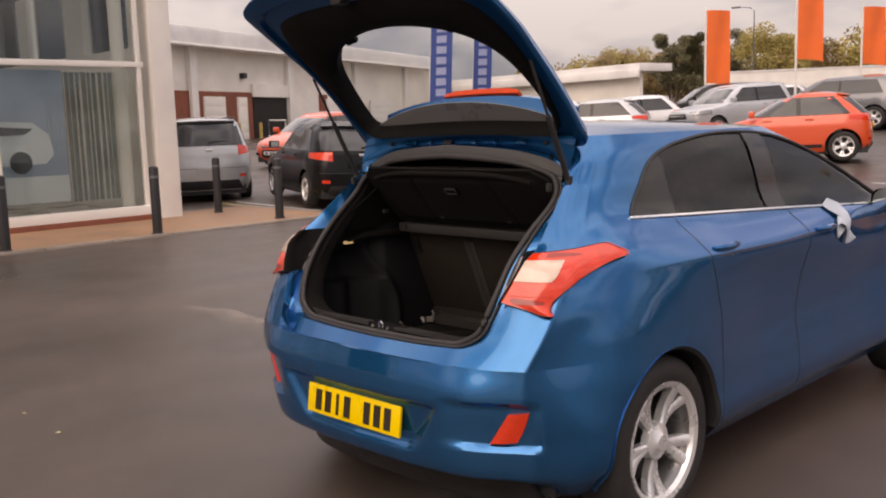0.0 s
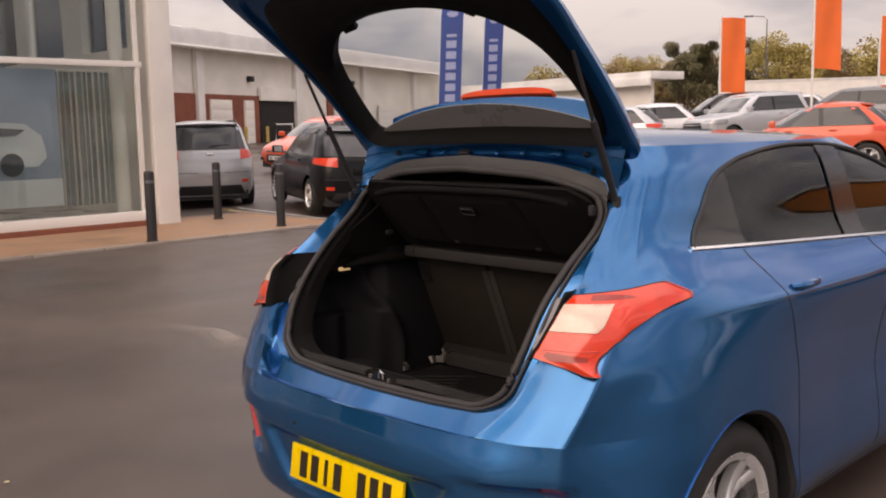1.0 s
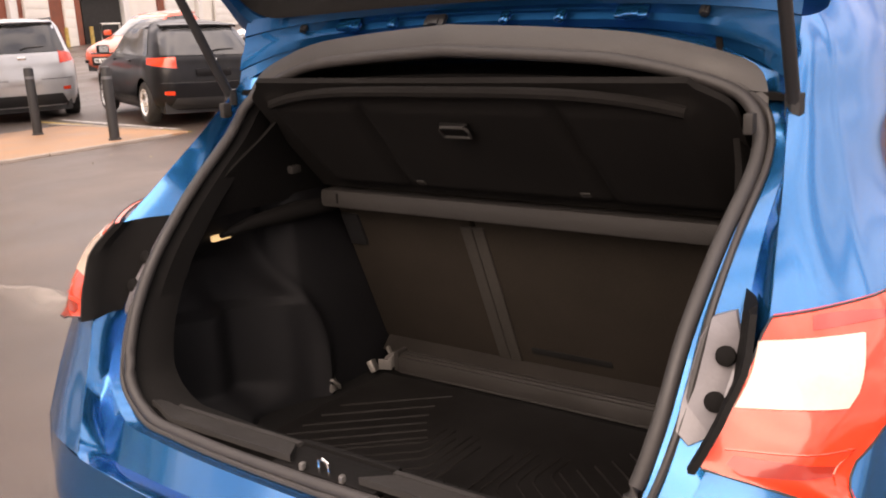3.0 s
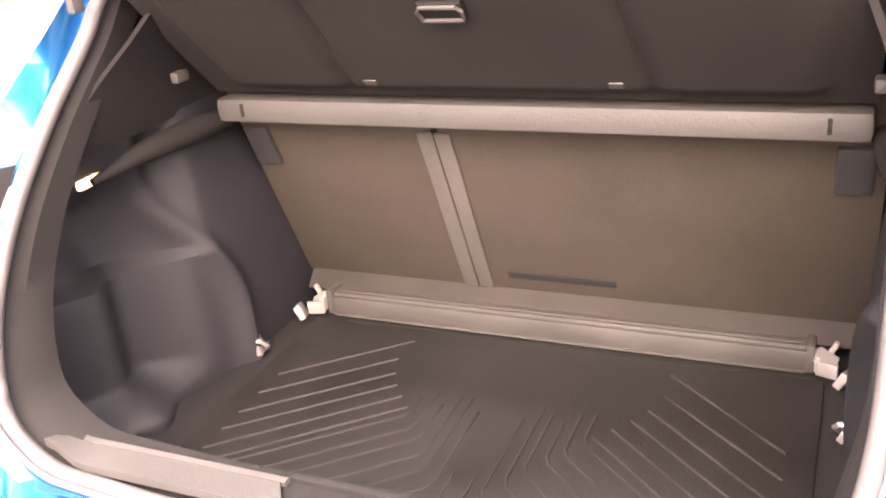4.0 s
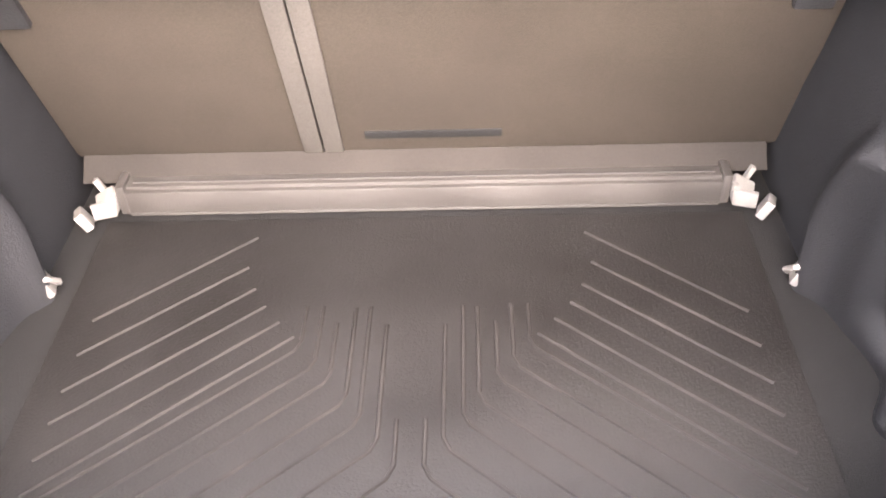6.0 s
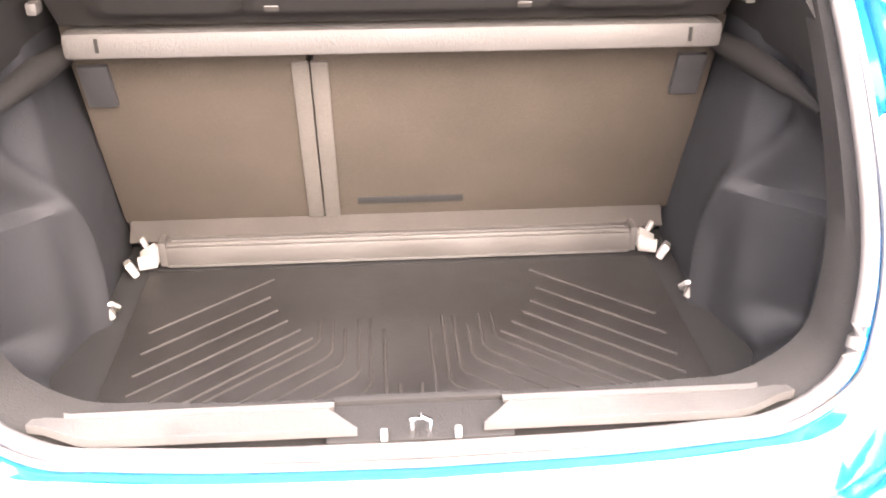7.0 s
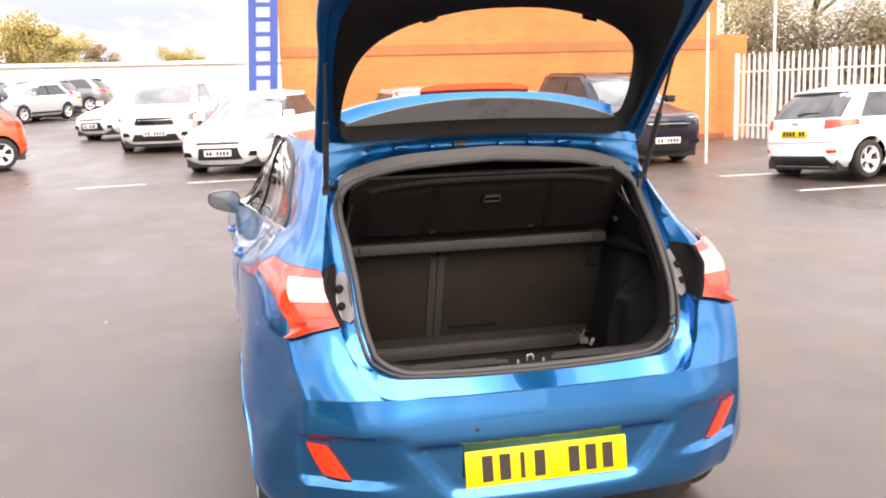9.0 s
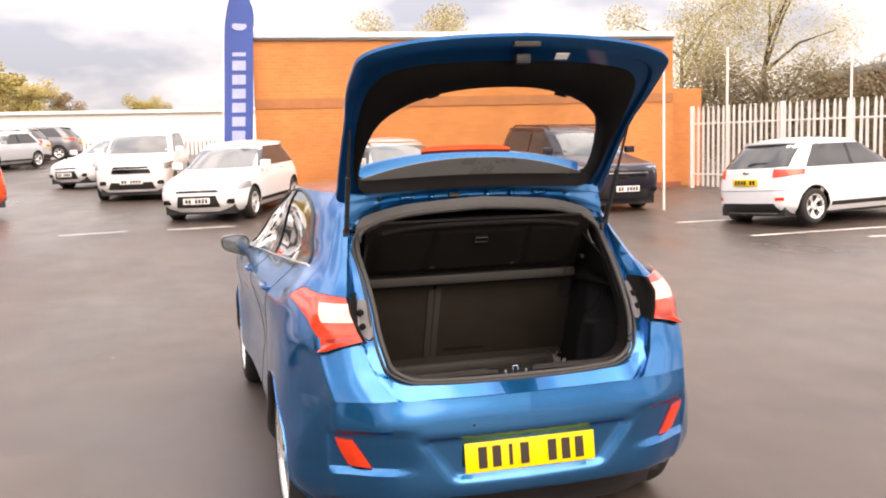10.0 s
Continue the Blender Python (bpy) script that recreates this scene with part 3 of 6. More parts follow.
    r = thing("stair_rail", "dark sloping stair string inside the showroom", "stair rail", pose(X - 2.0, 3.9, 3.6, 25))
    part("string", boxes(((0.08, 3.6, 0.22), (0, 0, 0), 0.01)), POSTER_INK, r)
    part("handrail", boxes(((0.05, 3.6, 0.06), (0, 0, 0.75), 0.01)), METAL, r)


build_showroom()


# ---------------------------------------------------------------- workshop at the far side of the yard
def along(ax, ay, bx, by):
    """A frame whose x runs from a to b along a wall's foot, y out of its front."""
    d = Vector((bx - ax, by - ay, 0))
    return Matrix.Translation((ax, ay, 0)) @ Matrix.Rotation(math.atan2(d.y, d.x), 4, "Z"), d.length


def build_workshop():
    m, L = along(-37.9, 15.0, -53.0, 51.5)
    w = thing("workshop_building", "long low cream workshop with a white roof edge and brick bays", "workshop", m, kind="structure")
    part("wall", boxes(((L + 6, 0.3, 5.9), (L / 2, 0.15, 2.95))), CREAM, w)
    part("roof", boxes(((L + 7, 18, 0.35), (L / 2, 8.4, 6.55)), ((L + 7, 0.30, 0.95), (L / 2, -0.7, 6.15), 0.03), ((L + 7, 2.0, 0.12), (L / 2, 0.2, 5.80))), ROOF_WHITE, w, "white sheet roof with a deep edge")
    part("gutter", tube([(-3, -0.92, 5.75), (L + 3, -0.92, 5.75)], 0.08), WHITE, w)
    # the brick ground storey, with its piers and doors
    for x0, x1 in ((4.5, 9.3), (9.95, 15.1), (23, 24)):
        part("brick_bay", boxes(((x1 - x0, 0.12, 3.15), ((x0 + x1) / 2, -0.06, 1.9))), BRICK_RED, w)
    for x in (9.6, 19.2, 28.0, 36.5):
        part("pier", boxes(((0.55, 0.3, 5.75), (x, -0.16, 2.9), 0.02)), WHITE, w)
    for x, wd, mat in ((11.4, 1.9, CREAM), (14.0, 0.9, CREAM), (25.5, 3.6, WHITE), (32.0, 3.6, WHITE)):
        d = part("door", boxes(((wd, 0.1, 2.5), (x, -0.17, 1.95))), mat, w)
        for k in range(5):
            part("door_panel", boxes(((wd - 0.1, 0.03, 0.42), (x, -0.225, 0.98 + 0.48 * k), 0.006)), mat, d)
    # A solid dark sheet on the wall paints the bay's shaded inside.
    part("bay_shade_sheet", boxes(((3.6, 0.12, 2.6), (17.0, -0.07, 2.0))), BAY_SHADE, w, "dark sheet standing in for the shaded inside of the open workshop bay")
    part("shutter", boxes(((3.8, 0.2, 0.75), (17.0, -0.16, 3.6), 0.01)), CREAM, w)
    part("vent_box", boxes(((1.3, 0.4, 0.9), (6.2, -0.2, 4.3), 0.02)), WHITE, w)
    for k in range(7):
        part("louvre_slat", boxes(((1.0, 0.05, 0.06), (6.2, -0.415, 3.98 + 0.105 * k), 0, Matrix.Rotation(0.5, 4, "X"))), KERB, w)
    part("bay_rail", tube([(15.5, -0.9, 0.75), (15.5, -0.9, 1.85), (17.3, -0.9, 1.85), (17.3, -0.9, 0.75)], 0.06, 6), WHITE, w, "white steel guard rail")
    for x in (13.1, 15.25):
        part("guard_post", tube([(x, -0.5, 0.7), (x, -0.5, 1.75)], 0.10, 8), YELLOW_LINE, w, "yellow guard post")
    part("wall_lamp", boxes(((0.35, 0.3, 0.3), (14.3, -0.15, 4.4), 0.03)), BLACK_PLASTIC, w)
    part("wall_lamp", boxes(((0.35, 0.3, 0.3), (26.3, -0.15, 4.6), 0.03)), BLACK_PLASTIC, w)
    m2, L2 = along(-53.2, 55.0, -31.4, 50.5)
    a = thing("low_annexe", "long low pale annexe beyond the parked cars", "building", m2, kind="structure")
    part("wall", boxes(((L2, 0.3, 3.2), (L2 / 2, 0.15, 3.0))), CREAM, a)
    part("roof", boxes(((L2 + 1, 3, 0.5), (L2 / 2, 1.0, 4.55), 0.03), ((L2 + 1, 0.2, 0.5), (L2 / 2, -0.55, 4.15), 0.02)), ROOF_WHITE, a)


build_workshop()


# ---------------------------------------------------------------- brick building
def build_brick_building():
    m, L = along(0.52, 19.0, 10.85, 18.2)
    w = thing("brick_building", "plain orange brick building with a dark roof edge", "building", m, kind="structure")

    def wall(x0, x1, y0, h, z0=0.0):
        bm = boxes(((x1 - x0, 6.0, h), ((x0 + x1) / 2, y0 + 3.0, z0 + h / 2)))
        uv = bm.loops.layers.uv.new()
        for f in bm.faces:
            for lp in f.loops:
                c = lp.vert.co
                lp[uv].uv = (c.x + c.y, c.z)
        return bm
    part("wall", wall(0, L, 0, 4.12), BRICK, w)
    part("wall", wall(L, L + 1.0, 0.45, 2.92), BRICK, w, "lower brick end wall")
    part("roof", boxes(((L + 0.06, 6.2, 0.12), (L / 2 - 0.02, 3.0, 4.24), 0.01)), ROOF_WHITE, w, "pale flat roof edge")
    part("drip_edge", boxes(((L + 0.04, 6.12, 0.055), (L / 2 - 0.02, 3.0, 4.15), 0.006)), GREY_PAINT, w)
    part("band", boxes(((L, 0.02, 0.225), (L / 2, -0.012, 2.68))), BRICK_BAND, w, "slightly darker brick course")
    part("foot", boxes(((L + 0.4, 0.06, 0.5), (L / 2, -0.02, 0.3))), BRICK_RED, w)


build_brick_building()


def pole(x, y, h, r, label, name="pole"):
    t = thing(name, label, "pole", pose(x, y, rise(y)))
    part("shaft", tube([(0, 0, 0), (0, 0, h * 0.5), (0, 0, h)], [r, r * 0.9, r * 0.75], 12), WHITE, t)
    part("cap", tube([(0, 0, h), (0, 0, h + 0.03)], [r, r * 0.3], 12), WHITE, t)
    return t


pole(8.0, 13.5, 2.75, 0.028, "thin white post standing by the brick building", "white_post")


# ---------------------------------------------------------------- palisade fence
def build_fence(points, label, h=2.0, step=0.155, bank=0.0):
    """bank: how much the ground rises along each metre of the fence."""
    foot = lambda q: rise(q.y) + bank * math.hypot(q.x - points[0][0], q.y - points[0][1])
    f = thing("palisade_fence", label, "fence")
    pale = mesh_of("pale", *prism([(-0.034, 0, 0.05), (0.034, 0, 0.05), (0.034, 0, h - 0.13), (0.012, 0, h), (-0.012, 0, h), (-0.034, 0, h - 0.13)], (0, 0.012, 0)))
    pale.materials.append(WHITE)
    for (ax, ay), (bx, by) in zip(points, points[1:]):
        d = Vector((bx - ax, by - ay, 0))
        n = int(d.length / step)
        ang = math.degrees(math.atan2(d.y, d.x))
        for k in range(n):
            p = Vector((ax, ay, 0)) + d * k / n
            o = new("pale", pale)
            o.parent = f
            o.matrix_basis = pose(p.x, p.y, foot(p), 0, 0.5 * math.sin(k * 3.1), ang)
        for k in range(0, n, 17):
            p = Vector((ax, ay, 0)) + d * k / n
            part("post", boxes(((0.10, 0.06, h + 0.03), (p.x, p.y + 0.06, foot(p) + h / 2))), WHITE, f)
        for z in (0.35, h - 0.42):
            part("rail", tube([(ax, ay + 0.035, foot(Vector((ax, ay, 0))) + z), (bx, by + 0.035, foot(Vector((bx, by, 0))) + z)], 0.022, 6), WHITE, f)
    return f


def prism(outline, offset):
    n = len(outline)
    verts = [tuple(p) for p in outline] + [tuple(a + b for a, b in zip(p, offset)) for p in outline]
    faces = [tuple(range(n)), tuple(range(2 * n - 1, n - 1, -1))] + [(i, i + n, (i + 1) % n + n, (i + 1) % n) for i in range(n)]
    return verts, faces, 0


build_fence([(11.2, 17.8), (12.9, 12.2), (14.6, 6.0)], "tall white steel palisade fence beside the brick building", 2.02, bank=0.035)
far = thing("boundary_fence", "distant white railing along the yard's far edge", "fence", kind="stuff")
bmf = bmesh.new()
for k in range(230):
    box(bmf, (0.09, 0.03, 1.3), (-26.0 + 0.2 * k, 52.0 - 0.05 * k, rise(52 - 0.05 * k) + 0.65))
box(bmf, (46.5, 0.04, 0.10), (-3.0, 46.3, rise(46.3) + 1.0), 0, Matrix.Rotation(-0.245, 4, "Z"))
part("railing", bmf, WHITE, far)


# ---------------------------------------------------------------- trees
def leaf_cloud(lobes, count, size, rng):
    verts, faces = [], []
    for _ in range(count):
        cx, cy, cz, rx, ry, rz = lobes[rng.randrange(len(lobes))]
        d = Vector((rng.gauss(0, 1), rng.gauss(0, 1), rng.gauss(0, 1))).normalized() * (rng.random() ** 0.45)
        p = Vector((cx + d.x * rx, cy + d.y * ry, cz + d.z * rz))
        a = Vector((rng.gauss(0, 1), rng.gauss(0, 1), rng.gauss(0, 1))).normalized()
        b = a.orthogonal().normalized()
        s = size * rng.uniform(0.6, 1.4)
        k = len(verts)
        verts += [p - a * s, p + b * s * 0.6, p + a * s, p - b * s * 0.6]
        faces.append((k, k + 1, k + 2, k + 3))
    return verts, faces, 0


def build_tree(h, spread, leaves, count, size, seed):
    rng = random.Random(seed)
    t = thing("tree", "", "tree")
    pts = [Vector((0, 0, 0))]
    for k in range(1, 6):
        pts.append(Vector((rng.uniform(-0.12, 0.12) * k * 0.4, rng.uniform(-0.12, 0.12) * k * 0.4, h * 0.16 * k)))
    part("trunk", tube(pts, [h * 0.022, h * 0.019, h * 0.016, h * 0.012, h * 0.008, h * 0.004], 9), BARK, t)
    lobes = []
    for k in range(9):
        base = pts[1 + k % 4] * 1.0
        ang, out = rng.uniform(0, 6.28), spread * rng.uniform(0.45, 0.9)
        tip = base + Vector((math.cos(ang) * out, math.sin(ang) * out, h * rng.uniform(0.16, 0.42)))
        mid = (base + tip) / 2 + Vector((0, 0, h * 0.04))
        part("limb", tube([base, mid, tip], [h * 0.009, h * 0.006, h * 0.002], 6), BARK, t)
        r = spread * rng.uniform(0.30, 0.5)
        lobes.append((tip.x, tip.y, tip.z, r, r, r * rng.uniform(0.6, 0.9)))
    for k in range(5):
        r = spread * rng.uniform(0.3, 0.5)
        lobes.append((rng.uniform(-0.4, 0.4) * spread, rng.uniform(-0.4, 0.4) * spread, h * rng.uniform(0.5, 0.86), r, r, r * 0.9))
    part("crown", leaf_cloud(lobes, count, size, rng), leaves, t)
    return t


TREES = [
    (build_tree(8.5, 3.6, LEAF_GREEN, 9000, 0.12, 3), "broad tree in pale yellow-green spring leaf"),
    (build_tree(9.5, 3.4, LEAF_DARK, 9000, 0.13, 5), "dense dark evergreen tree"),
    (build_tree(8.0, 3.8, LEAF_BROWN, 7500, 0.11, 8), "tree with thin brown-yellow budding crown"),
    (build_tree(8.0, 3.4, LEAF_PALE, 20000, 0.042, 21), "thin-branched tree in pale yellow-green young leaf"),
]
for (tr, lab), (tx, ty) in zip(TREES, ((-64.0, 88.0), (-44.5, 77.0), (-51.0, 84.0), (20.0, 27.5))):
    tagged(tr, lab, "tree", "belt of trees")
    tr.matrix_basis = pose(tx, ty, rise(ty) - 0.6)
    tr.scale = (0.72, 0.72, 0.66) if ty > 30 else (1, 1, 1)
rng = random.Random(12)
spots = []
for k in range(10):
    spots.append((-58 + 3.8 * k + rng.uniform(-1, 1), 86 + rng.uniform(-4, 6), (0, 2, 0, 2, 1, 0, 2)[k % 7], rng.uniform(0.66, 0.84)))
spots += [(-46.5, 79, 1, 0.70), (-42.5, 78, 1, 0.62), (-13.6, 86, 0, 0.74), (-16.4, 87, 0, 0.84), (-10.2, 87, 2, 0.56), (-4.4, 88, 0, 0.50), (-2.6, 89, 0, 0.44), (16.5, 27.5, 3, 0.8), (7.0, 27, 3, 0.66), (-21, 90, 2, 0.6)]
for x, y, k, s in spots:
    c = copy_thing(TREES[k][0], pose(x, y, rise(y) - 0.3, 0, 0, rng.uniform(0, 360)))
    c.scale = (s, s, s * rng.uniform(0.9, 1.1))


# ---------------------------------------------------------------- flags
def pole_flag(x, y, h, w, fh):
    t = thing("tall_flag", "tall plain orange flag on a thin white pole", "flag", pose(x, y, rise(y)), "orange flags")
    part("flagpole", tube([(0, 0, 0), (0, 0, h * 0.6), (0, 0, h)], [0.05, 0.042, 0.03], 10), WHITE, t)
    us, vs = [i / 8 for i in range(9)], [j / 14 for j in range(15)]
    ax = Vector((0.83, 0.55, 0))
    v, f = grid(lambda u, q: (ax * (0.05 + u * w) + Vector((0.55, -0.83, 0)) * 0.10 * math.sin(u * 5 + q * 3) * u + Vector((0, 0, h - 0.1 - q * fh - 0.12 * u * u * (1 if q > 0.9 else 0.4)))), us, vs, 0.004, (0.55, -0.83, 0))
    part("flag_cloth", (v, f), FLAG_ORANGE, t)
    return t


pole_flag(-15.9, 31.1, 4.55, 0.86, 2.75)
pole_flag(-13.0, 32.6, 5.4, 0.90, 2.9)
pole_flag(-12.35, 37.2, 4.45, 0.85, 2.25)


def feather_flag(x, y, turn, h, w, label, group=""):
    """A tall blue sail banner with its pale print as plain bars."""
    t = thing("feather_flag", label, "flag", pose(x, y, rise(y), 0, 0, turn), group)
    part("base_plate", boxes(((0.5, 0.5, 0.04), (0, 0, 0.02), 0.008)), BLACK_PLASTIC, t)
    bend = lambda z: 0.05 * max(0, z - 1.0) + 0.10 * max(0, z - h * 0.78) ** 2 * 1.6
    pts = [(bend(h * k / 12), 0, 0.04 + h * k / 12) for k in range(13)]
    part("mast", tube(pts, [0.022 - 0.001 * k for k in range(13)], 8), WHITE, t)

    def cloth(u, v):
        z = 0.55 + (h - 0.55) * v
        wd = w * (1.0 if v < 0.82 else math.sqrt(max(0.02, 1 - ((v - 0.82) / 0.19) ** 2)))
        return Vector((bend(z) + 0.02 + u * wd, 0.05 * math.sin(v * 6 + u * 2) * u, z - 0.1 * u * (v > 0.82)))
    part("cloth", grid(cloth, [i / 6 for i in range(7)], [j / 24 for j in range(25)], 0.004, (0, -1, 0)), FLAG_BLUE, t)
    for k in range(7):
        v0 = 0.205 + 0.0727 * k
        for s in (0.012, -0.016):
            part("print_bar", grid(lambda u, v: cloth(u, v) + Vector((0, -s, 0)), [0.27, 0.5, 0.73], [v0, v0 + 0.018, v0 + 0.050 - 0.030 * (k == 6)], 0.003, (0, -1, 0)), FLAG_INK, t)
    for s in (0.012, -0.016):
        part("print_oval", grid(lambda u, v: cloth(0.5 + 0.26 * u * math.sqrt(max(0, 1 - (v * 2 - 1) ** 2 * 0.8)), 0.775 + 0.045 * v) + Vector((0, -s, 0)), [-1, -0.5, 0, 0.5, 1], [0, 0.25, 0.5, 0.75, 1], 0.003, (0, -1, 0)), FLAG_INK, t)
    return t


feather_flag(-0.27, 18.6, 4, 4.85, 0.64, "tall blue feather flag with pale print by the brick building")
feather_flag(-27.0, 27.0, 40, 6.8, 0.95, "tall blue feather flag with pale print by the workshop", "workshop flags")
feather_flag(-27.4, 30.2, 40, 6.6, 0.85, "tall blue feather flag with pale print by the workshop", "workshop flags")


def street_lamp(x, y, h, turn):
    t = thing("street_lamp", "tall thin grey street lamp in the distance", "street lamp", pose(x, y, rise(y), 0, 0, turn))
    part("column", tube([(0, 0, 0), (0, 0, h), (0.3, 0, h + 0.25), (1.1, 0, h + 0.35)], [0.07, 0.045, 0.04, 0.03], 8), GREY_PAINT, t)
    part("lantern", boxes(((0.7, 0.22, 0.14), (1.4, 0, h + 0.35), 0.03)), GREY_PAINT, t)


street_lamp(-33.3, 70.0, 7.0, 200)
pole(13.3, 19.6, 3.6, 0.04, "plain white pole behind the palisade fence", "white_post")
pole(16.5, 18.6, 3.6, 0.04, "plain white pole behind the palisade fence", "white_post")
m3, L3 = along(25.0, 27.0, 38.0, 24.5)
bh = thing("brick_shed", "low red-brown brick building behind the fence", "building", m3, kind="structure")
part("wall", boxes(((L3, 6, 3.6), (L3 / 2, 3, 2.3))), BRICK_RED, bh)
part("roof", boxes(((L3 + 0.4, 6.6, 0.3), (L3 / 2, 3, 4.2), 0.02)), GREY_PAINT, bh)

# the low woods that close the far side, and a long white shed before them
woods = thing("woodland", "soft belt of yellow-green and brown woodland on the skyline", "trees", kind="stuff")
wr_ = random.Random(31)
for mt, n in ((LEAF_BROWN, 26000), (LEAF_GREEN, 22000)):
    lobes = [(-72 + 3.1 * k + wr_.uniform(-1.5, 1.5), 94 + wr_.uniform(-3, 4) - 0.12 * k, 5.0 + wr_.uniform(-0.8, 1.2), 2.9, 2.2, wr_.uniform(2.4, 3.9)) for k in range(18)]
    part("foliage", leaf_cloud(lobes, n, 0.17, wr_), mt, woods)
m4, L4 = along(-19.0, 72.5, 16.0, 71.0)
sh_ = thing("white_shed", "long low white shed along the far side of the yard", "building", m4, kind="structure")
part("wall", boxes(((L4, 5, 2.2), (L4 / 2, 2.5, rise(72) + 1.1))), WHITE, sh_)
part("roof", boxes(((L4 + 0.6, 5.6, 0.25), (L4 / 2, 2.5, rise(72) + 2.3), 0.03)), ROOF_WHITE, sh_)

m5, L5 = along(-34.0, 63.8, -19.2, 71.6)
bw = thing("boundary_wall", "plain white wall along the yard's far edge", "wall", m5, kind="structure")
part("wall", boxes(((L5, 0.25, 2.1), (L5 / 2, 0, rise(68) + 1.0))), WHITE, bw)
part("coping", boxes(((L5 + 0.1, 0.36, 0.10), (L5 / 2, 0, rise(68) + 2.1), 0.02)), ROOF_WHITE, bw)

# clipped hedge behind the fence
hedge = thing("hedge", "brown-green overgrown hedge behind the palisade fence", "hedge", kind="stuff")
hr = random.Random(4)
part("foliage", leaf_cloud([(13.2 + 0.8 * k, 20.6 + 0.25 * math.sin(k), rise(20) + 1.75 + 0.16 * math.sin(k * 1.7), 0.95, 0.6, 1.75) for k in range(15)], 60000, 0.05, hr), LEAF_HEDGE, hedge)

# dead leaves and scraps blown about the tarmac
lit = thing("ground_litter", "a few dead leaves and pale scraps lying on the tarmac", "litter", kind="stuff")
lr_ = random.Random(77)
lv, lf = [], []
for k in range(40):
    x, y, a, s = lr_.uniform(-9.0, -0.8), lr_.uniform(-3.5, 6.5), lr_.uniform(0, 6.28), lr_.uniform(0.006, 0.016)
    for q in range(5):
        lv.append((x + s * (1.3 if q % 2 else 0.8) * math.cos(a + q * 1.257), y + s * math.sin(a + q * 1.257), 0.004 + 0.010 * lr_.random()))
    lf.append(tuple(range(len(lv) - 5, len(lv))))
part("scraps", (lv, lf, 0), LEAF_PALE, lit)


# ---------------------------------------------------------------- parked cars
def wheel_meshes(R, W, spokes, rim_r):
    tyre = lathe([(rim_r, -W / 2 + 0.01), (rim_r + 0.012, -W / 2), (R - 0.03, -W / 2), (R - 0.008, -W / 2 + 0.02), (R, -W / 2 + 0.045), (R, 0), (R, W / 2 - 0.045),
                  (R - 0.008, W / 2 - 0.02), (R - 0.03, W / 2), (R - 0.055, W / 2 + 0.004), (rim_r + 0.012, W / 2), (rim_r, W / 2 - 0.01)], 44)
    rim = lathe([(rim_r + 0.004, -W / 2 + 0.01), (rim_r - 0.03, -W / 2 + 0.03), (rim_r - 0.035, W / 2 - 0.05), (rim_r - 0.018, W / 2 - 0.02), (rim_r + 0.004, W / 2 - 0.004), (rim_r + 0.006, W / 2 - 0.012)], 44)
    disc = lathe([(0.0, 0.0), (rim_r - 0.06, 0.0), (rim_r - 0.06, -0.02), (0.0, -0.02)], 28)
    verts, faces = [], []
    for k in range(spokes):
        for side in (-1, 1):
            a = 2 * math.pi * k / spokes
            da = side * 0.20
            ring = []
            for q in range(6):
                r = 0.045 + (rim_r - 0.055) * q / 5
                hw = 0.0125 + 0.0022 * q
                aa = a + da * (0.15 + 0.85 * q / 5)
                xo = W / 2 - 0.012 - 0.016 * math.sin(math.pi * q / 5) - 0.02 * (1 - q / 5)
                c, s = math.cos(aa), math.sin(aa)
                ring.append([(xo - 0.035, r * c - hw * s, r * s + hw * c), (xo - 0.006, r * c - hw * s, r * s + hw * c), (xo, r * c - hw * 0.55 * s, r * s + hw * 0.55 * c),
                             (xo, r * c + hw * 0.55 * s, r * s - hw * 0.55 * c), (xo - 0.006, r * c + hw * s, r * s - hw * c), (xo - 0.035, r * c + hw * s, r * s - hw * c)])
            v, f = loft(ring, True)
            b = len(verts)
            verts += v
            faces += [tuple(b + i for i in g) for g in f]
    hub = lathe([(0.0, W / 2 - 0.012), (0.028, W / 2 - 0.012), (0.034, W / 2 - 0.018), (0.066, W / 2 - 0.03), (0.072, W / 2 - 0.06)], 24)
    lip = lathe([(rim_r - 0.020, W / 2 - 0.020), (rim_r - 0.012, W / 2 - 0.004), (rim_r + 0.006, W / 2 + 0.002), (rim_r + 0.008, W / 2 - 0.008)], 44)
    out = []
    # Barrel and brake disc are coloured dark for the shade behind the spokes.
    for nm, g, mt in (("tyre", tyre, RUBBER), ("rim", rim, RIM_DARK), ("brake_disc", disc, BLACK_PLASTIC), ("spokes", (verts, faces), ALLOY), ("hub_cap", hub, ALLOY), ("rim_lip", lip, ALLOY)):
        me = mesh_of(nm, *g)
        me.materials.append(mt)
        out.append((nm, me))
    return out


# The alloy again, with the shade inside the wheel put into its colour.
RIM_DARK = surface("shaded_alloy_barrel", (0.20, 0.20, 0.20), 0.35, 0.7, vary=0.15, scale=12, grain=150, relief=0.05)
WHEELS = {}


def add_wheel(car, x, y, R, W=0.205, spokes=5, rim_r=None):
    key = (R, W, spokes)
    if key not in WHEELS:
        WHEELS[key] = wheel_meshes(R, W, spokes, rim_r or R * 0.66)
    meshes = WHEELS[key]
    tyre = new("wheel", meshes[0][1])
    tyre.parent = car
    tyre.matrix_basis = pose(x, y, R, 35 + 17 * y, 0, 0 if x > 0 else 180)
    for nm, me in meshes[1:]:
        o = new(nm, me)
        o.parent = tyre
    return tyre


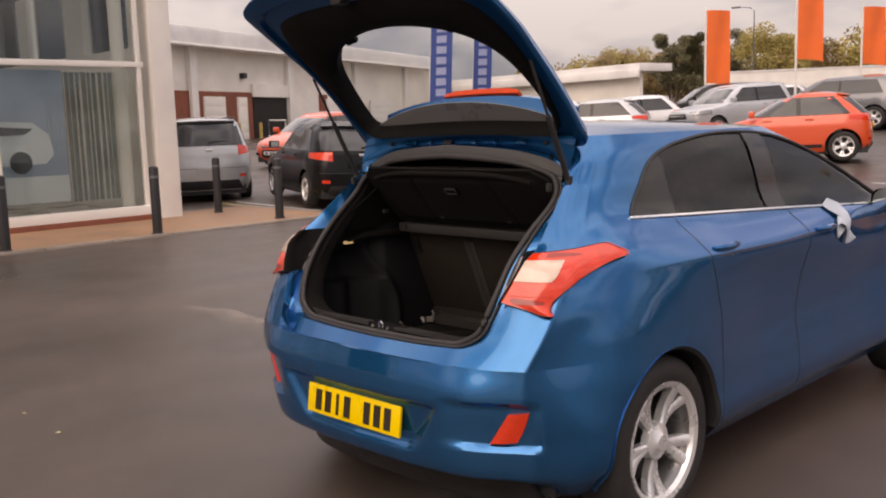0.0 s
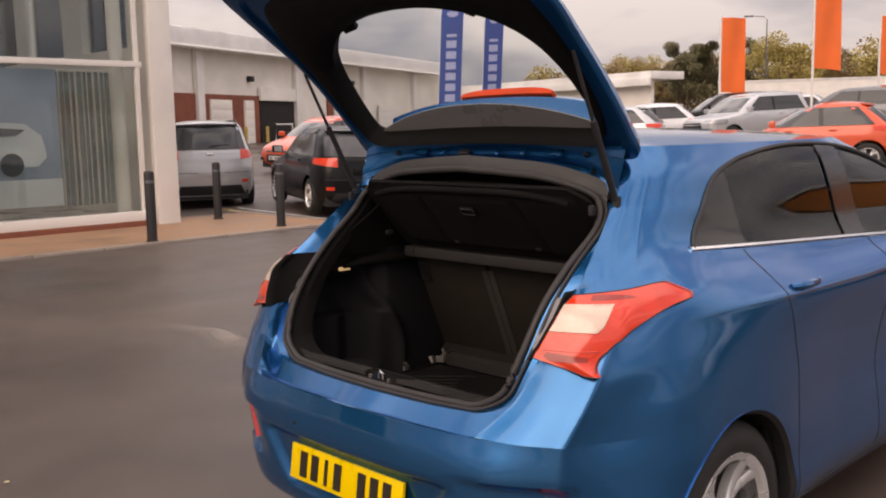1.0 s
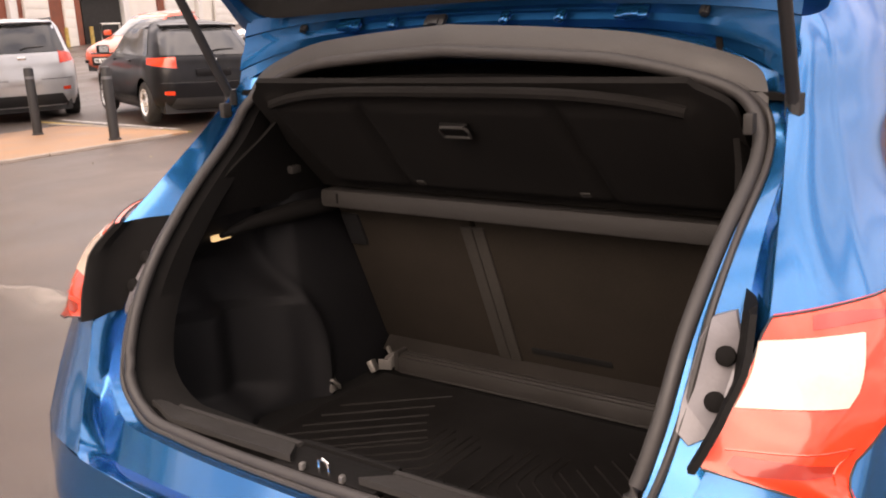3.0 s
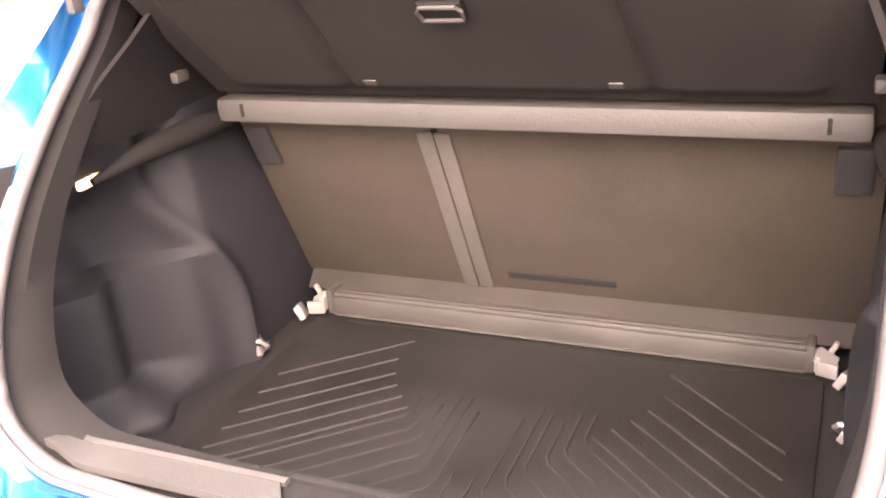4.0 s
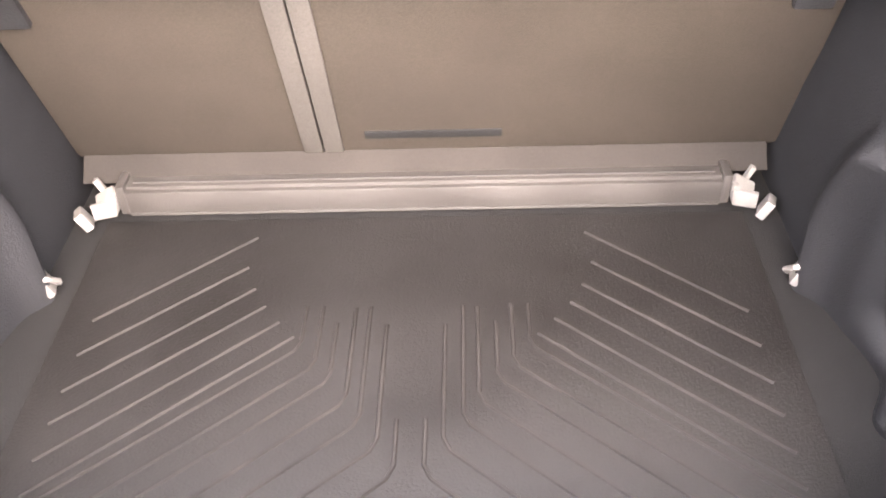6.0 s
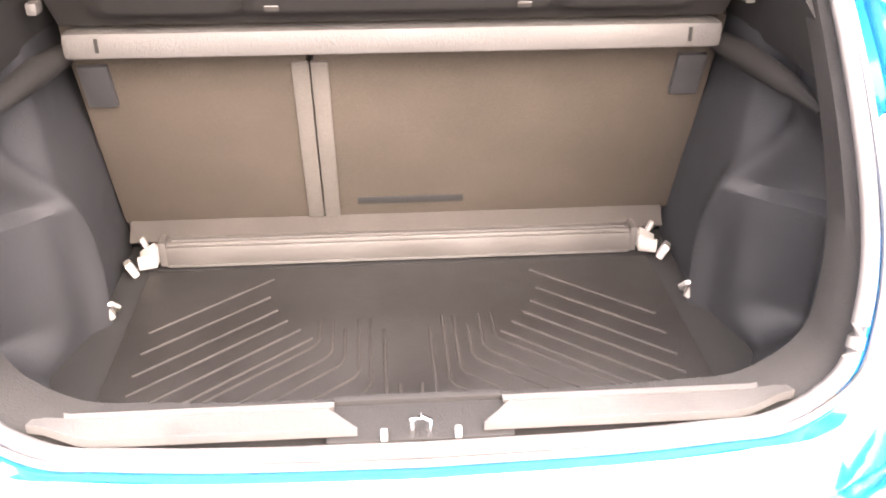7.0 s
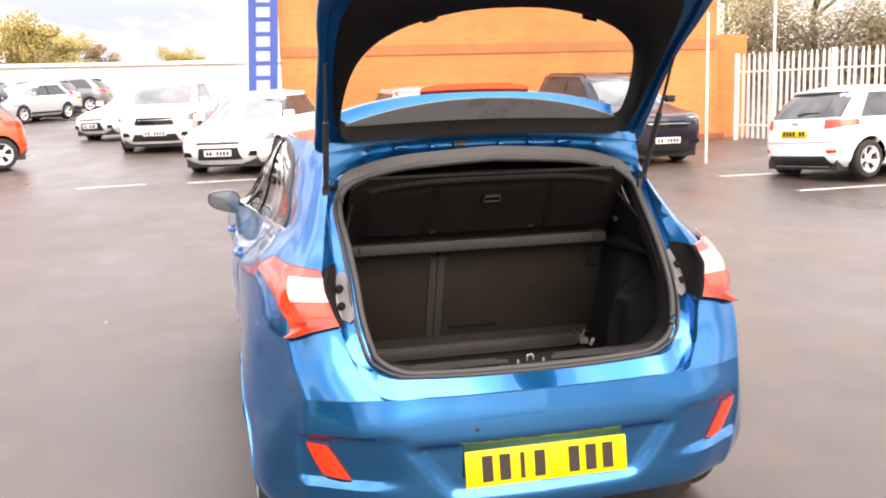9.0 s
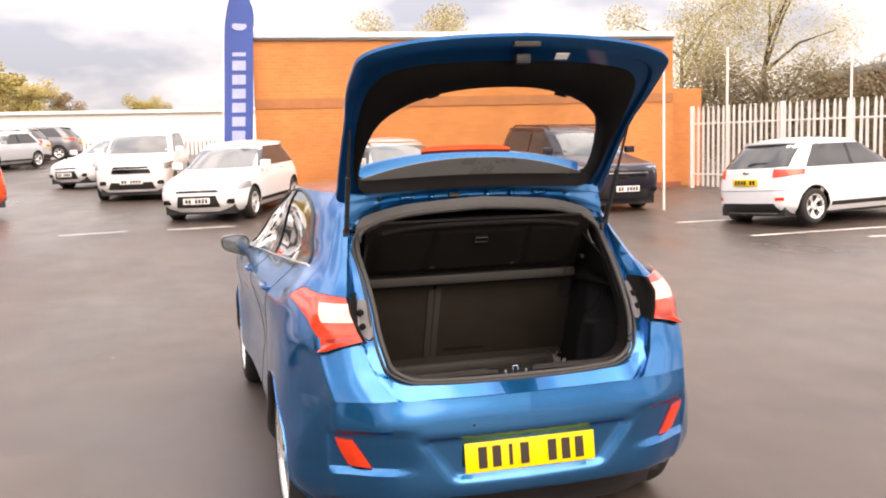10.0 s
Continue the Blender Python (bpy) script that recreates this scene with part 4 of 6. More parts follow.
def car_table(L, W, H, suv=False):
    """The skin of a plain parked hatchback or off-roader, tail at y = 0."""
    hw = W / 2
    rows = [  # height share, tail, half width share, nose
        (0.14, 0.10, 0.90, 0.12), (0.20, 0.03, 0.965, 0.05), (0.32, 0.0, 0.995, 0.0), (0.42, 0.0, 1.0, 0.03), (0.475, 0.01, 1.0, 0.10), (0.52, 0.02, 0.995, 0.26), (0.575, 0.035, 0.975, 0.56), (0.635, 0.05, 0.945, 0.98),
        (0.70, 0.12, 0.895, 1.18), (0.82, 0.29, 0.820, 1.50), (0.92, 0.46, 0.740, 1.80), (0.965, 0.58, 0.67, 2.02)]
    if suv:
        rows = [(0.14, 0.08, 0.92, 0.10), (0.20, 0.03, 0.97, 0.04), (0.32, 0.0, 0.995, 0.0), (0.44, 0.0, 1.0, 0.0), (0.52, 0.015, 0.995, 0.04), (0.565, 0.02, 0.985, 0.15), (0.60, 0.03, 0.97, 0.55), (0.64, 0.04, 0.945, 1.0),
                (0.70, 0.07, 0.905, 1.14), (0.82, 0.16, 0.85, 1.42), (0.92, 0.26, 0.79, 1.70), (0.965, 0.34, 0.74, 1.90)]
    out = []
    for z, t, w, n in rows:
        x, f = hw * w, L - n
        e = min(1.0, (f - t) / L * 1.2)
        out.append((z * H, [(0, t), (x * 0.42, t + 0.022), (x * 0.74, t + 0.095), (x * 0.91, t + 0.25), (x * 0.985, t + 0.45), (x, t + 0.85 * e), (x, (t + f) / 2), (x * 0.995, f - 0.9 * e),
                            (x * 0.965, f - 0.42 * e), (x * 0.86, f - 0.17), (x * 0.5, f - 0.045), (0, f)]))
    return out


def parked_car(name, label, paint_mat, m, L=4.0, W=1.72, H=1.47, suv=False, plate="yellow", group="", lamps=RED_LENS, rails=False):
    sh = Shell(car_table(L, W, H, suv))
    car = thing(name, label, "car", m, group)
    R = 0.345 if suv else 0.305
    wb = L * 0.625
    yr = (L - wb) * 0.46
    yf = yr + wb
    zs = list(np.linspace(0.14 * H, 0.965 * H, 48))
    cur = [sh.curve(z, 180) for z in zs]
    part("body", cut_grid(cur, zs, [(yr, R, R + 0.055), (yf, R, R + 0.055)]), paint_mat, car)
    top = sh.curve(zs[-1], 110)
    rows = [[(s * x, y, zs[-1] + 0.045 * H * (1 - s * s) * math.sin(math.pi * min(1, max(0, (y - top[0, 1]) / (top[-1, 1] - top[0, 1]))))**0.5) for x, y in top] for s in np.linspace(-1, 1, 9)]
    part("roof", loft(rows), paint_mat, car)
    part("underbody", boxes(((W * 0.80, L * 0.92, 0.18), (0, L / 2, 0.25))), BLACK_PLASTIC, car)
    zb, zt = 0.660 * H, 0.915 * H
    off = 0.012

    def side_window(y0, y1, s0, s1, sx):
        def fn(u, v):
            z = zb + (zt - zb) * v
            y = (y0 + s0 * v) * (1 - u) + (y1 + s1 * v) * u
            return (sx * (sh.side(y, z) + off), y, z)
        return grid(fn, [i / 8 for i in range(9)], [j / 5 for j in range(6)], 0.004, (sx, 0, 0))
    rear, mid, front = L * (0.115 if suv else 0.135), L * 0.40, L * 0.66
    for sx in (1, -1):
        part("side_window", side_window(rear, mid, L * (0.05 if suv else 0.085), 0.0, sx), CAR_GLASS, car)
        part("side_window", side_window(mid + 0.07, front, 0.0, -L * 0.13, sx), CAR_GLASS, car)
        part("door_pillar", side_window(mid - 0.01, mid + 0.08, 0.0, 0.0, sx), BLACK_GLOSS, car)
        part("sill_trim", grid(lambda u, v: (sx * (sh.side(yr + R + 0.1 + (wb - 2 * R - 0.2) * u, 0.20 * H + 0.07 * v) + 0.006), yr + R + 0.1 + (wb - 2 * R - 0.2) * u, 0.20 * H + 0.07 * v), [i / 6 for i in range(7)], [0, 1], 0.01, (sx, 0, 0)), BLACK_PLASTIC, car)
        mir = part("mirror", boxes(((0.20, 0.12, 0.14), (sx * (W / 2 + 0.06), front + 0.02, 0.70 * H), 0.03)), paint_mat, car)
        part("mirror_glass", boxes(((0.15, 0.01, 0.10), (sx * (W / 2 + 0.06), front - 0.045, 0.70 * H))), CHROME, mir)
        for yy in (0.35, 0.58):
            part("door_handle", boxes(((0.03, 0.16, 0.025), (sx * (sh.side(L * yy, 0.60 * H) + 0.012), L * yy, 0.60 * H), 0.006)), paint_mat, car)
        for yy in (yr, yf):
            add_wheel(car, sx * (W / 2 - 0.115), yy, R, 0.205, 5)
        # lamps
        part("tail_lamp", grid(lambda u, v: sh.skin(W * (0.33 if suv else 0.30) + (0.42 if suv else 0.54) * u, (0.545 if not suv else 0.55) * H + (0.02 + (0.10 if suv else 0.085) * (1 - 0.55 * u)) * H * v + 0.05 * u, sx, 0.008), [i / 12 for i in range(13)], [j / 5 for j in range(6)], 0.02, (sx * 0.7, -0.7, 0)), lamps, car)
        hy = lambda u, v: L - 0.10 - 0.55 * u
        part("headlamp", grid(lambda u, v: (sx * (sh.side(min(hy(u, v), L - 0.10), (0.47 if suv else 0.425) * H + 0.085 * H * v - 0.03 * (1 - u)) + 0.006), hy(u, v), (0.47 if suv else 0.425) * H + 0.085 * H * v - 0.03 * (1 - u)), [i / 10 for i in range(11)], [j / 4 for j in range(5)], 0.02, (sx, 0.3, 0)), GLASS_LAMP, car)
        part("fog_lamp", boxes(((0.16, 0.05, 0.09), (sx * W * 0.36, sh.nose(W * 0.36, 0.28 * H) - 0.005, 0.27 * H), 0.015)), BLACK_GLOSS, car)

    def end_glass(fnc, share, z0, z1, out):
        def fn(u, v):
            z = z0 + (z1 - z0) * v
            x = u * W / 2 * share * (1 - 0.14 * v)
            return (x, fnc(x, z) + out * off, z)
        return grid(fn, [i / 8 - 1 for i in range(17)], [j / 5 for j in range(6)], 0.004, (0, out, 0))
    part("windscreen", end_glass(sh.nose, 0.80, 0.655 * H, 0.945 * H, 1), SCREEN_GLASS, car)
    part("rear_window", end_glass(sh.tail, 0.80, 0.665 * H, 0.925 * H, -1), CAR_GLASS, car)
    part("grille", end_glass(sh.nose, 0.50, (0.40 if suv else 0.395) * H, (0.50 if suv else 0.425) * H, 1), BLACK_GLOSS, car)
    part("lower_grille", end_glass(sh.nose, 0.60 if suv else 0.50, (0.175 if suv else 0.20) * H, (0.275 if suv else 0.35) * H, 1), BLACK_PLASTIC, car)
    part("rear_valance", end_glass(sh.tail, 0.74, 0.15 * H, 0.26 * H, -1), BLACK_PLASTIC, car)
    part("grille_bar", boxes(((W * 0.48, 0.03, 0.022), (0, sh.nose(0, (0.47 if suv else 0.42) * H) + 0.010, (0.465 if suv else 0.415) * H), 0.006)), CHROME, car)
    zpf, zpr = 0.285 * H, (0.40 if suv else 0.50) * H
    fp = part("number_plate", boxes(((0.52, 0.014, 0.111), (0, sh.nose(0, zpf) + 0.018, zpf), 0.003)), WHITE_PLATE, car)
    rp = part("number_plate", boxes(((0.52, 0.014, 0.111), (0, sh.tail(0, zpr) - 0.018, zpr), 0.003)), YELLOW_PLATE if plate == "yellow" else paint_mat, car)
    for k in range(7):
        if k == 4:
            continue
        part("plate_bar", boxes(((0.045, 0.004, 0.07), (-0.195 + 0.065 * k, sh.nose(0, zpf) + 0.026, zpf))), INK, fp)
        if plate == "yellow":
            part("plate_bar", boxes(((0.045, 0.004, 0.07), (-0.195 + 0.065 * k, sh.tail(0, zpr) - 0.026, zpr))), INK, rp)
    # tail details: spoiler lip, wiper, bumper reflectors, seam over the bumper
    part("roof_spoiler", grid(lambda u, v: (u * W * 0.33, sh.tail(0, 0.93 * H) + 0.16 * u * u - 0.07 + 0.16 * v, 0.955 * H + 0.022 * v - 0.012 * u * u), [i / 6 - 1 for i in range(13)], [j / 4 for j in range(5)], 0.03, (0, 0, 1)), BLACK_GLOSS if rails else paint_mat, car)
    part("rear_wiper", tube([(0.0, sh.tail(0, 0.70 * H) - 0.030, 0.70 * H), (0.10, sh.tail(0.10, 0.715 * H) - 0.032, 0.715 * H), (W * 0.21, sh.tail(W * 0.21, 0.72 * H) - 0.028, 0.72 * H)], [0.016, 0.010, 0.006], 6), BLACK_PLASTIC, car)
    part("bumper_seam", tube([(x, sh.tail(abs(x), 0.405 * H) - 0.001, 0.405 * H) for x in np.linspace(-0.42 * W, 0.42 * W, 21)], 0.005, 5), BLACK_PLASTIC, car)
    part("badge", boxes(((0.13, 0.02, 0.055), (0, sh.tail(0, 0.615 * H) - 0.010, 0.615 * H), 0.01)), CHROME, car)
    for sx in (1, -1):
        part("bumper_reflector", grid(lambda u, v: sh.skin(W * 0.33 + 0.15 * u, (0.29 + 0.035 * v) * H, sx, 0.006), [i / 4 for i in range(5)], [0, 0.5, 1], 0.01, (sx * 0.4, -0.9, 0)), lamps, car)
    if rails:
        for sx in (1, -1):
            part("roof_rail", tube([(sx * W * 0.345, L * 0.15, 0.965 * H), (sx * W * 0.35, L * 0.18, 0.992 * H), (sx * W * 0.35, L * 0.50, 0.996 * H), (sx * W * 0.345, L * 0.53, 0.968 * H)], 0.015, 8), BLACK_PLASTIC, car)
    return car


GLASS_LAMP = surface("headlamp_glass", (0.30, 0.31, 0.32), 0.08, 0.3, vary=0.2, scale=14, grain=60, relief=0.0, coat=1.0)


def stand(x, y, heading):
    """A car's pose: its tail's middle at x, y; heading: degrees from +y towards -x."""
    a = radians(heading)
    slope = math.degrees(math.atan(0.04)) * math.cos(a) if y > 8.5 else 0.0
    tip = math.degrees(math.atan(0.04)) * math.sin(a) if y > 8.5 else 0.0
    return Matrix.Translation((x, y, rise(y))) @ Matrix.Rotation(a, 4, "Z") @ Matrix.Rotation(radians(slope), 4, "X") @ Matrix.Rotation(radians(tip), 4, "Y")


def nose_stand(x, y, heading, L):
    """The same by the middle of the nose."""
    a = radians(heading)
    return stand(x + L * math.sin(a), y - L * math.cos(a), heading)


# by the showroom
parked_car("silver_estate_car", "silver off-roader parked tail-on beside the showroom", SILVER_PAINT, stand(-14.0, 8.0, 66), 4.4, 1.82, 1.72, True, "plain", rails=True)
parked_car("black_hatchback", "black hatchback parked beside the bollards", BLACK_PAINT, stand(-9.95, 8.55, 68), 4.1, 1.75, 1.50, False, "plain")
parked_car("red_hatchback", "orange-red car parked before the workshop", ORANGE_PAINT, nose_stand(-20.9, 14.3, 192, 3.9), 3.9, 1.70, 1.56)
# the row beyond the blue car's right side
parked_car("orange_hatchback", "bright orange-red three-door hatchback parked in the bays", ORANGE_PAINT, stand(-4.87, 18.25, 117), 3.6, 1.66, 1.46)
parked_car("grey_off_roader", "dark grey off-roader parked at the end of the bays", GREY_PAINT, stand(-7.6, 28.5, 95), 4.4, 1.8, 1.66, True)
far_cars = [(-13.6, 25.2, 150, WHITE_PAINT, False), (-12.1, 21.3, 120, SILVER_PAINT, False), (-15.6, 23.2, 150, WHITE_PAINT, False), (-16.0, 20.2, 140, WHITE_PAINT, False), (-11.4, 28.0, 160, SILVER_PAINT, True), (-13.0, 30.6, 130, BLACK_PAINT, True),
            (-13.2, 34.6, 140, WHITE_PAINT, False), (-10.2, 35.5, 150, GREY_PAINT, True), (-18.8, 25.5, 140, GREY_PAINT, False), (-19.0, 22.0, 140, WHITE_PAINT, False), (-7.0, 38.0, 150, SILVER_PAINT, False)]
names = {WHITE_PAINT: ("white_car", "white"), SILVER_PAINT: ("silver_car", "silver"), BLACK_PAINT: ("black_car", "black"), GREY_PAINT: ("grey_car", "dark grey")}
for x, y, hd, mt, big in far_cars:
    parked_car(names[mt][0], f"{names[mt][1]} {'off-roader' if big else 'hatchback'} in the crowded rows of the yard", mt, stand(x, y, hd), 4.3 if big else 3.95, 1.8 if big else 1.7, 1.66 if big else 1.46, big, group="rows of cars")
# by the brick building
parked_car("white_hatchback", "white five-door hatchback parked nose-out by the blue flag", WHITE_PAINT, nose_stand(-0.95, 14.9, 156, 4.03), 4.03, 1.73, 1.47, group="white cars by the brick building")
parked_car("white_off_roader", "white off-roader parked nose-out in the bays", WHITE_PAINT, nose_stand(-2.35, 20.0, 173, 4.4), 4.4, 1.82, 1.67, True, group="white cars by the brick building")
parked_car("white_small_car", "small white car behind the white off-roader", WHITE_PAINT, nose_stand(-4.3, 24.6, 140, 3.8), 3.8, 1.66, 1.45, group="white cars by the brick building")
parked_car("dark_off_roader", "dark plum off-roader parked nose-out before the brick wall", DARK_PAINT, nose_stand(7.10, 13.3, 186, 4.4), 4.4, 1.82, 1.68, True, rails=True)
parked_car("silver_hatchback", "silver car parked against the brick wall", SILVER_PAINT, nose_stand(3.3, 14.3, 184, 4.0), 4.0, 1.7, 1.47)
parked_car("white_estate_hatchback", "white five-door hatchback parked tail-out by the palisade fence", WHITE_PAINT, stand(8.05, 10.75, 283), 4.07, 1.75, 1.47)
for k, (x, y, hd, mt) in enumerate(((-8.3, 31.5, 70, BLACK_PAINT), (-8.6, 35.0, 70, BLACK_PAINT), (-6.6, 40.0, 80, SILVER_PAINT), (-5.6, 43.0, 80, GREY_PAINT), (-9.4, 41, 75, WHITE_PAINT), (-2.6, 33.0, 180, WHITE_PAINT))):
    parked_car(names[mt][0], f"{names[mt][1]} car in the far rows of the yard", mt, stand(x, y, hd), 4.2, 1.76, 1.55, k < 2, group="far rows of cars")


# ---------------------------------------------------------------- the blue hatchback
HUB_Y, HUB_F, WR = 0.765, 3.415, 0.316
LOWER = [
    (0.22, [(0, 0.10), (0.30, 0.11), (0.50, 0.15), (0.64, 0.22), (0.74, 0.33), (0.80, 0.50), (0.81, 0.75), (0.80, 1.6), (0.80, 2.6), (0.80, 3.4), (0.78, 3.85), (0.50, 4.15), (0, 4.22)]),
    (0.30, [(0, 0.045), (0.30, 0.06), (0.53, 0.10), (0.70, 0.20), (0.822, 0.34), (0.870, 0.52), (0.886, 0.75), (0.845, 1.6), (0.845, 2.6), (0.865, 3.4), (0.82, 3.9), (0.52, 4.2), (0, 4.27)]),
    (0.45, [(0, 0.020), (0.30, 0.032), (0.56, 0.078), (0.725, 0.175), (0.848, 0.34), (0.890, 0.52), (0.897, 0.78), (0.848, 1.6), (0.848, 2.6), (0.885, 3.4), (0.83, 3.9), (0.53, 4.22), (0, 4.30)]),
    (0.60, [(0, 0.012), (0.30, 0.022), (0.56, 0.060), (0.72, 0.148), (0.790, 0.265), (0.880, 0.48), (0.897, 0.80), (0.832, 1.6), (0.832, 2.6), (0.885, 3.4), (0.82, 3.88), (0.50, 4.2), (0, 4.28)]),
    (0.685, [(0, 0.030), (0.30, 0.042), (0.55, 0.082), (0.722, 0.158), (0.760, 0.238), (0.866, 0.47), (0.890, 0.80), (0.836, 1.6), (0.836, 2.6), (0.870, 3.4), (0.80, 3.86), (0.48, 4.15), (0, 4.24)]),
]
UPPER = [
    (0.685, [(0.495, 0.070), (0.62, 0.104), (0.722, 0.158), (0.760, 0.238), (0.866, 0.47), (0.890, 0.80), (0.836, 1.6), (0.836, 2.6), (0.870, 3.4), (0.80, 3.86), (0.48, 4.15), (0, 4.24)]),
    (0.78, [(0.566, 0.150), (0.65, 0.170), (0.745, 0.214), (0.777, 0.292), (0.854, 0.48), (0.880, 0.80), (0.846, 1.6), (0.862, 2.6), (0.868, 3.4), (0.79, 3.82), (0.46, 4.10), (0, 4.18)]),
    (0.86, [(0.592, 0.194), (0.67, 0.215), (0.755, 0.264), (0.790, 0.345), (0.846, 0.53), (0.872, 0.80), (0.864, 1.6), (0.884, 2.6), (0.862, 3.4), (0.77, 3.70), (0.44, 3.95), (0, 4.02)]),
    (0.95, [(0.628, 0.240), (0.685, 0.262), (0.752, 0.328), (0.798, 0.45), (0.834, 0.60), (0.862, 0.82), (0.884, 1.6), (0.866, 2.6), (0.840, 3.18), (0.74, 3.32), (0.42, 3.44), (0, 3.48)]),
    (0.965, [(0.632, 0.249), (0.685, 0.272), (0.749, 0.341), (0.795, 0.459), (0.831, 0.603), (0.860, 0.82), (0.878, 1.6), (0.862, 2.6), (0.832, 3.16), (0.73, 3.29), (0.417, 3.41), (0, 3.45)]),
    (1.00, [(0.642, 0.270), (0.685, 0.295), (0.740, 0.372), (0.785, 0.48), (0.819, 0.61), (0.836, 0.82), (0.840, 1.6), (0.840, 2.6), (0.805, 3.10), (0.71, 3.24), (0.41, 3.36), (0, 3.40)]),
    (1.04, [(0.634, 0.314), (0.674, 0.343), (0.725, 0.42), (0.766, 0.52), (0.794, 0.615), (0.801, 0.82), (0.790, 1.6), (0.790, 2.6), (0.760, 3.00), (0.68, 3.15), (0.40, 3.27), (0, 3.31)]),
    (1.075, [(0.624, 0.360), (0.658, 0.390), (0.702, 0.465), (0.742, 0.56), (0.762, 0.66), (0.762, 0.84), (0.766, 1.6), (0.766, 2.55), (0.738, 2.93), (0.66, 3.08), (0.39, 3.20), (0, 3.24)]),
    (1.12, [(0.613, 0.412), (0.640, 0.445), (0.678, 0.525), (0.704, 0.62), (0.718, 0.75), (0.726, 0.90), (0.740, 1.6), (0.740, 2.48), (0.715, 2.85), (0.64, 2.99), (0.38, 3.11), (0, 3.15)]),
    (1.25, [(0.574, 0.560), (0.594, 0.582), (0.622, 0.640), (0.647, 0.715), (0.664, 0.80), (0.677, 0.95), (0.700, 1.6), (0.695, 2.25), (0.670, 2.53), (0.60, 2.65), (0.36, 2.77), (0, 2.81)]),
    (1.36, [(0.532, 0.664), (0.556, 0.680), (0.583, 0.725), (0.608, 0.79), (0.624, 0.86), (0.637, 1.0), (0.662, 1.6), (0.650, 2.02), (0.620, 2.22), (0.55, 2.34), (0.33, 2.45), (0, 2.49)]),
    (1.42, [(0.470, 0.732), (0.500, 0.736), (0.535, 0.755), (0.566, 0.81), (0.585, 0.89), (0.600, 1.0), (0.622, 1.6), (0.610, 1.9), (0.580, 2.05), (0.51, 2.15), (0.30, 2.26), (0, 2.30)]),
]


def creased(row):
    """Tightens the bend between the tail and the flank below the lamps."""
    z, p = row
    k = len(p) - 10
    def between(a, b, t):
        return (a[0] + (b[0] - a[0]) * t, a[1] + (b[1] - a[1]) * t)
    return (z, p[:k] + [between(p[k - 1], p[k], 0.80), p[k], between(p[k], p[k + 1], 0.22)] + p[k + 1:])


low, up = Shell([creased(r) for r in LOWER]), Shell([creased(r) for r in UPPER])


def smooth(a, b, t):
    t = min(1.0, max(0.0, (t - a) / (b - a)))
    return t * t * (3 - 2 * t)


def mouth_y(z):
    """How far forward the boot's mouth lies at a height."""
    return float(np.interp(z, [0.70, 0.74, 0.82, 0.90, 1.00, 1.10, 1.20, 1.27, 1.40], [0.168, 0.187, 0.215, 0.255, 0.325, 0.430, 0.560, 0.600, 0.620]))


def bumper_relief(x, y, z):
    """Hollows of the rear bumper: the plate's dish and the scoops beside the reflectors."""
    if y > 0.45:
        return (x, y, z)
    w = 0.42 - 0.75 * (0.545 - z)
    dish = smooth(w + 0.045, w - 0.030, x) * smooth(0.350, 0.392, z) * smooth(0.552, 0.522, z)
    mid = 0.505 + 0.10 * (x - 0.60)
    scoop = smooth(0.40, 0.58, x) * smooth(0.755, 0.725, x) * smooth(0.405, 0.43, z) * smooth(0.585, 0.555, z) * (1 - 0.2 * abs(z - mid))
    tuck = 0.16 * smooth(0.305, 0.245, z) * smooth(0.80, 0.55, x) * smooth(0.45, 0.30, y)
    return (x, y + 0.026 * dish + 0.030 * scoop + tuck, z)


car = thing("blue_hatchback", "metallic blue five-door hatchback standing with its tailgate open", "car")
arches = [(HUB_Y, WR + 0.008, 0.348), (HUB_F, WR + 0.008, 0.348)]
zl = [0.22, 0.24, 0.26, 0.28] + list(np.linspace(0.30, 0.685, 34))
part("lower_body", cut_grid([low.curve(z, 760) for z in zl], zl, arches, bumper_relief), BLUE, car)

# windows of the side: outlines in the length and height of the car
BELT = lambda y: 1.128 - 0.052 * (y - 0.76) - 0.006 * max(0, y - 1.9)
WTOP = [(0.755, 1.10), (0.86, 1.205), (0.97, 1.300), (1.12, 1.355), (1.24, 1.375), (1.45, 1.395), (1.75, 1.396), (2.00, 1.376), (2.25, 1.324), (2.50, 1.242), (2.75, 1.138), (2.95, 1.042), (3.02, 1.010)]


def wtop(y):
    return float(spline([a for a, _ in WTOP], [b for _, b in WTOP], y)[0])


zu = list(np.linspace(0.685, 1.42, 84))
uc = [up.curve(z, 620) for z in zu]


def upper_sheet():
    v, f = cut_grid(uc, zu, [])
    keep = []
    for g in f:
        c = sum((Vector(v[i]) for i in g), Vector()) / 4
        window = 0.78 < c.y < 2.98 and BELT(c.y) - 0.005 < c.z < wtop(c.y) + 0.007 and abs(c.x) > 0.55
        screen = c.z > 1.0 and abs(c.x) < up.side(0, c.z) + 2 and c.y > 2.06 + (1.42 - c.z) * 2.25 and abs(c.x) < 0.57 + 0.34 * (1.42 - c.z)
        if not window and not screen:
            keep.append(g)
    return v, keep


part("upper_body", upper_sheet(), BLUE, car)


def roof_point(u, s):
    top = up.curve(1.42, 120)
    i = u * 119
    k = min(118, int(i))
    x, y = top[k] * (1 - (i - k)) + top[k + 1] * (i - k)
    t = (y - 0.70) / 1.60
    return (x * s, y, 1.42 + (1 - s * s) * 0.052 * (0.45 + 0.55 * math.sin(math.pi * min(1, max(0, t)) ** 0.8)))


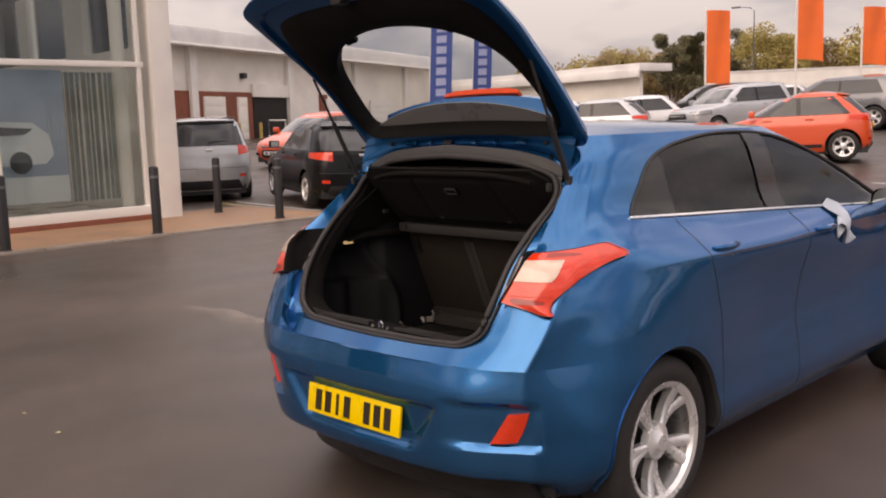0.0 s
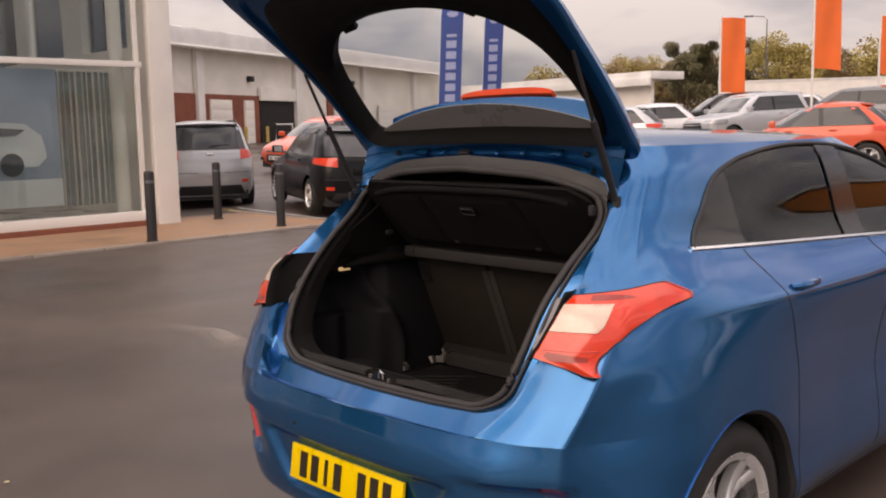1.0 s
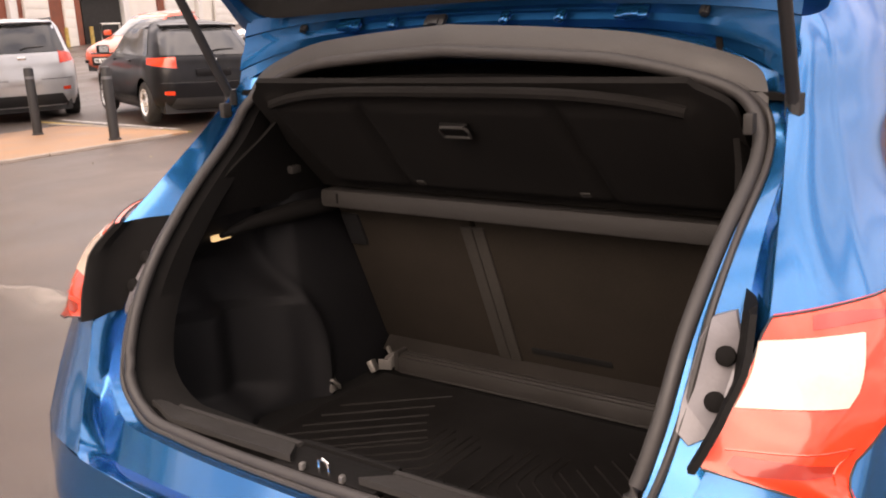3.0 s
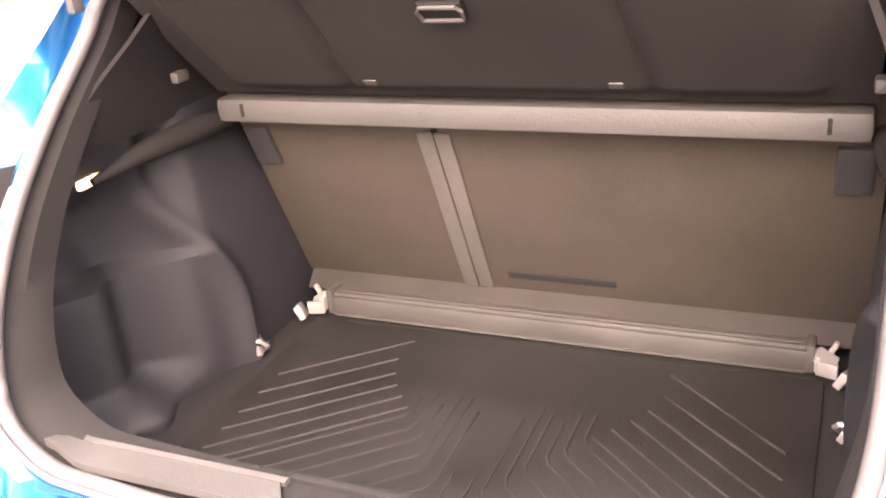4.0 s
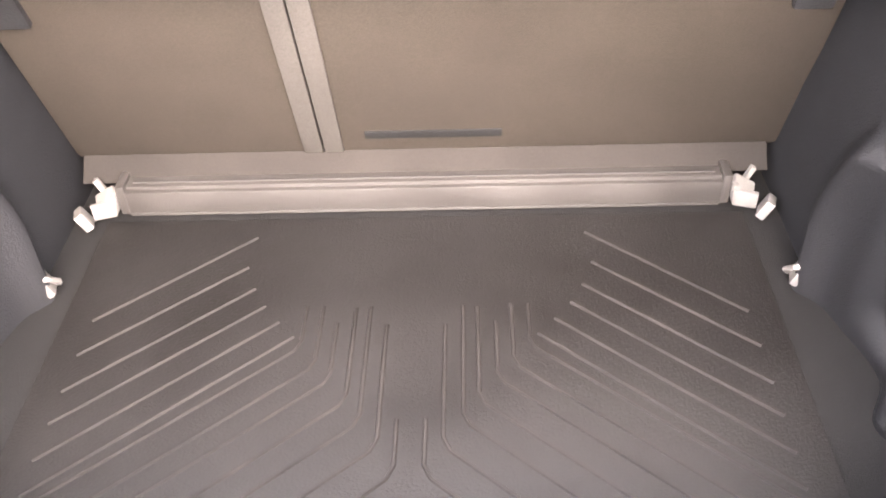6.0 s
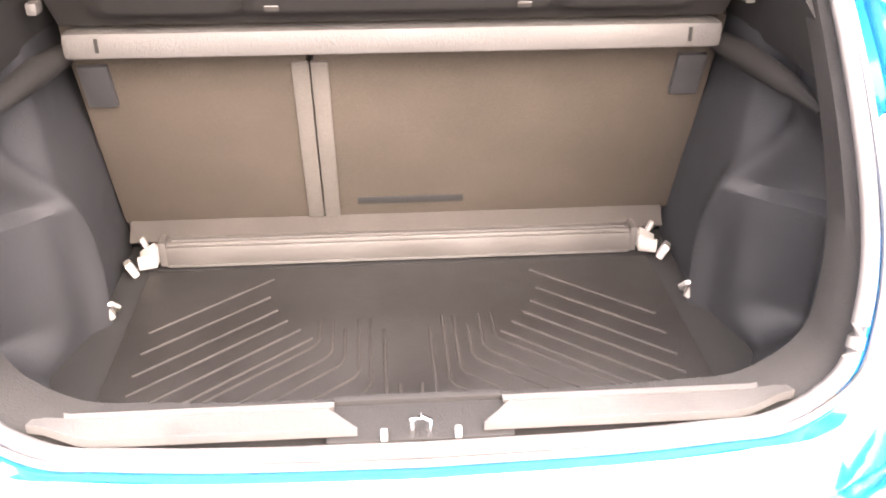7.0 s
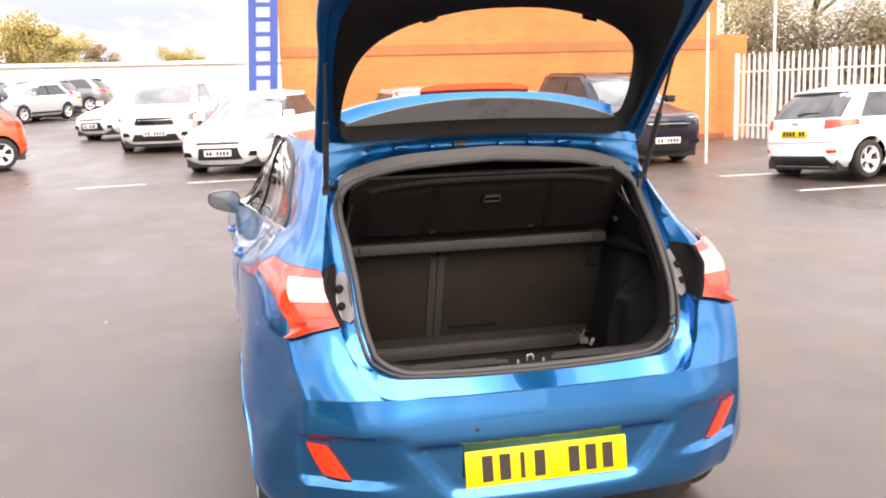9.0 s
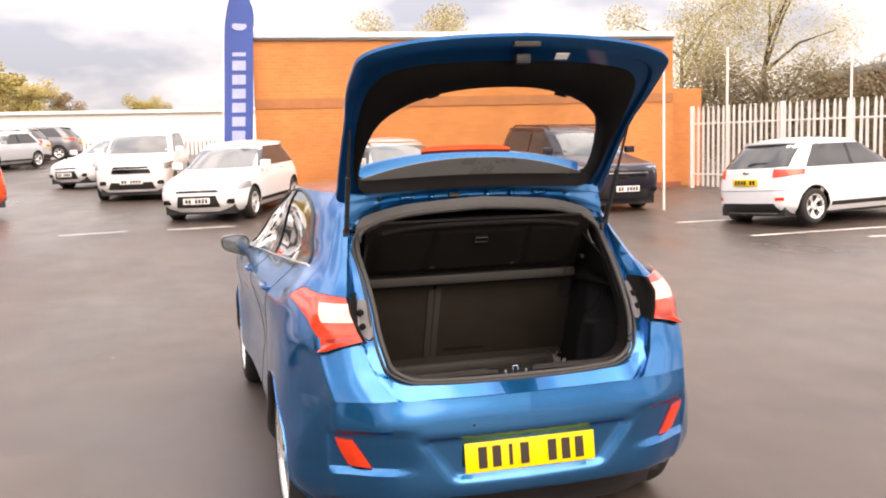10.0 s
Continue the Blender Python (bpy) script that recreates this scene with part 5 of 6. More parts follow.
roof = part("roof", grid(lambda u, s: roof_point(u, s), [i / 60 for i in range(61)], [j / 8 - 1 for j in range(17)]), BLUE, car)
part("roof_closing", boxes(((0.96, 0.012, 0.06), (0, 0.738, 1.418), 0.004)), BLUE, car)
part("aerial_fin", tube([(0, 1.22, 1.455), (0, 1.12, 1.475), (0, 1.04, 1.505), (0, 0.99, 1.528)], [0.035, 0.030, 0.018, 0.008], 10), BLUE, car)

# ---- the boot's mouth: outer edge, gutter, flange and seal
SEAL_LINE = [(0, 0.168, 0.704), (0.20, 0.170, 0.707), (0.33, 0.174, 0.713), (0.418, 0.178, 0.722), (0.492, 0.195, 0.764), (0.517, 0.217, 0.824), (0.532, 0.257, 0.902), (0.537, 0.324, 0.997), (0.544, 0.427, 1.096), (0.551, 0.545, 1.188), (0.536, 0.588, 1.250), (0.480, 0.608, 1.290), (0.34, 0.585, 1.330), (0.18, 0.567, 1.347), (0, 0.556, 1.358)]
EDGE = [(0, 0.030, 0.685), (0.20, 0.035, 0.685), (0.36, 0.048, 0.685)]
EDGE += [(*up.curve(z)[0], z) for z in (0.685, 0.76, 0.82, 0.89, 0.99, 1.11, 1.20, 1.29, 1.39)]
EDGE += [(0.34, 0.734, 1.437), (0.15, 0.733, 1.447), (0, 0.733, 1.450)]
tt = np.linspace(0, 14, 71)
SE = spline(range(15), SEAL_LINE, tt)
ED = spline(range(15), EDGE, tt)


def full(a):
    """Both halves of a line that starts and ends in the car's middle plane."""
    a = [Vector(p) for p in a]
    return a + [Vector((-p.x, p.y, p.z)) for p in a[-2:0:-1]]


mouth_mid = Vector((0, 0.38, 1.03))
gut, edge, fl = [], [], []
for s, e in zip(SE, ED):
    s, e = Vector(s), Vector(e)
    low_w = smooth(0.80, 0.71, s.z)
    top_w = smooth(1.24, 1.33, s.z)
    wide = float(np.interp(s.z, [0.72, 0.76, 0.84, 0.95, 1.03, 1.14, 1.25], [0.040, 0.058, 0.062, 0.062, 0.046, 0.030, 0.024]))
    back = float(np.interp(s.z, [0.70, 0.74, 0.82, 0.90, 1.00, 1.08, 1.20, 1.30], [-0.040, -0.016, 0.008, 0.028, 0.040, 0.022, 0.004, 0.022]))
    f = s + Vector((wide * (1 - top_w) * min(1, s.x / 0.3), back, 0.004 * low_w + 0.006 * top_w))
    g = f.lerp(e, 0.30)
    g = g.lerp(Vector((f.x, f.y - 0.040 - 0.020 * smooth(0.10, 0.05, s.x), 0.668)), low_w)
    g = g.lerp(Vector((f.x, 0.655, 1.325)), top_w)
    gut.append(g)
    edge.append(f)
    fl.append(s)


def flange(z):
    """Seal edge, outer edge of the flange and edge of the skin at a height of the mouth's side."""
    k = [i for i in range(71) if 0.715 < fl[i].z < 1.24 and fl[i].x > 0.40]
    zz = [fl[i].z for i in k]
    return [Vector((float(np.interp(z, zz, [a[i][0] for i in k])), float(np.interp(z, zz, [a[i][1] for i in k])), z)) for a in (fl, edge)] + [Vector((*up.curve(z)[0], z))]


# side glazing with black surrounds
for sx in (1, -1):
    def win(y0, y1, grow=0.0, out=0.0):
        def fn(u, v):
            y = y0 + (y1 - y0) * u
            a, b = BELT(y) - grow, max(BELT(y) + 0.004, wtop(y) + grow)
            z = a + (b - a) * v
            return (sx * (up.side(y, z) + out), y, z)
        return grid(fn, [i / 24 for i in range(25)], [j / 8 for j in range(9)], 0.004, (sx, 0, 0))
    part("quarter_panel", win(0.757, 1.05, 0.004, 0.003), BLACK_GLOSS, car, "gloss black quarter panel")
    g = part("side_window", win(1.05, 1.74, 0.0, -0.004), GLASS_DARK, car, "tinted window")
    g.visible_shadow = False
    part("centre_pillar", win(1.73, 1.90, 0.003, 0.003), BLACK_GLOSS, car)
    g = part("side_window", win(1.89, 2.98, 0.0, -0.004), GLASS_DARK, car, "tinted window")
    g.visible_shadow = False
    pts = [(sx * (up.side(y, BELT(y)) + 0.004), y, BELT(y) - 0.004) for y in np.linspace(0.757, 3.0, 40)]
    part("chrome_strip", tube(pts, 0.008, 6), CHROME, car, "bright chrome strip")
    pts = [(sx * (up.side(y, min(1.42, wtop(y) + 0.008)) + 0.002), y, wtop(y) + 0.008) for y in list(np.linspace(0.772, 1.0, 30)) + list(np.linspace(1.02, 3.0, 46))]
    part("window_surround", tube(pts, 0.008, 6), BLACK_PLASTIC, car)
    # gaps between the panels
    def seam(pts, nm="panel_gap"):
        d = np.linspace(0, len(pts) - 1, 60)
        yz = [(float(np.interp(q, range(len(pts)), [p[1] for p in pts])), float(np.interp(q, range(len(pts)), [p[2] for p in pts]))) for q in d]
        part(nm, tube([on(y, z) for y, z in yz], 0.0022, 5), BLACK_PLASTIC, car)
    def on(y, z):
        return (sx * ((up if z > 0.685 else low).side(y, z) - 0.0003), y, z)
    seam([on(y, z) for y, z in ((1.02, 1.100), (1.04, 1.03), (1.06, 0.94), (1.10, 0.85), (1.14, 0.74), (1.15, 0.60), (1.15, 0.45), (1.14, 0.30))])
    seam([on(1.90, z) for z in np.linspace(0.28, 1.06, 14)])
    seam([on(3.02, z) for z in np.linspace(0.70, 0.98, 8)])
    seam([on(y, 0.275) for y in np.linspace(1.15, 2.98, 16)])
    for y in (1.10, 1.98):
        z = 0.985 - 0.02 * (y - 1.1)
        h = part("door_handle", tube([(sx * (up.side(y + q, z) + o), y + q, z) for q, o in ((0, 0.0), (0.02, 0.010), (0.06, 0.019), (0.13, 0.019), (0.17, 0.010), (0.19, 0.0))], [0.008, 0.012, 0.013, 0.013, 0.012, 0.008], 8), BLUE, car)
    # wheel arches
    for cy in (HUB_Y, HUB_F):
        ring = []
        for k in range(41):
            a = -0.10 + (math.pi + 0.2) * k / 40
            y, z = cy + 0.348 * math.cos(a), WR + 0.008 + 0.348 * math.sin(a)
            z = max(z, 0.225)
            x = (up if z > 0.685 else low).side(y, z)
            ring.append([(sx * (x + 0.001), y, z), (sx * (x - 0.012), cy + 0.336 * math.cos(a), max(0.22, WR + 0.008 + 0.336 * math.sin(a))), (sx * 0.655, cy + 0.336 * math.cos(a), max(0.22, WR + 0.008 + 0.336 * math.sin(a))), (sx * 0.655, cy, WR)])
        part("arch_liner", loft(ring), BLACK_PLASTIC, car, "black wheel arch liner")
        add_wheel(car, sx * 0.758, cy, WR, 0.205, 5, 0.218)
    # mirror
    def mirror_ring(y, k, grow=1.0):
        ring = []
        for n in range(24):
            a = 2 * math.pi * n / 24
            c, d = math.cos(a), math.sin(a)
            px = math.copysign(abs(c) ** 0.62, c)
            pz = math.copysign(abs(d) ** 0.70, d)
            ring.append(Vector((sx * (0.912 + 0.088 * k * grow * px), y - 0.06, 1.035 + 0.060 * k * grow * pz * (1 - 0.22 * px) + 0.012 * px)))
        return ring
    mir = part("door_mirror", loft([mirror_ring(2.802, 0.90), mirror_ring(2.790, 0.97), mirror_ring(2.800, 1.0), mirror_ring(2.84, 1.0), mirror_ring(2.89, 0.88), mirror_ring(2.925, 0.62), mirror_ring(2.938, 0.20), mirror_ring(2.940, 0.02)], True), BLACK_GLOSS, car)
    part("mirror_glass", loft([mirror_ring(2.800, 0.90), mirror_ring(2.797, 0.5), mirror_ring(2.796, 0.02)], True), MIRROR, mir, "dark mirror glass")
    part("mirror_arm", boxes(((0.14, 0.06, 0.035), (sx * 0.80, 2.78, 0.990), 0.01)), BLACK_PLASTIC, mir)
    # tail lamp
    YO = lambda z: float(np.interp(z, [0.858, 0.880, 0.900, 0.930, 0.960, 0.990, 1.012, 1.030, 1.070], [0.253, 0.259, 0.272, 0.308, 0.368, 0.442, 0.500, 0.592, 0.600]))
    YI = lambda z: max(float(up.curve(z)[0, 1]), 0.258 - 1.25 * (z - 0.858) if z < 0.92 else 0.0)

    def lamp_point(u, v, out=0.018, z0=0.858, z1=1.056):
        z = z0 + (z1 - z0) * v
        y = YI(z) + (YO(z) - YI(z)) * u
        z2 = z + (float(np.interp(u, [0, 0.68, 0.80, 1.0], [-0.010, 0.008, 0.010, -0.022])) * v ** 5 if z1 > 1.04 else 0.0)
        bulge = out + 0.006 * math.sin(math.pi * u) + 0.012 * (1 - u) ** 3
        return (sx * (up.side(y, z2) + bulge * smooth(0, 0.4, u) * 0.9 - 0.012 * (1 - u) ** 3), y - bulge * (1 - 0.8 * u), z2)
    lamp = part("tail_lamp", grid(lamp_point, [(i / 30) ** 1.3 for i in range(31)], [j / 22 for j in range(23)], 0.012, (sx * 0.1, -1.0, 0)), RED_LENS, car, "glossy red tail lamp with a clear centre")
    part("clear_lens", grid(lambda u, v: lamp_point(0.02 + (0.40 - 0.03 * abs(2 * v - 1) ** 6) * u * (1 - 0.26 * v), v, 0.0215, 0.962, 1.026), [i / 12 for i in range(13)], [j / 5 for j in range(6)], 0.004, (sx * 0.5, -0.8, 0)), CLEAR_LENS, lamp, "clear reversing lamp lens")
    rim = [lamp_point(0, v) for v in np.linspace(0, 1, 12)] + [lamp_point(u, 1.0) for u in np.linspace(0.05, 1, 16)] + [lamp_point(1.0, v) for v in np.linspace(0.95, 0, 14)] + [lamp_point(u, 0) for u in np.linspace(0.95, 0, 10)]
    part("lamp_edge", tube(rim, 0.0016, 6, False), BLACK_PLASTIC, lamp)
    part("lens_rib", tube([lamp_point(u, 0.30) for u in np.linspace(0.06, 0.80, 14)] + [lamp_point(0.80 - 0.10 * k / 6, 0.30 - 0.18 * k / 6) for k in range(1, 7)], 0.0016, 5), RED_LENS, lamp)
    part("dark_band", grid(lambda u, v: lamp_point(0.10 + 0.62 * u, 0.17 + 0.10 * v * (1 - 0.5 * u), 0.0186), [i / 12 for i in range(13)], [0, 0.5, 1], 0.001, (sx * 0.5, -0.8, 0)), DEEP_RED, lamp, "deep red band low in the lens")
    part("dark_band", grid(lambda u, v: lamp_point(0.12 + 0.34 * u, 0.90 + (0.075 - 0.075 * u * u) * v, 0.0186), [i / 10 for i in range(11)], [0, 0.5, 1], 0.001, (sx * 0.5, -0.8, 0)), DEEP_RED, lamp, "deep red patch at the lens's upper corner")
    blk = []
    for z in np.linspace(0.888, 1.050, 10):
        a, f, e = flange(z)
        blk.append([Vector((sx * (e.x - 0.006), e.y - 0.032, z)), Vector((sx * (e.x - 0.014), e.y - 0.034, z)), Vector((sx * (e.x - 0.021), e.y - 0.020, z)), Vector((sx * (e.x - 0.017), e.y + 0.006, z)), Vector((sx * (e.x * 0.45 + f.x * 0.55 - 0.004), e.y * 0.5 + f.y * 0.5, z)), Vector((sx * (f.x - 0.004), f.y - 0.010, z))])
    part("lamp_side", loft(blk), TRIM, lamp, "black inner side of the lamp")
    ear = [(0.05, 0.900), (0.0, 0.935), (0.0, 1.000), (0.15, 1.022), (0.72, 1.026), (0.98, 0.990), (1.0, 0.940), (0.80, 0.895), (0.40, 0.885)]
    pts = []
    for q, z in ear:
        a, f, e = flange(z)
        p = (a + Vector((0.010, 0, 0))).lerp(f, q)
        pts.append((sx * p.x, p.y - 0.008, z))
    br = part("lamp_bracket", (*prism(pts, (0, 0.012, 0.0))[:2], 0), BRACKET, lamp, "pale grey mounting bracket")
    for z in (0.979, 0.931):
        a, f, e = flange(z)
        y = (a + Vector((0.018, 0, 0))).lerp(f, 0.55).y - 0.008
        part("fixing_screw", tube([(sx * 0.579, y + 0.004, z), (sx * 0.579, y - 0.001, z + 0.002), (sx * 0.579, y - 0.003, z + 0.003)], [0.0135, 0.0130, 0.008], 14), TRIM, br)
    # bumper reflector
    def refl(u, v):
        x = 0.594 + 0.078 * u * (1 - 0.24 * v * v) + 0.066 * v
        z = 0.430 + 0.108 * v + 0.008 * u
        return (sx * x, low.tail(x, z) + 0.020 - 0.006 * math.sin(math.pi * u), z)
    part("bumper_reflector", grid(refl, [i / 5 for i in range(6)], [j / 6 for j in range(7)], 0.02, (sx * 0.3, -1, 0)), RED_LENS, car, "red bumper reflector")

# underside and valance
part("rear_valance", grid(lambda x, z: (x, low.tail(x, max(0.22, z)) + 0.05 + (0.30 - z) * 0.4, z), [i / 10 * 0.64 - 0.64 for i in range(21)], [0.16, 0.20, 0.25, 0.30], 0.02, (0, -1, 0)), BLACK_PLASTIC, car)
part("underbody", boxes(((1.40, 3.75, 0.06), (0, 2.2, 0.235))), BLACK_PLASTIC, car)

# number plate in its dish
pl = part("number_plate", boxes(((0.52, 0.012, 0.111), (0, 0.030, 0.455), 0.004, Matrix.Rotation(radians(-8), 4, "X"))), YELLOW_PLATE, car, "yellow number plate with dark plain bars")
for k in range(8):
    if k == 4:
        continue
    w = 0.014 if k == 2 else 0.034
    part("plate_bar", boxes(((w, 0.003, 0.079), (-0.192 + 0.0555 * k, 0.0225, 0.455), 0, Matrix.Rotation(radians(-8), 4, "X"))), INK, pl)
part("bumper_screw", tube([(-0.225, 0.013, 0.585), (-0.225, 0.021, 0.585)], 0.006, 8), BLACK_PLASTIC, car)


E_, G_, F_, S_ = full(ED), full(gut), full(edge), full(fl)
part("boot_gutter", loft([E_, [e.lerp(g, 0.10) + Vector((0, 0, 0.003)) for e, g in zip(E_, G_)], G_, F_, [f.lerp(s, 0.15) for f, s in zip(F_, S_)], S_], True), BLUE, car)
part("boot_seal", tube([s + (mouth_mid - s).normalized() * 0.010 + Vector((0, -0.006, 0.004)) for s in S_] + [S_[0] + (mouth_mid - S_[0]).normalized() * 0.010 + Vector((0, -0.006, 0.004))], 0.0105, 10, False), SEAL, car, "dark rubber boot seal")
part("seal_bead", tube([s.lerp(f, 0.22) + Vector((0, -0.004, 0.003)) for s, f in zip(S_, F_)] + [S_[0].lerp(F_[0], 0.22) + Vector((0, -0.004, 0.003))], 0.0055, 8, False), SEAL, car)

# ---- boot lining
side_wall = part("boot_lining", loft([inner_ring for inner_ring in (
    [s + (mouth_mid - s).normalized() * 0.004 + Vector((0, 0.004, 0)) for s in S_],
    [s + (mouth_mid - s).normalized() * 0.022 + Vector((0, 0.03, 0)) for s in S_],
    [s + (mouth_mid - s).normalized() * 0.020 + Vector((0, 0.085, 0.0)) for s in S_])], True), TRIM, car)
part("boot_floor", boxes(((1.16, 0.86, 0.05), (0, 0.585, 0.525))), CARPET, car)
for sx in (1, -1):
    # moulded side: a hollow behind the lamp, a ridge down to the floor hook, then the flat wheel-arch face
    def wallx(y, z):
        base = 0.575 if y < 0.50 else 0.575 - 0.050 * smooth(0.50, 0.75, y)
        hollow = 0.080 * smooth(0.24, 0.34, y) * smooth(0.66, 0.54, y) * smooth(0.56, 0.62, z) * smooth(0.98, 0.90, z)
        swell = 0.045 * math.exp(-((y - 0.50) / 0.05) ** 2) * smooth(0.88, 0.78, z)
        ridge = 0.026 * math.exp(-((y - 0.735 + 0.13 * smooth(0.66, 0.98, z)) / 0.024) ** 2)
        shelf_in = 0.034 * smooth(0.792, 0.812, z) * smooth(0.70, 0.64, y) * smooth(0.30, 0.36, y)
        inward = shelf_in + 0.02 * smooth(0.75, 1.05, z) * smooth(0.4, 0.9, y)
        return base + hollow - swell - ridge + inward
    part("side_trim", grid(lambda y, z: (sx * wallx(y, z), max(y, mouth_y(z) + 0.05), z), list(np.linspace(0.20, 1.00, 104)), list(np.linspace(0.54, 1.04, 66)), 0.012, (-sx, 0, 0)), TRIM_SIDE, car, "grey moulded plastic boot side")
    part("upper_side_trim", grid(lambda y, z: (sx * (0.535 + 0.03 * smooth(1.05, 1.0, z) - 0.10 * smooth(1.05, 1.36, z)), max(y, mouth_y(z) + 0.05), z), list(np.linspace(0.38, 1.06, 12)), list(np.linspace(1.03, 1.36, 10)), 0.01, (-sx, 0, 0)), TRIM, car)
    part("shelf_rest", tube([(sx * 0.560, 0.50, 0.985), (sx * 0.545, 0.58, 0.998), (sx * 0.530, 0.70, 1.002), (sx * 0.520, 0.80, 0.998)], [0.006, 0.016, 0.022, 0.018], 10), TRIM, car)
    part("trim_clip", boxes(((0.016, 0.030, 0.018), (sx * 0.506, 0.679, 1.101), 0.005)), SCUFF, car, "small pale clip")
    part("pillar_clip", boxes(((0.014, 0.022, 0.030), (sx * 0.535, 0.528, 1.245), 0.004)), SCUFF, car, "small pale clip")
    part("belt_clip", boxes(((0.035, 0.018, 0.022), (sx * 0.47, 0.80, 1.055), 0.004)), SCUFF, car)
    # black cover of the seat's latch at its shoulder
    part("seat_latch_cover", boxes(((0.05, 0.03, 0.085), (sx * 0.487, 0.850, 0.938), 0.006, Matrix.Rotation(radians(22), 4, "X"))), BLACK_PLASTIC, car)
    # floor hook and the folded brackets beside the floor strip
    hook = part("cargo_hook", boxes(((0.012, 0.036, 0.038), (sx * 0.510, 0.745, 0.574), 0.004, Matrix.Rotation(sx * 0.45, 4, "Y") @ Matrix.Rotation(-sx * 0.35, 4, "Z"))), METAL, car, "bright steel cargo hook")
    part("hook_loop", tube([(sx * 0.512, 0.732, 0.590), (sx * 0.496, 0.734, 0.588), (sx * 0.490, 0.746, 0.574), (sx * 0.497, 0.757, 0.562), (sx * 0.512, 0.758, 0.560)], 0.0045, 8), METAL, hook)
    fold = part("hinge_bracket", boxes(((0.036, 0.030, 0.008), (sx * 0.470, 0.912, 0.588), 0.003, Matrix.Rotation(sx * 0.55, 4, "Y") @ Matrix.Rotation(0.5, 4, "X")), ((0.008, 0.030, 0.030), (sx * 0.457, 0.914, 0.584), 0.002), ((0.034, 0.008, 0.026), (sx * 0.472, 0.899, 0.577), 0.002, Matrix.Rotation(-sx * 0.3, 4, "Z"))), METAL, car, "bright folded hinge bracket")
    part("bracket_tab", boxes(((0.008, 0.010, 0.024), (sx * 0.480, 0.928, 0.602), 0.002, Matrix.Rotation(sx * 0.4, 4, "Y"))), METAL, fold)
    part("bracket_foot", boxes(((0.014, 0.034, 0.030), (sx * 0.499, 0.884, 0.573), 0.003, Matrix.Rotation(sx * 0.5, 4, "Y") @ Matrix.Rotation(-sx * 0.4, 4, "Z"))), METAL, fold)
part("boot_lamp", boxes(((0.010, 0.050, 0.014), (-0.605, 0.538, 0.970), 0.003)), LIT_LENS, car, "small lit courtesy lamp")

# rear seat back, its grey strip and the floor strip before it
SB = Matrix.Translation((0, 0.968, 0.632)) @ Matrix.Rotation(radians(22.2), 4, "X")


def on_seat(x, h, out=0.0):
    """A place on the seat's back: x across, h up the slope, out towards the tail."""
    return SB @ Vector((x, -out, h))


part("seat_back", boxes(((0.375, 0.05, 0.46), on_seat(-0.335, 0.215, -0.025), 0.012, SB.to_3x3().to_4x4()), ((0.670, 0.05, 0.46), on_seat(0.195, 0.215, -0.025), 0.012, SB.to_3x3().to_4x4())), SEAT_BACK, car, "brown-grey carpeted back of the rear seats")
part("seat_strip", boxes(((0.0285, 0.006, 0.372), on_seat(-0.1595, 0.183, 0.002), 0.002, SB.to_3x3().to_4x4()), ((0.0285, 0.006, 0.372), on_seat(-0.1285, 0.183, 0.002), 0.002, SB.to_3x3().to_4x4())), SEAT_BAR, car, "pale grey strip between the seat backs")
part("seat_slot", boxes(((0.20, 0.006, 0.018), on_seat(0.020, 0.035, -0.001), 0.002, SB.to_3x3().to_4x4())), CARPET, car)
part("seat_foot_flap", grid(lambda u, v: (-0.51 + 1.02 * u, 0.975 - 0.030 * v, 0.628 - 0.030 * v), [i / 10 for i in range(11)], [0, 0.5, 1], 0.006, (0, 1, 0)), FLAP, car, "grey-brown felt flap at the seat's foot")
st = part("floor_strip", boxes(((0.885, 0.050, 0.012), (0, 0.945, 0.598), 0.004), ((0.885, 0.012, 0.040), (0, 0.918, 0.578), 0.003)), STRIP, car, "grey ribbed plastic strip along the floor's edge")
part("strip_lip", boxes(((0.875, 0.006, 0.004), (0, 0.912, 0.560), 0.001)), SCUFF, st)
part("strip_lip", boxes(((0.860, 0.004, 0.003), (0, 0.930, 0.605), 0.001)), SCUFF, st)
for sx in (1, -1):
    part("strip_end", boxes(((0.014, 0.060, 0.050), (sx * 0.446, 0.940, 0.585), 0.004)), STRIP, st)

# sill plate with the latch's notch
for sx in (1, -1):
    def sill(u, v):
        x = 0.072 + 0.042 * v + (0.438 - 0.072 - 0.042 * v) * u
        curl = 0.06 * smooth(0.80, 1.0, u)
        return (sx * x, 0.182 + 0.058 * v * (1 - 0.55 * smooth(0.75, 1.0, u)) + curl * 0.25, 0.742 - 0.010 * v + curl * 0.22)
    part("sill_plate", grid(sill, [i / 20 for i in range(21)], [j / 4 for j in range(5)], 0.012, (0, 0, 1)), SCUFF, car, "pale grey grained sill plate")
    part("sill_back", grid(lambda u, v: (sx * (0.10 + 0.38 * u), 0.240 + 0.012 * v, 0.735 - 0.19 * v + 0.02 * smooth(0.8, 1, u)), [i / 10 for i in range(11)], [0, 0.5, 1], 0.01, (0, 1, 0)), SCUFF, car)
part("latch_notch", boxes(((0.215, 0.075, 0.012), (0, 0.212, 0.722), 0.004), ((0.20, 0.012, 0.19), (0, 0.247, 0.64), 0.003)), TRIM, car)
part("latch_striker", tube([(-0.010, 0.185, 0.722), (-0.010, 0.183, 0.748), (0.0, 0.182, 0.754), (0.010, 0.183, 0.748), (0.010, 0.185, 0.722)], 0.0032, 8), CHROME, car, "bright steel latch striker")
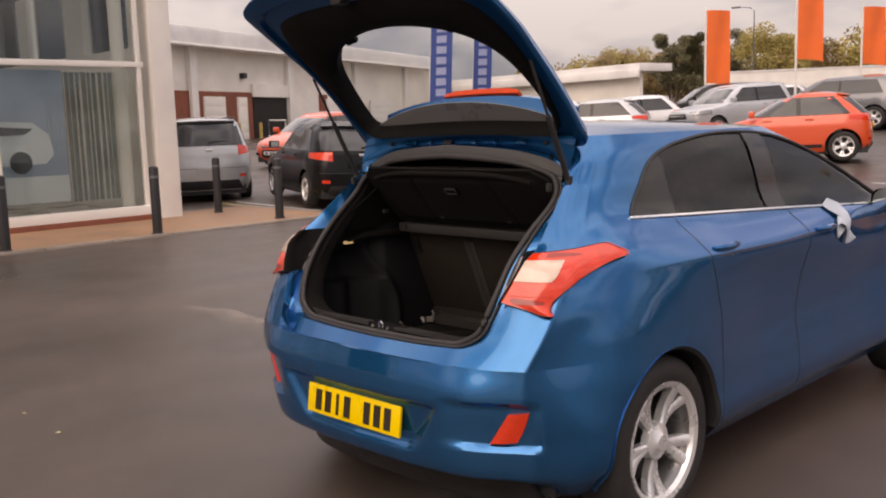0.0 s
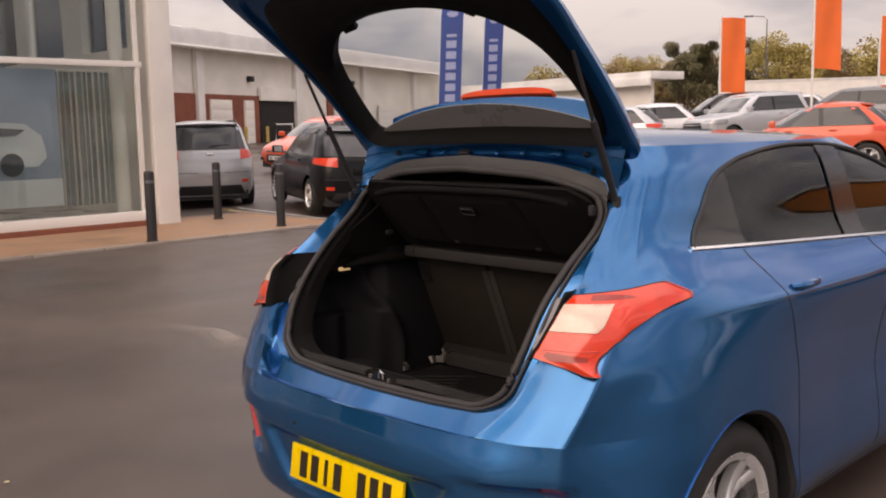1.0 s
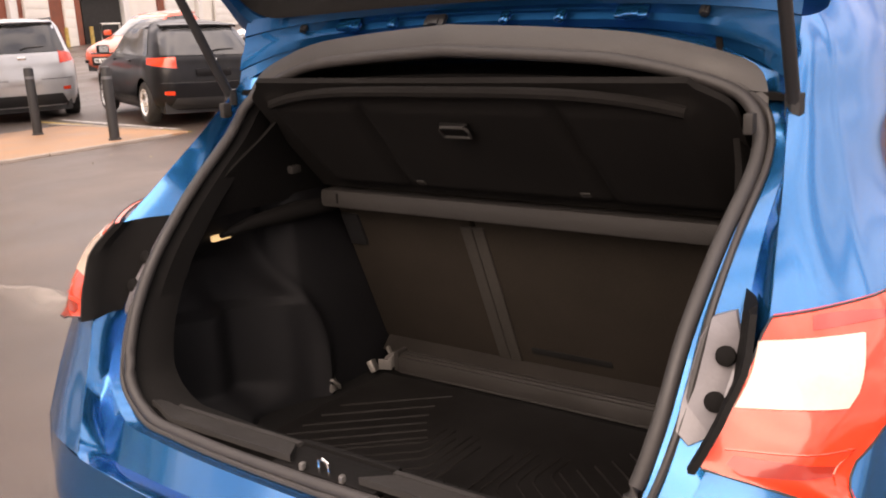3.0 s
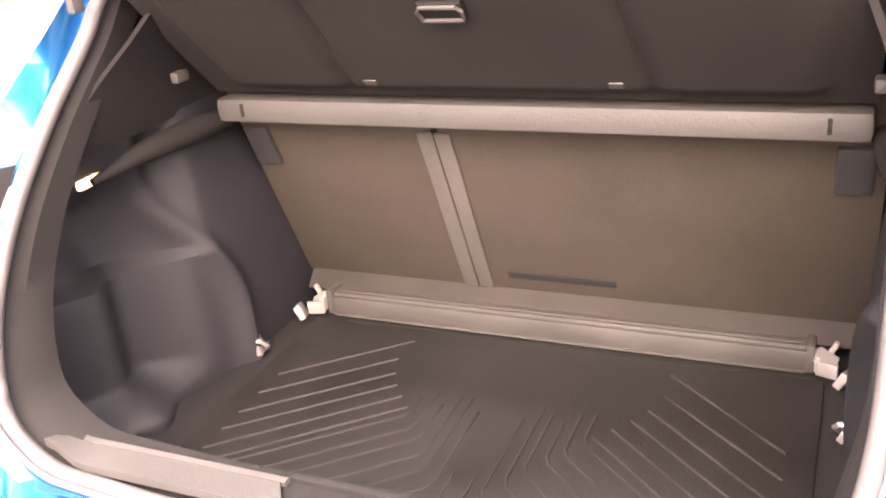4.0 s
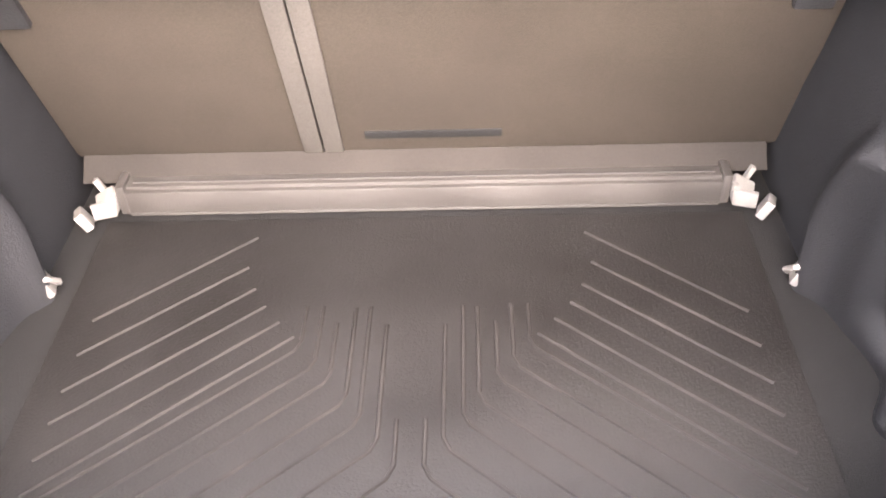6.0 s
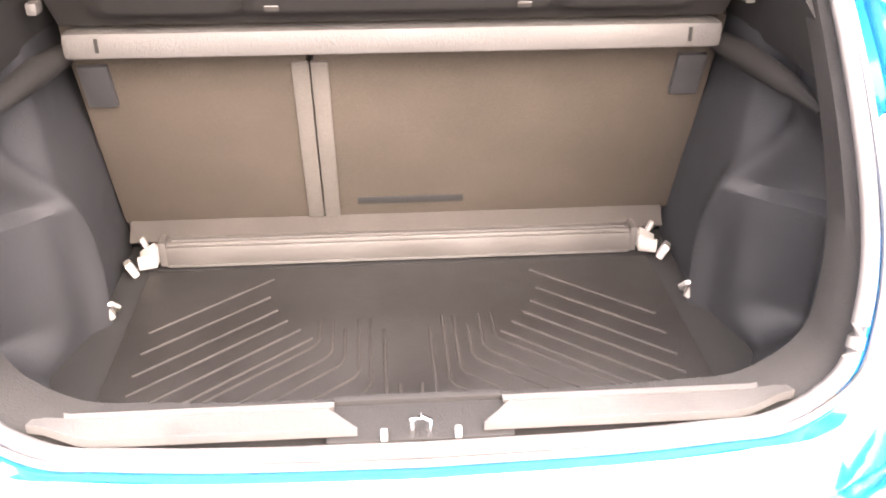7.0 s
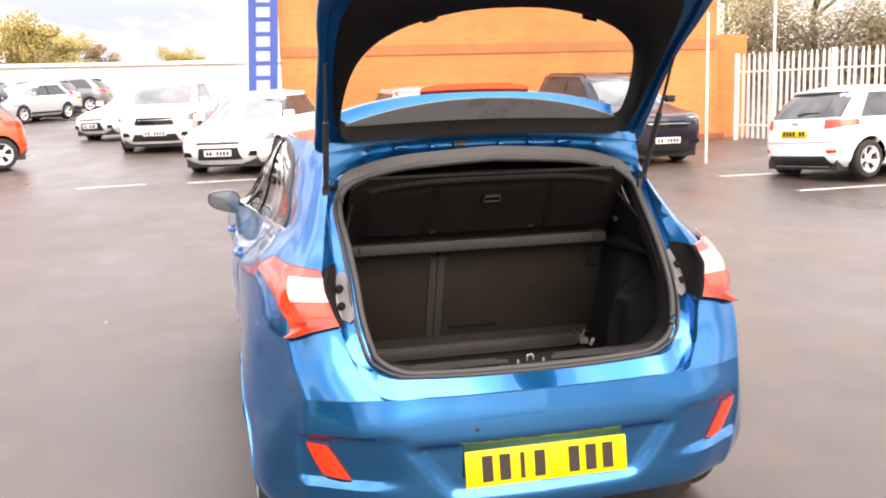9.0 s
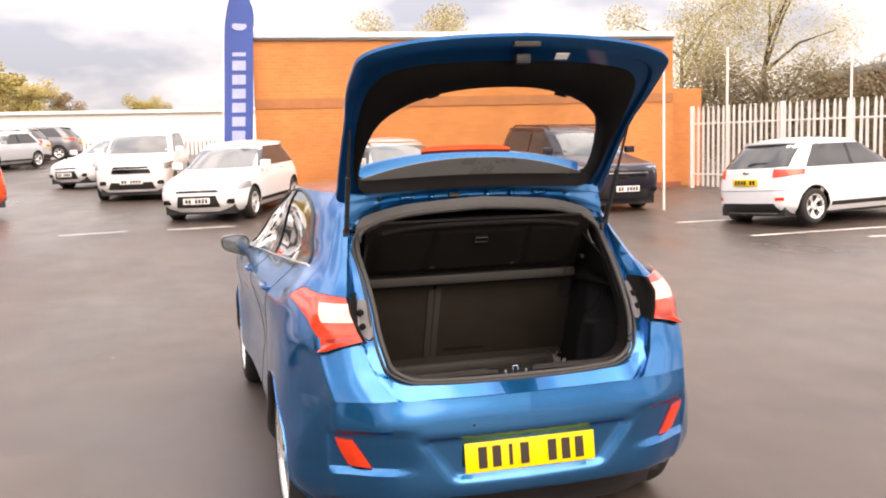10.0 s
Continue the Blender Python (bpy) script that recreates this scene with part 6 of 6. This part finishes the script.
for sx in (1, -1):
    part("striker_stop", boxes(((0.008, 0.010, 0.012), (sx * 0.042, 0.178, 0.733), 0.002)), METAL, car)

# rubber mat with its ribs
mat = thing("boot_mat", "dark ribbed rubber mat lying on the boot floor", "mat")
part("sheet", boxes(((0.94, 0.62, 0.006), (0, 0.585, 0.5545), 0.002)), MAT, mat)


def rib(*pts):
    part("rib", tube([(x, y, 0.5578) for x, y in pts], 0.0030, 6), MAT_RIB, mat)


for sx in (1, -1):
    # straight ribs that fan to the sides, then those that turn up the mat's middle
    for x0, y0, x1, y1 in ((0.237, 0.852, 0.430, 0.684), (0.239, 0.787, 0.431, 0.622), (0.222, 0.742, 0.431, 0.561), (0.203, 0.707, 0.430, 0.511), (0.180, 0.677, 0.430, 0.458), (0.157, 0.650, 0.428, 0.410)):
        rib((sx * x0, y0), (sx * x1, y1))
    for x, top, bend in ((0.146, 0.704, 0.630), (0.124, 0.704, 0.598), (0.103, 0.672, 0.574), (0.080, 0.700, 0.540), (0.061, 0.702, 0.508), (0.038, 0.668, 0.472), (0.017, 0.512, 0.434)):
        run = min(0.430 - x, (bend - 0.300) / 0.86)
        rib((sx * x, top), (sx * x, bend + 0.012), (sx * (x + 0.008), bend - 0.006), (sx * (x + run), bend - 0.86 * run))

# ---- parcel shelf, tilted up, and the fixed bar it hangs on
shelf = thing("parcel_shelf", "dark felt parcel shelf tilted up inside the open boot", "parcel shelf")
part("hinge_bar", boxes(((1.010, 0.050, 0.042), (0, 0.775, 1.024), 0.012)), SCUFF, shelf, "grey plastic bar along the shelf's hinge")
for sx in (1, -1):
    part("bar_slot", boxes(((0.006, 0.004, 0.022), (sx * 0.452, 0.7505, 1.026), 0.001)), TRIM, shelf)
PS = Matrix.Translation((0, 0.770, 1.052)) @ Matrix.Rotation(radians(44), 4, "X")


def shelf_point(x, s, out=0.0):
    return PS @ Vector((x, -out, s))


def shelf_face(u, s):
    x = 0.507 * u * (1 - 0.03 * (s / 0.36) ** 2 - 0.10 * smooth(0.27, 0.345, s) ** 2)
    r = smooth(0.46, 0.42, abs(x)) * smooth(0.02, 0.05, s) * smooth(0.315, 0.285, s)
    grooves = sum(math.exp(-((abs(x) - (0.225 - 0.10 * (s - 0.1))) / 0.012) ** 2) for _ in (0,))
    return shelf_point(x, s, 0.016 * r - 0.012 * grooves * r)


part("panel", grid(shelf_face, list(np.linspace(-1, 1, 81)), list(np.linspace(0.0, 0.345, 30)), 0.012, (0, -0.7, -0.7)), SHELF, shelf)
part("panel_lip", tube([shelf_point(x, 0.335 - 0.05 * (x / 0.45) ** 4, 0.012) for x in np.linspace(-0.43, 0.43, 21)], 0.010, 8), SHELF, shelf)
hd = part("pull_handle", boxes(((0.062, 0.010, 0.034), shelf_point(0.0, 0.247, 0.022), 0.006, PS.to_3x3().to_4x4())), TRIM, shelf, "moulded grey pull handle")
part("handle_rim", tube([shelf_point(x, s, 0.029) for x, s in ((-0.028, 0.234), (-0.030, 0.252), (-0.024, 0.261), (0.024, 0.261), (0.030, 0.252), (0.028, 0.234), (-0.028, 0.234))], 0.0030, 6), SCUFF, hd)
for sx in (1, -1):
    part("shelf_clip", boxes(((0.022, 0.012, 0.014), shelf_point(sx * 0.185, 0.062, 0.012), 0.003, PS.to_3x3().to_4x4())), STRIP, shelf)

# ---- cabin
def lining(x, y):
    return (x, y, 1.395 - 0.085 * smooth(0.86, 0.68, y) - 0.10 * abs(x) ** 2)


# Rear lining holds the dark of the gap above the shelf in its colour.
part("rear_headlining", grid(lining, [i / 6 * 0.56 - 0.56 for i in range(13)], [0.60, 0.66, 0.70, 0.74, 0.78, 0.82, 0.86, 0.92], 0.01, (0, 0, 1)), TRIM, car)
part("headlining", grid(lining, [i / 6 * 0.56 - 0.56 for i in range(13)], [0.92, 1.2, 1.6, 2.0, 2.25], 0.01, (0, 0, 1)), HEADLINING, car, "pale grey cloth headlining")
part("cabin_floor", boxes(((1.40, 2.2, 0.04), (0, 2.0, 0.32))), CARPET, car)
part("rear_cushion", boxes(((1.16, 0.46, 0.18), (0, 1.32, 0.56), 0.05)), SEAT_CLOTH, car)
part("seat_front_face", boxes(((1.10, 0.12, 0.60), (0, 1.06, 0.90), 0.04, Matrix.Rotation(radians(20), 4, "X"))), SEAT_CLOTH, car)
for x in (-0.36, 0.0, 0.36):
    part("headrest", boxes(((0.22, 0.10, 0.16), (x, 0.90, 1.20 if x else 1.16), 0.035)), SEAT_CLOTH, car)
for x in (-0.36, 0.36):
    part("front_seat", boxes(((0.48, 0.50, 0.18), (x, 2.15, 0.56), 0.05), ((0.46, 0.14, 0.62), (x, 1.85, 0.90), 0.05, Matrix.Rotation(radians(18), 4, "X")), ((0.24, 0.10, 0.18), (x, 1.70, 1.28), 0.035)), SEAT_CLOTH, car)
part("dashboard", boxes(((1.36, 0.40, 0.30), (0, 2.80, 0.84), 0.06)), BLACK_PLASTIC, car)
part("steering_wheel", tube([(0.36 + 0.18 * math.cos(k * math.pi / 10), 2.46 - 0.05 * math.sin(k * math.pi / 10), 0.95 + 0.17 * math.sin(k * math.pi / 10)) for k in range(21)], 0.014, 8, False), BLACK_PLASTIC, car)
for sx in (1, -1):
    part("door_card", grid(lambda y, z: (sx * ((up if z > 0.685 else low).side(y, z) - 0.05), y, z), list(np.linspace(1.0, 2.8, 12)), [0.35, 0.6, 0.8, 0.95], 0.01, (sx, 0, 0)), TRIM, car)
g = part("windscreen", grid(lambda u, z: (u * (0.575 + 0.34 * (1.42 - z)), up.nose(u * (0.575 + 0.34 * (1.42 - z)), z) - 0.006, z), [i / 8 - 1 for i in range(17)], list(np.linspace(1.0, 1.42, 9)), 0.004, (0, 1, 0)), GLASS_CLEAR, car)
g.visible_shadow = False
part("front_number_plate", boxes(((0.52, 0.012, 0.111), (0, 4.315, 0.40), 0.003)), WHITE_PLATE, car)

# ---- tailgate, swung up about its hinges
HP, HS, HN = Vector((0, 0.68, 1.42)), Vector((0, -0.775, 0.632)), Vector((0, 0.632, 0.775))


def gate(x, s, n=0.0):
    return HP + Vector((x, 0, 0)) + HS * s + HN * (n - 0.03 * (x / 0.6) ** 2)


def belly(s):
    """The bow of the tailgate's skin from hinge to latch."""
    return 0.055 * math.sin(math.pi * min(1.0, max(0.0, (s + 0.02) / 0.93)))


OUT = [(0, -0.03), (0.42, -0.03), (0.585, -0.015), (0.602, 0.08), (0.604, 0.26), (0.606, 0.42), (0.618, 0.56), (0.614, 0.71), (0.588, 0.806), (0.47, 0.862), (0.27, 0.892), (0, 0.905)]
HOLE = [(0, 0.045), (0.41, 0.047), (0.500, 0.062), (0.517, 0.12), (0.509, 0.22), (0.486, 0.325), (0.448, 0.405), (0.385, 0.470), (0.310, 0.515), (0.215, 0.551), (0.11, 0.573), (0, 0.580)]
TRO = [(0, 0.030), (0.38, 0.034), (0.495, 0.050), (0.538, 0.13), (0.552, 0.27), (0.556, 0.42), (0.548, 0.56), (0.520, 0.655), (0.455, 0.718), (0.33, 0.745), (0.18, 0.754), (0, 0.756)]
q = np.linspace(0, 11, 67)
SE_TOP = [Vector(p) for p in SE if p[2] > 1.20]
SE_TOP = SE_TOP + [Vector((-p.x, p.y, p.z)) for p in SE_TOP[-2::-1]]


def gate_ring(line, n):
    a = [gate(x, s, n + belly(s)) for x, s in spline(range(12), line, q)]
    return a + [Vector((-p.x, p.y, p.z)) for p in a[-2:0:-1]]


def mixed(a, b, t):
    return [tuple(np.array(p) * (1 - t) + np.array(r) * t) for p, r in zip(a, b)]


rt = [[s + Vector((0, -0.004, 0.002)) for s in SE_TOP], [s + Vector((s.x * 0.02, 0.000, 0.020)) * smooth(1.23, 1.29, s.z) for s in SE_TOP], [s + Vector((s.x * 0.03, 0.016, 0.038)) * smooth(1.23, 1.29, s.z) for s in SE_TOP]]
part("roof_edge_seal", loft(rt), SEAL_GREY, car, "grey rubber edge under the roof")
def hinge_row(k, out=0.0):
    """Rows of the tailgate's inner face between its hinges, from the roof channel up to the lining."""
    row = []
    for x in np.linspace(-0.57, 0.57, 39):
        lowest = Vector((x, 0.705 - 0.10 * (x / 0.57) ** 4, 1.372 - 0.03 * (x / 0.57) ** 2 - 0.05 * (x / 0.57) ** 6))
        row.append(lowest.lerp(gate(x, 0.028, -0.004 + belly(0.03)), k) + Vector((0, -out, -out)))
    return row


tg = part("tailgate", loft([gate_ring(OUT, 0.016), gate_ring(mixed(OUT, HOLE, 0.12), 0.040), gate_ring(mixed(OUT, HOLE, 0.4), 0.054), gate_ring(mixed(OUT, HOLE, 0.9), 0.056), gate_ring(HOLE, 0.050)], True), BLUE, car, "raised blue tailgate")
# Inner frame and hinge panel carry their shade in the darker blue.
part("inner_frame", loft([gate_ring(TRO, -0.002), gate_ring(mixed(TRO, OUT, 0.45), 0.004), gate_ring(mixed(TRO, OUT, 0.55), -0.010), gate_ring(mixed(TRO, OUT, 0.92), -0.006), gate_ring(OUT, 0.000), gate_ring(OUT, 0.016)], True), BLUE_SHADED, tg, "satin blue inner frame of the tailgate, coloured darker as if in shade")
part("hinge_panel", loft([hinge_row(0), hinge_row(0.20), hinge_row(0.26, 0.006), hinge_row(0.46, 0.007), hinge_row(0.52, 0.0), hinge_row(0.72, 0.0), hinge_row(0.78, 0.005), hinge_row(1.0)]), BLUE_SHADED, tg)
for x, wd, mt in ((-0.30, 0.058, BLUE), (0.30, 0.058, BLUE), (-0.09, 0.046, BLACK_PLASTIC), (0.17, 0.020, BLUE), (-0.19, 0.018, BLUE), (0.06, 0.018, BLUE), (0.42, 0.016, BLACK_PLASTIC), (-0.42, 0.016, BLACK_PLASTIC)):
    p = Vector((x, 0.660, 1.402))
    part("hinge_plate", boxes(((wd, 0.010, 0.026), p, 0.004, Matrix.Rotation(radians(-42), 4, "X")), ((wd * 0.5, 0.016, 0.014), p + Vector((0, -0.004, -0.004)), 0.003, Matrix.Rotation(radians(-42), 4, "X"))), mt, tg)
part("tailgate_trim", loft([gate_ring(HOLE, 0.050), gate_ring(HOLE, 0.012), gate_ring(mixed(HOLE, TRO, 0.18), -0.018), gate_ring(mixed(HOLE, TRO, 0.55), -0.026), gate_ring(mixed(HOLE, TRO, 0.9), -0.018), gate_ring(TRO, -0.002)], True), TRIM, tg, "black moulded tailgate lining")
for sx in (1, -1):
    part("lining_tab", boxes(((0.050, 0.020, 0.022), gate(sx * 0.265, 0.522, 0.030 + belly(0.52)), 0.004, Matrix.Rotation(radians(-39), 4, "X") @ Matrix.Rotation(sx * 0.35, 4, "Y"))), TRIM, tg)
gl = part("rear_window", grid(lambda u, v: gate(*(lambda a: (u * a[0], a[1]))(spline(range(12), HOLE, 0.5 + v * 10.0)[0]), 0.046 + belly(float(spline(range(12), HOLE, 0.5 + v * 10.0)[0][1]))), [i / 8 - 1 for i in range(17)], [j / 30 for j in range(31)]), GLASS_CLEAR, tg)
gl.visible_shadow = False


def frit(u, v):
    x = 0.505 * u
    top = 0.140 - 0.085 * abs(u) ** 2.2
    s = 0.045 + (top - 0.045) * v
    return gate(x, s, 0.040 + belly(s))


part("printed_band", grid(frit, [i / 12 - 1 for i in range(25)], [j / 5 for j in range(6)], 0.003, HN), FRIT, tg, "grey printed band along the glass")


def spoiler(u, v):
    x = 0.505 * u
    tip = 1 - 0.30 * abs(u) ** 3
    return gate(x, -0.03 + 0.060 * v * tip, 0.052 + 0.138 * v * tip + 0.010 * math.sin(math.pi * v))


sp = part("spoiler", grid(spoiler, [i / 14 - 1 for i in range(29)], [j / 8 for j in range(9)], 0.028, HN - HS), BLUE, tg)
part("brake_lamp", grid(lambda u, v: spoiler(0.40 * u, 1.0) + HN * (0.026 * v - 0.002) * (1 - 0.5 * abs(u) ** 6) + HS * 0.014, [i / 10 - 1 for i in range(21)], [0, 0.5, 1], 0.030, HS), BRAKE_RED, sp, "red high-level brake lamp")
part("tailgate_latch", boxes(((0.055, 0.045, 0.035), gate(0.0, 0.800, -0.010), 0.006), ((0.10, 0.03, 0.02), gate(0.0, 0.868, -0.004), 0.004)), BLACK_PLASTIC, tg)
part("tailgate_sticker", boxes(((0.050, 0.030, 0.002), gate(0.150, 0.818, -0.012), 0, Matrix.Rotation(radians(-39), 4, "X"))), WHITE_PLATE, tg, "small white sticker")
for sx in (1, -1):
    a, b = Vector((sx * 0.578, 0.585, 1.262)), Vector((sx * 0.585, 0.375, 1.680))
    part("gas_strut", tube([a, a.lerp(b, 0.56), a.lerp(b, 0.565), b], [0.010, 0.010, 0.0055, 0.0055], 10), BLACK_PLASTIC, car, "black gas strut")
    part("strut_ball", tube([a + Vector((0, 0, -0.012)), a + Vector((0, 0, 0.02))], 0.014, 8), BLACK_PLASTIC, car)

# ---- a rag hung over the front door's sill
def rag(u, v):
    y = 2.22 + (0.17 - 0.05 * v) * u + 0.07 * math.sin(4 * v + 2 * u) * v
    z = 1.075 - 0.05 * abs(u - 0.5) - (0.14 - 0.05 * math.sin(6 * u)) * v
    zz = min(z, 1.41)
    x = up.side(y, zz) + 0.012 + 0.016 * (1 + math.sin(9 * u + 4 * v)) * v
    return (x, y, z)


cl = part("white_rag", grid(rag, [i / 14 for i in range(15)], [j / 14 for j in range(15)], 0.004, (1, 0, 0)), CLOTH)
tagged(cl, "crumpled white rag hanging over the blue car's door sill", "cloth")
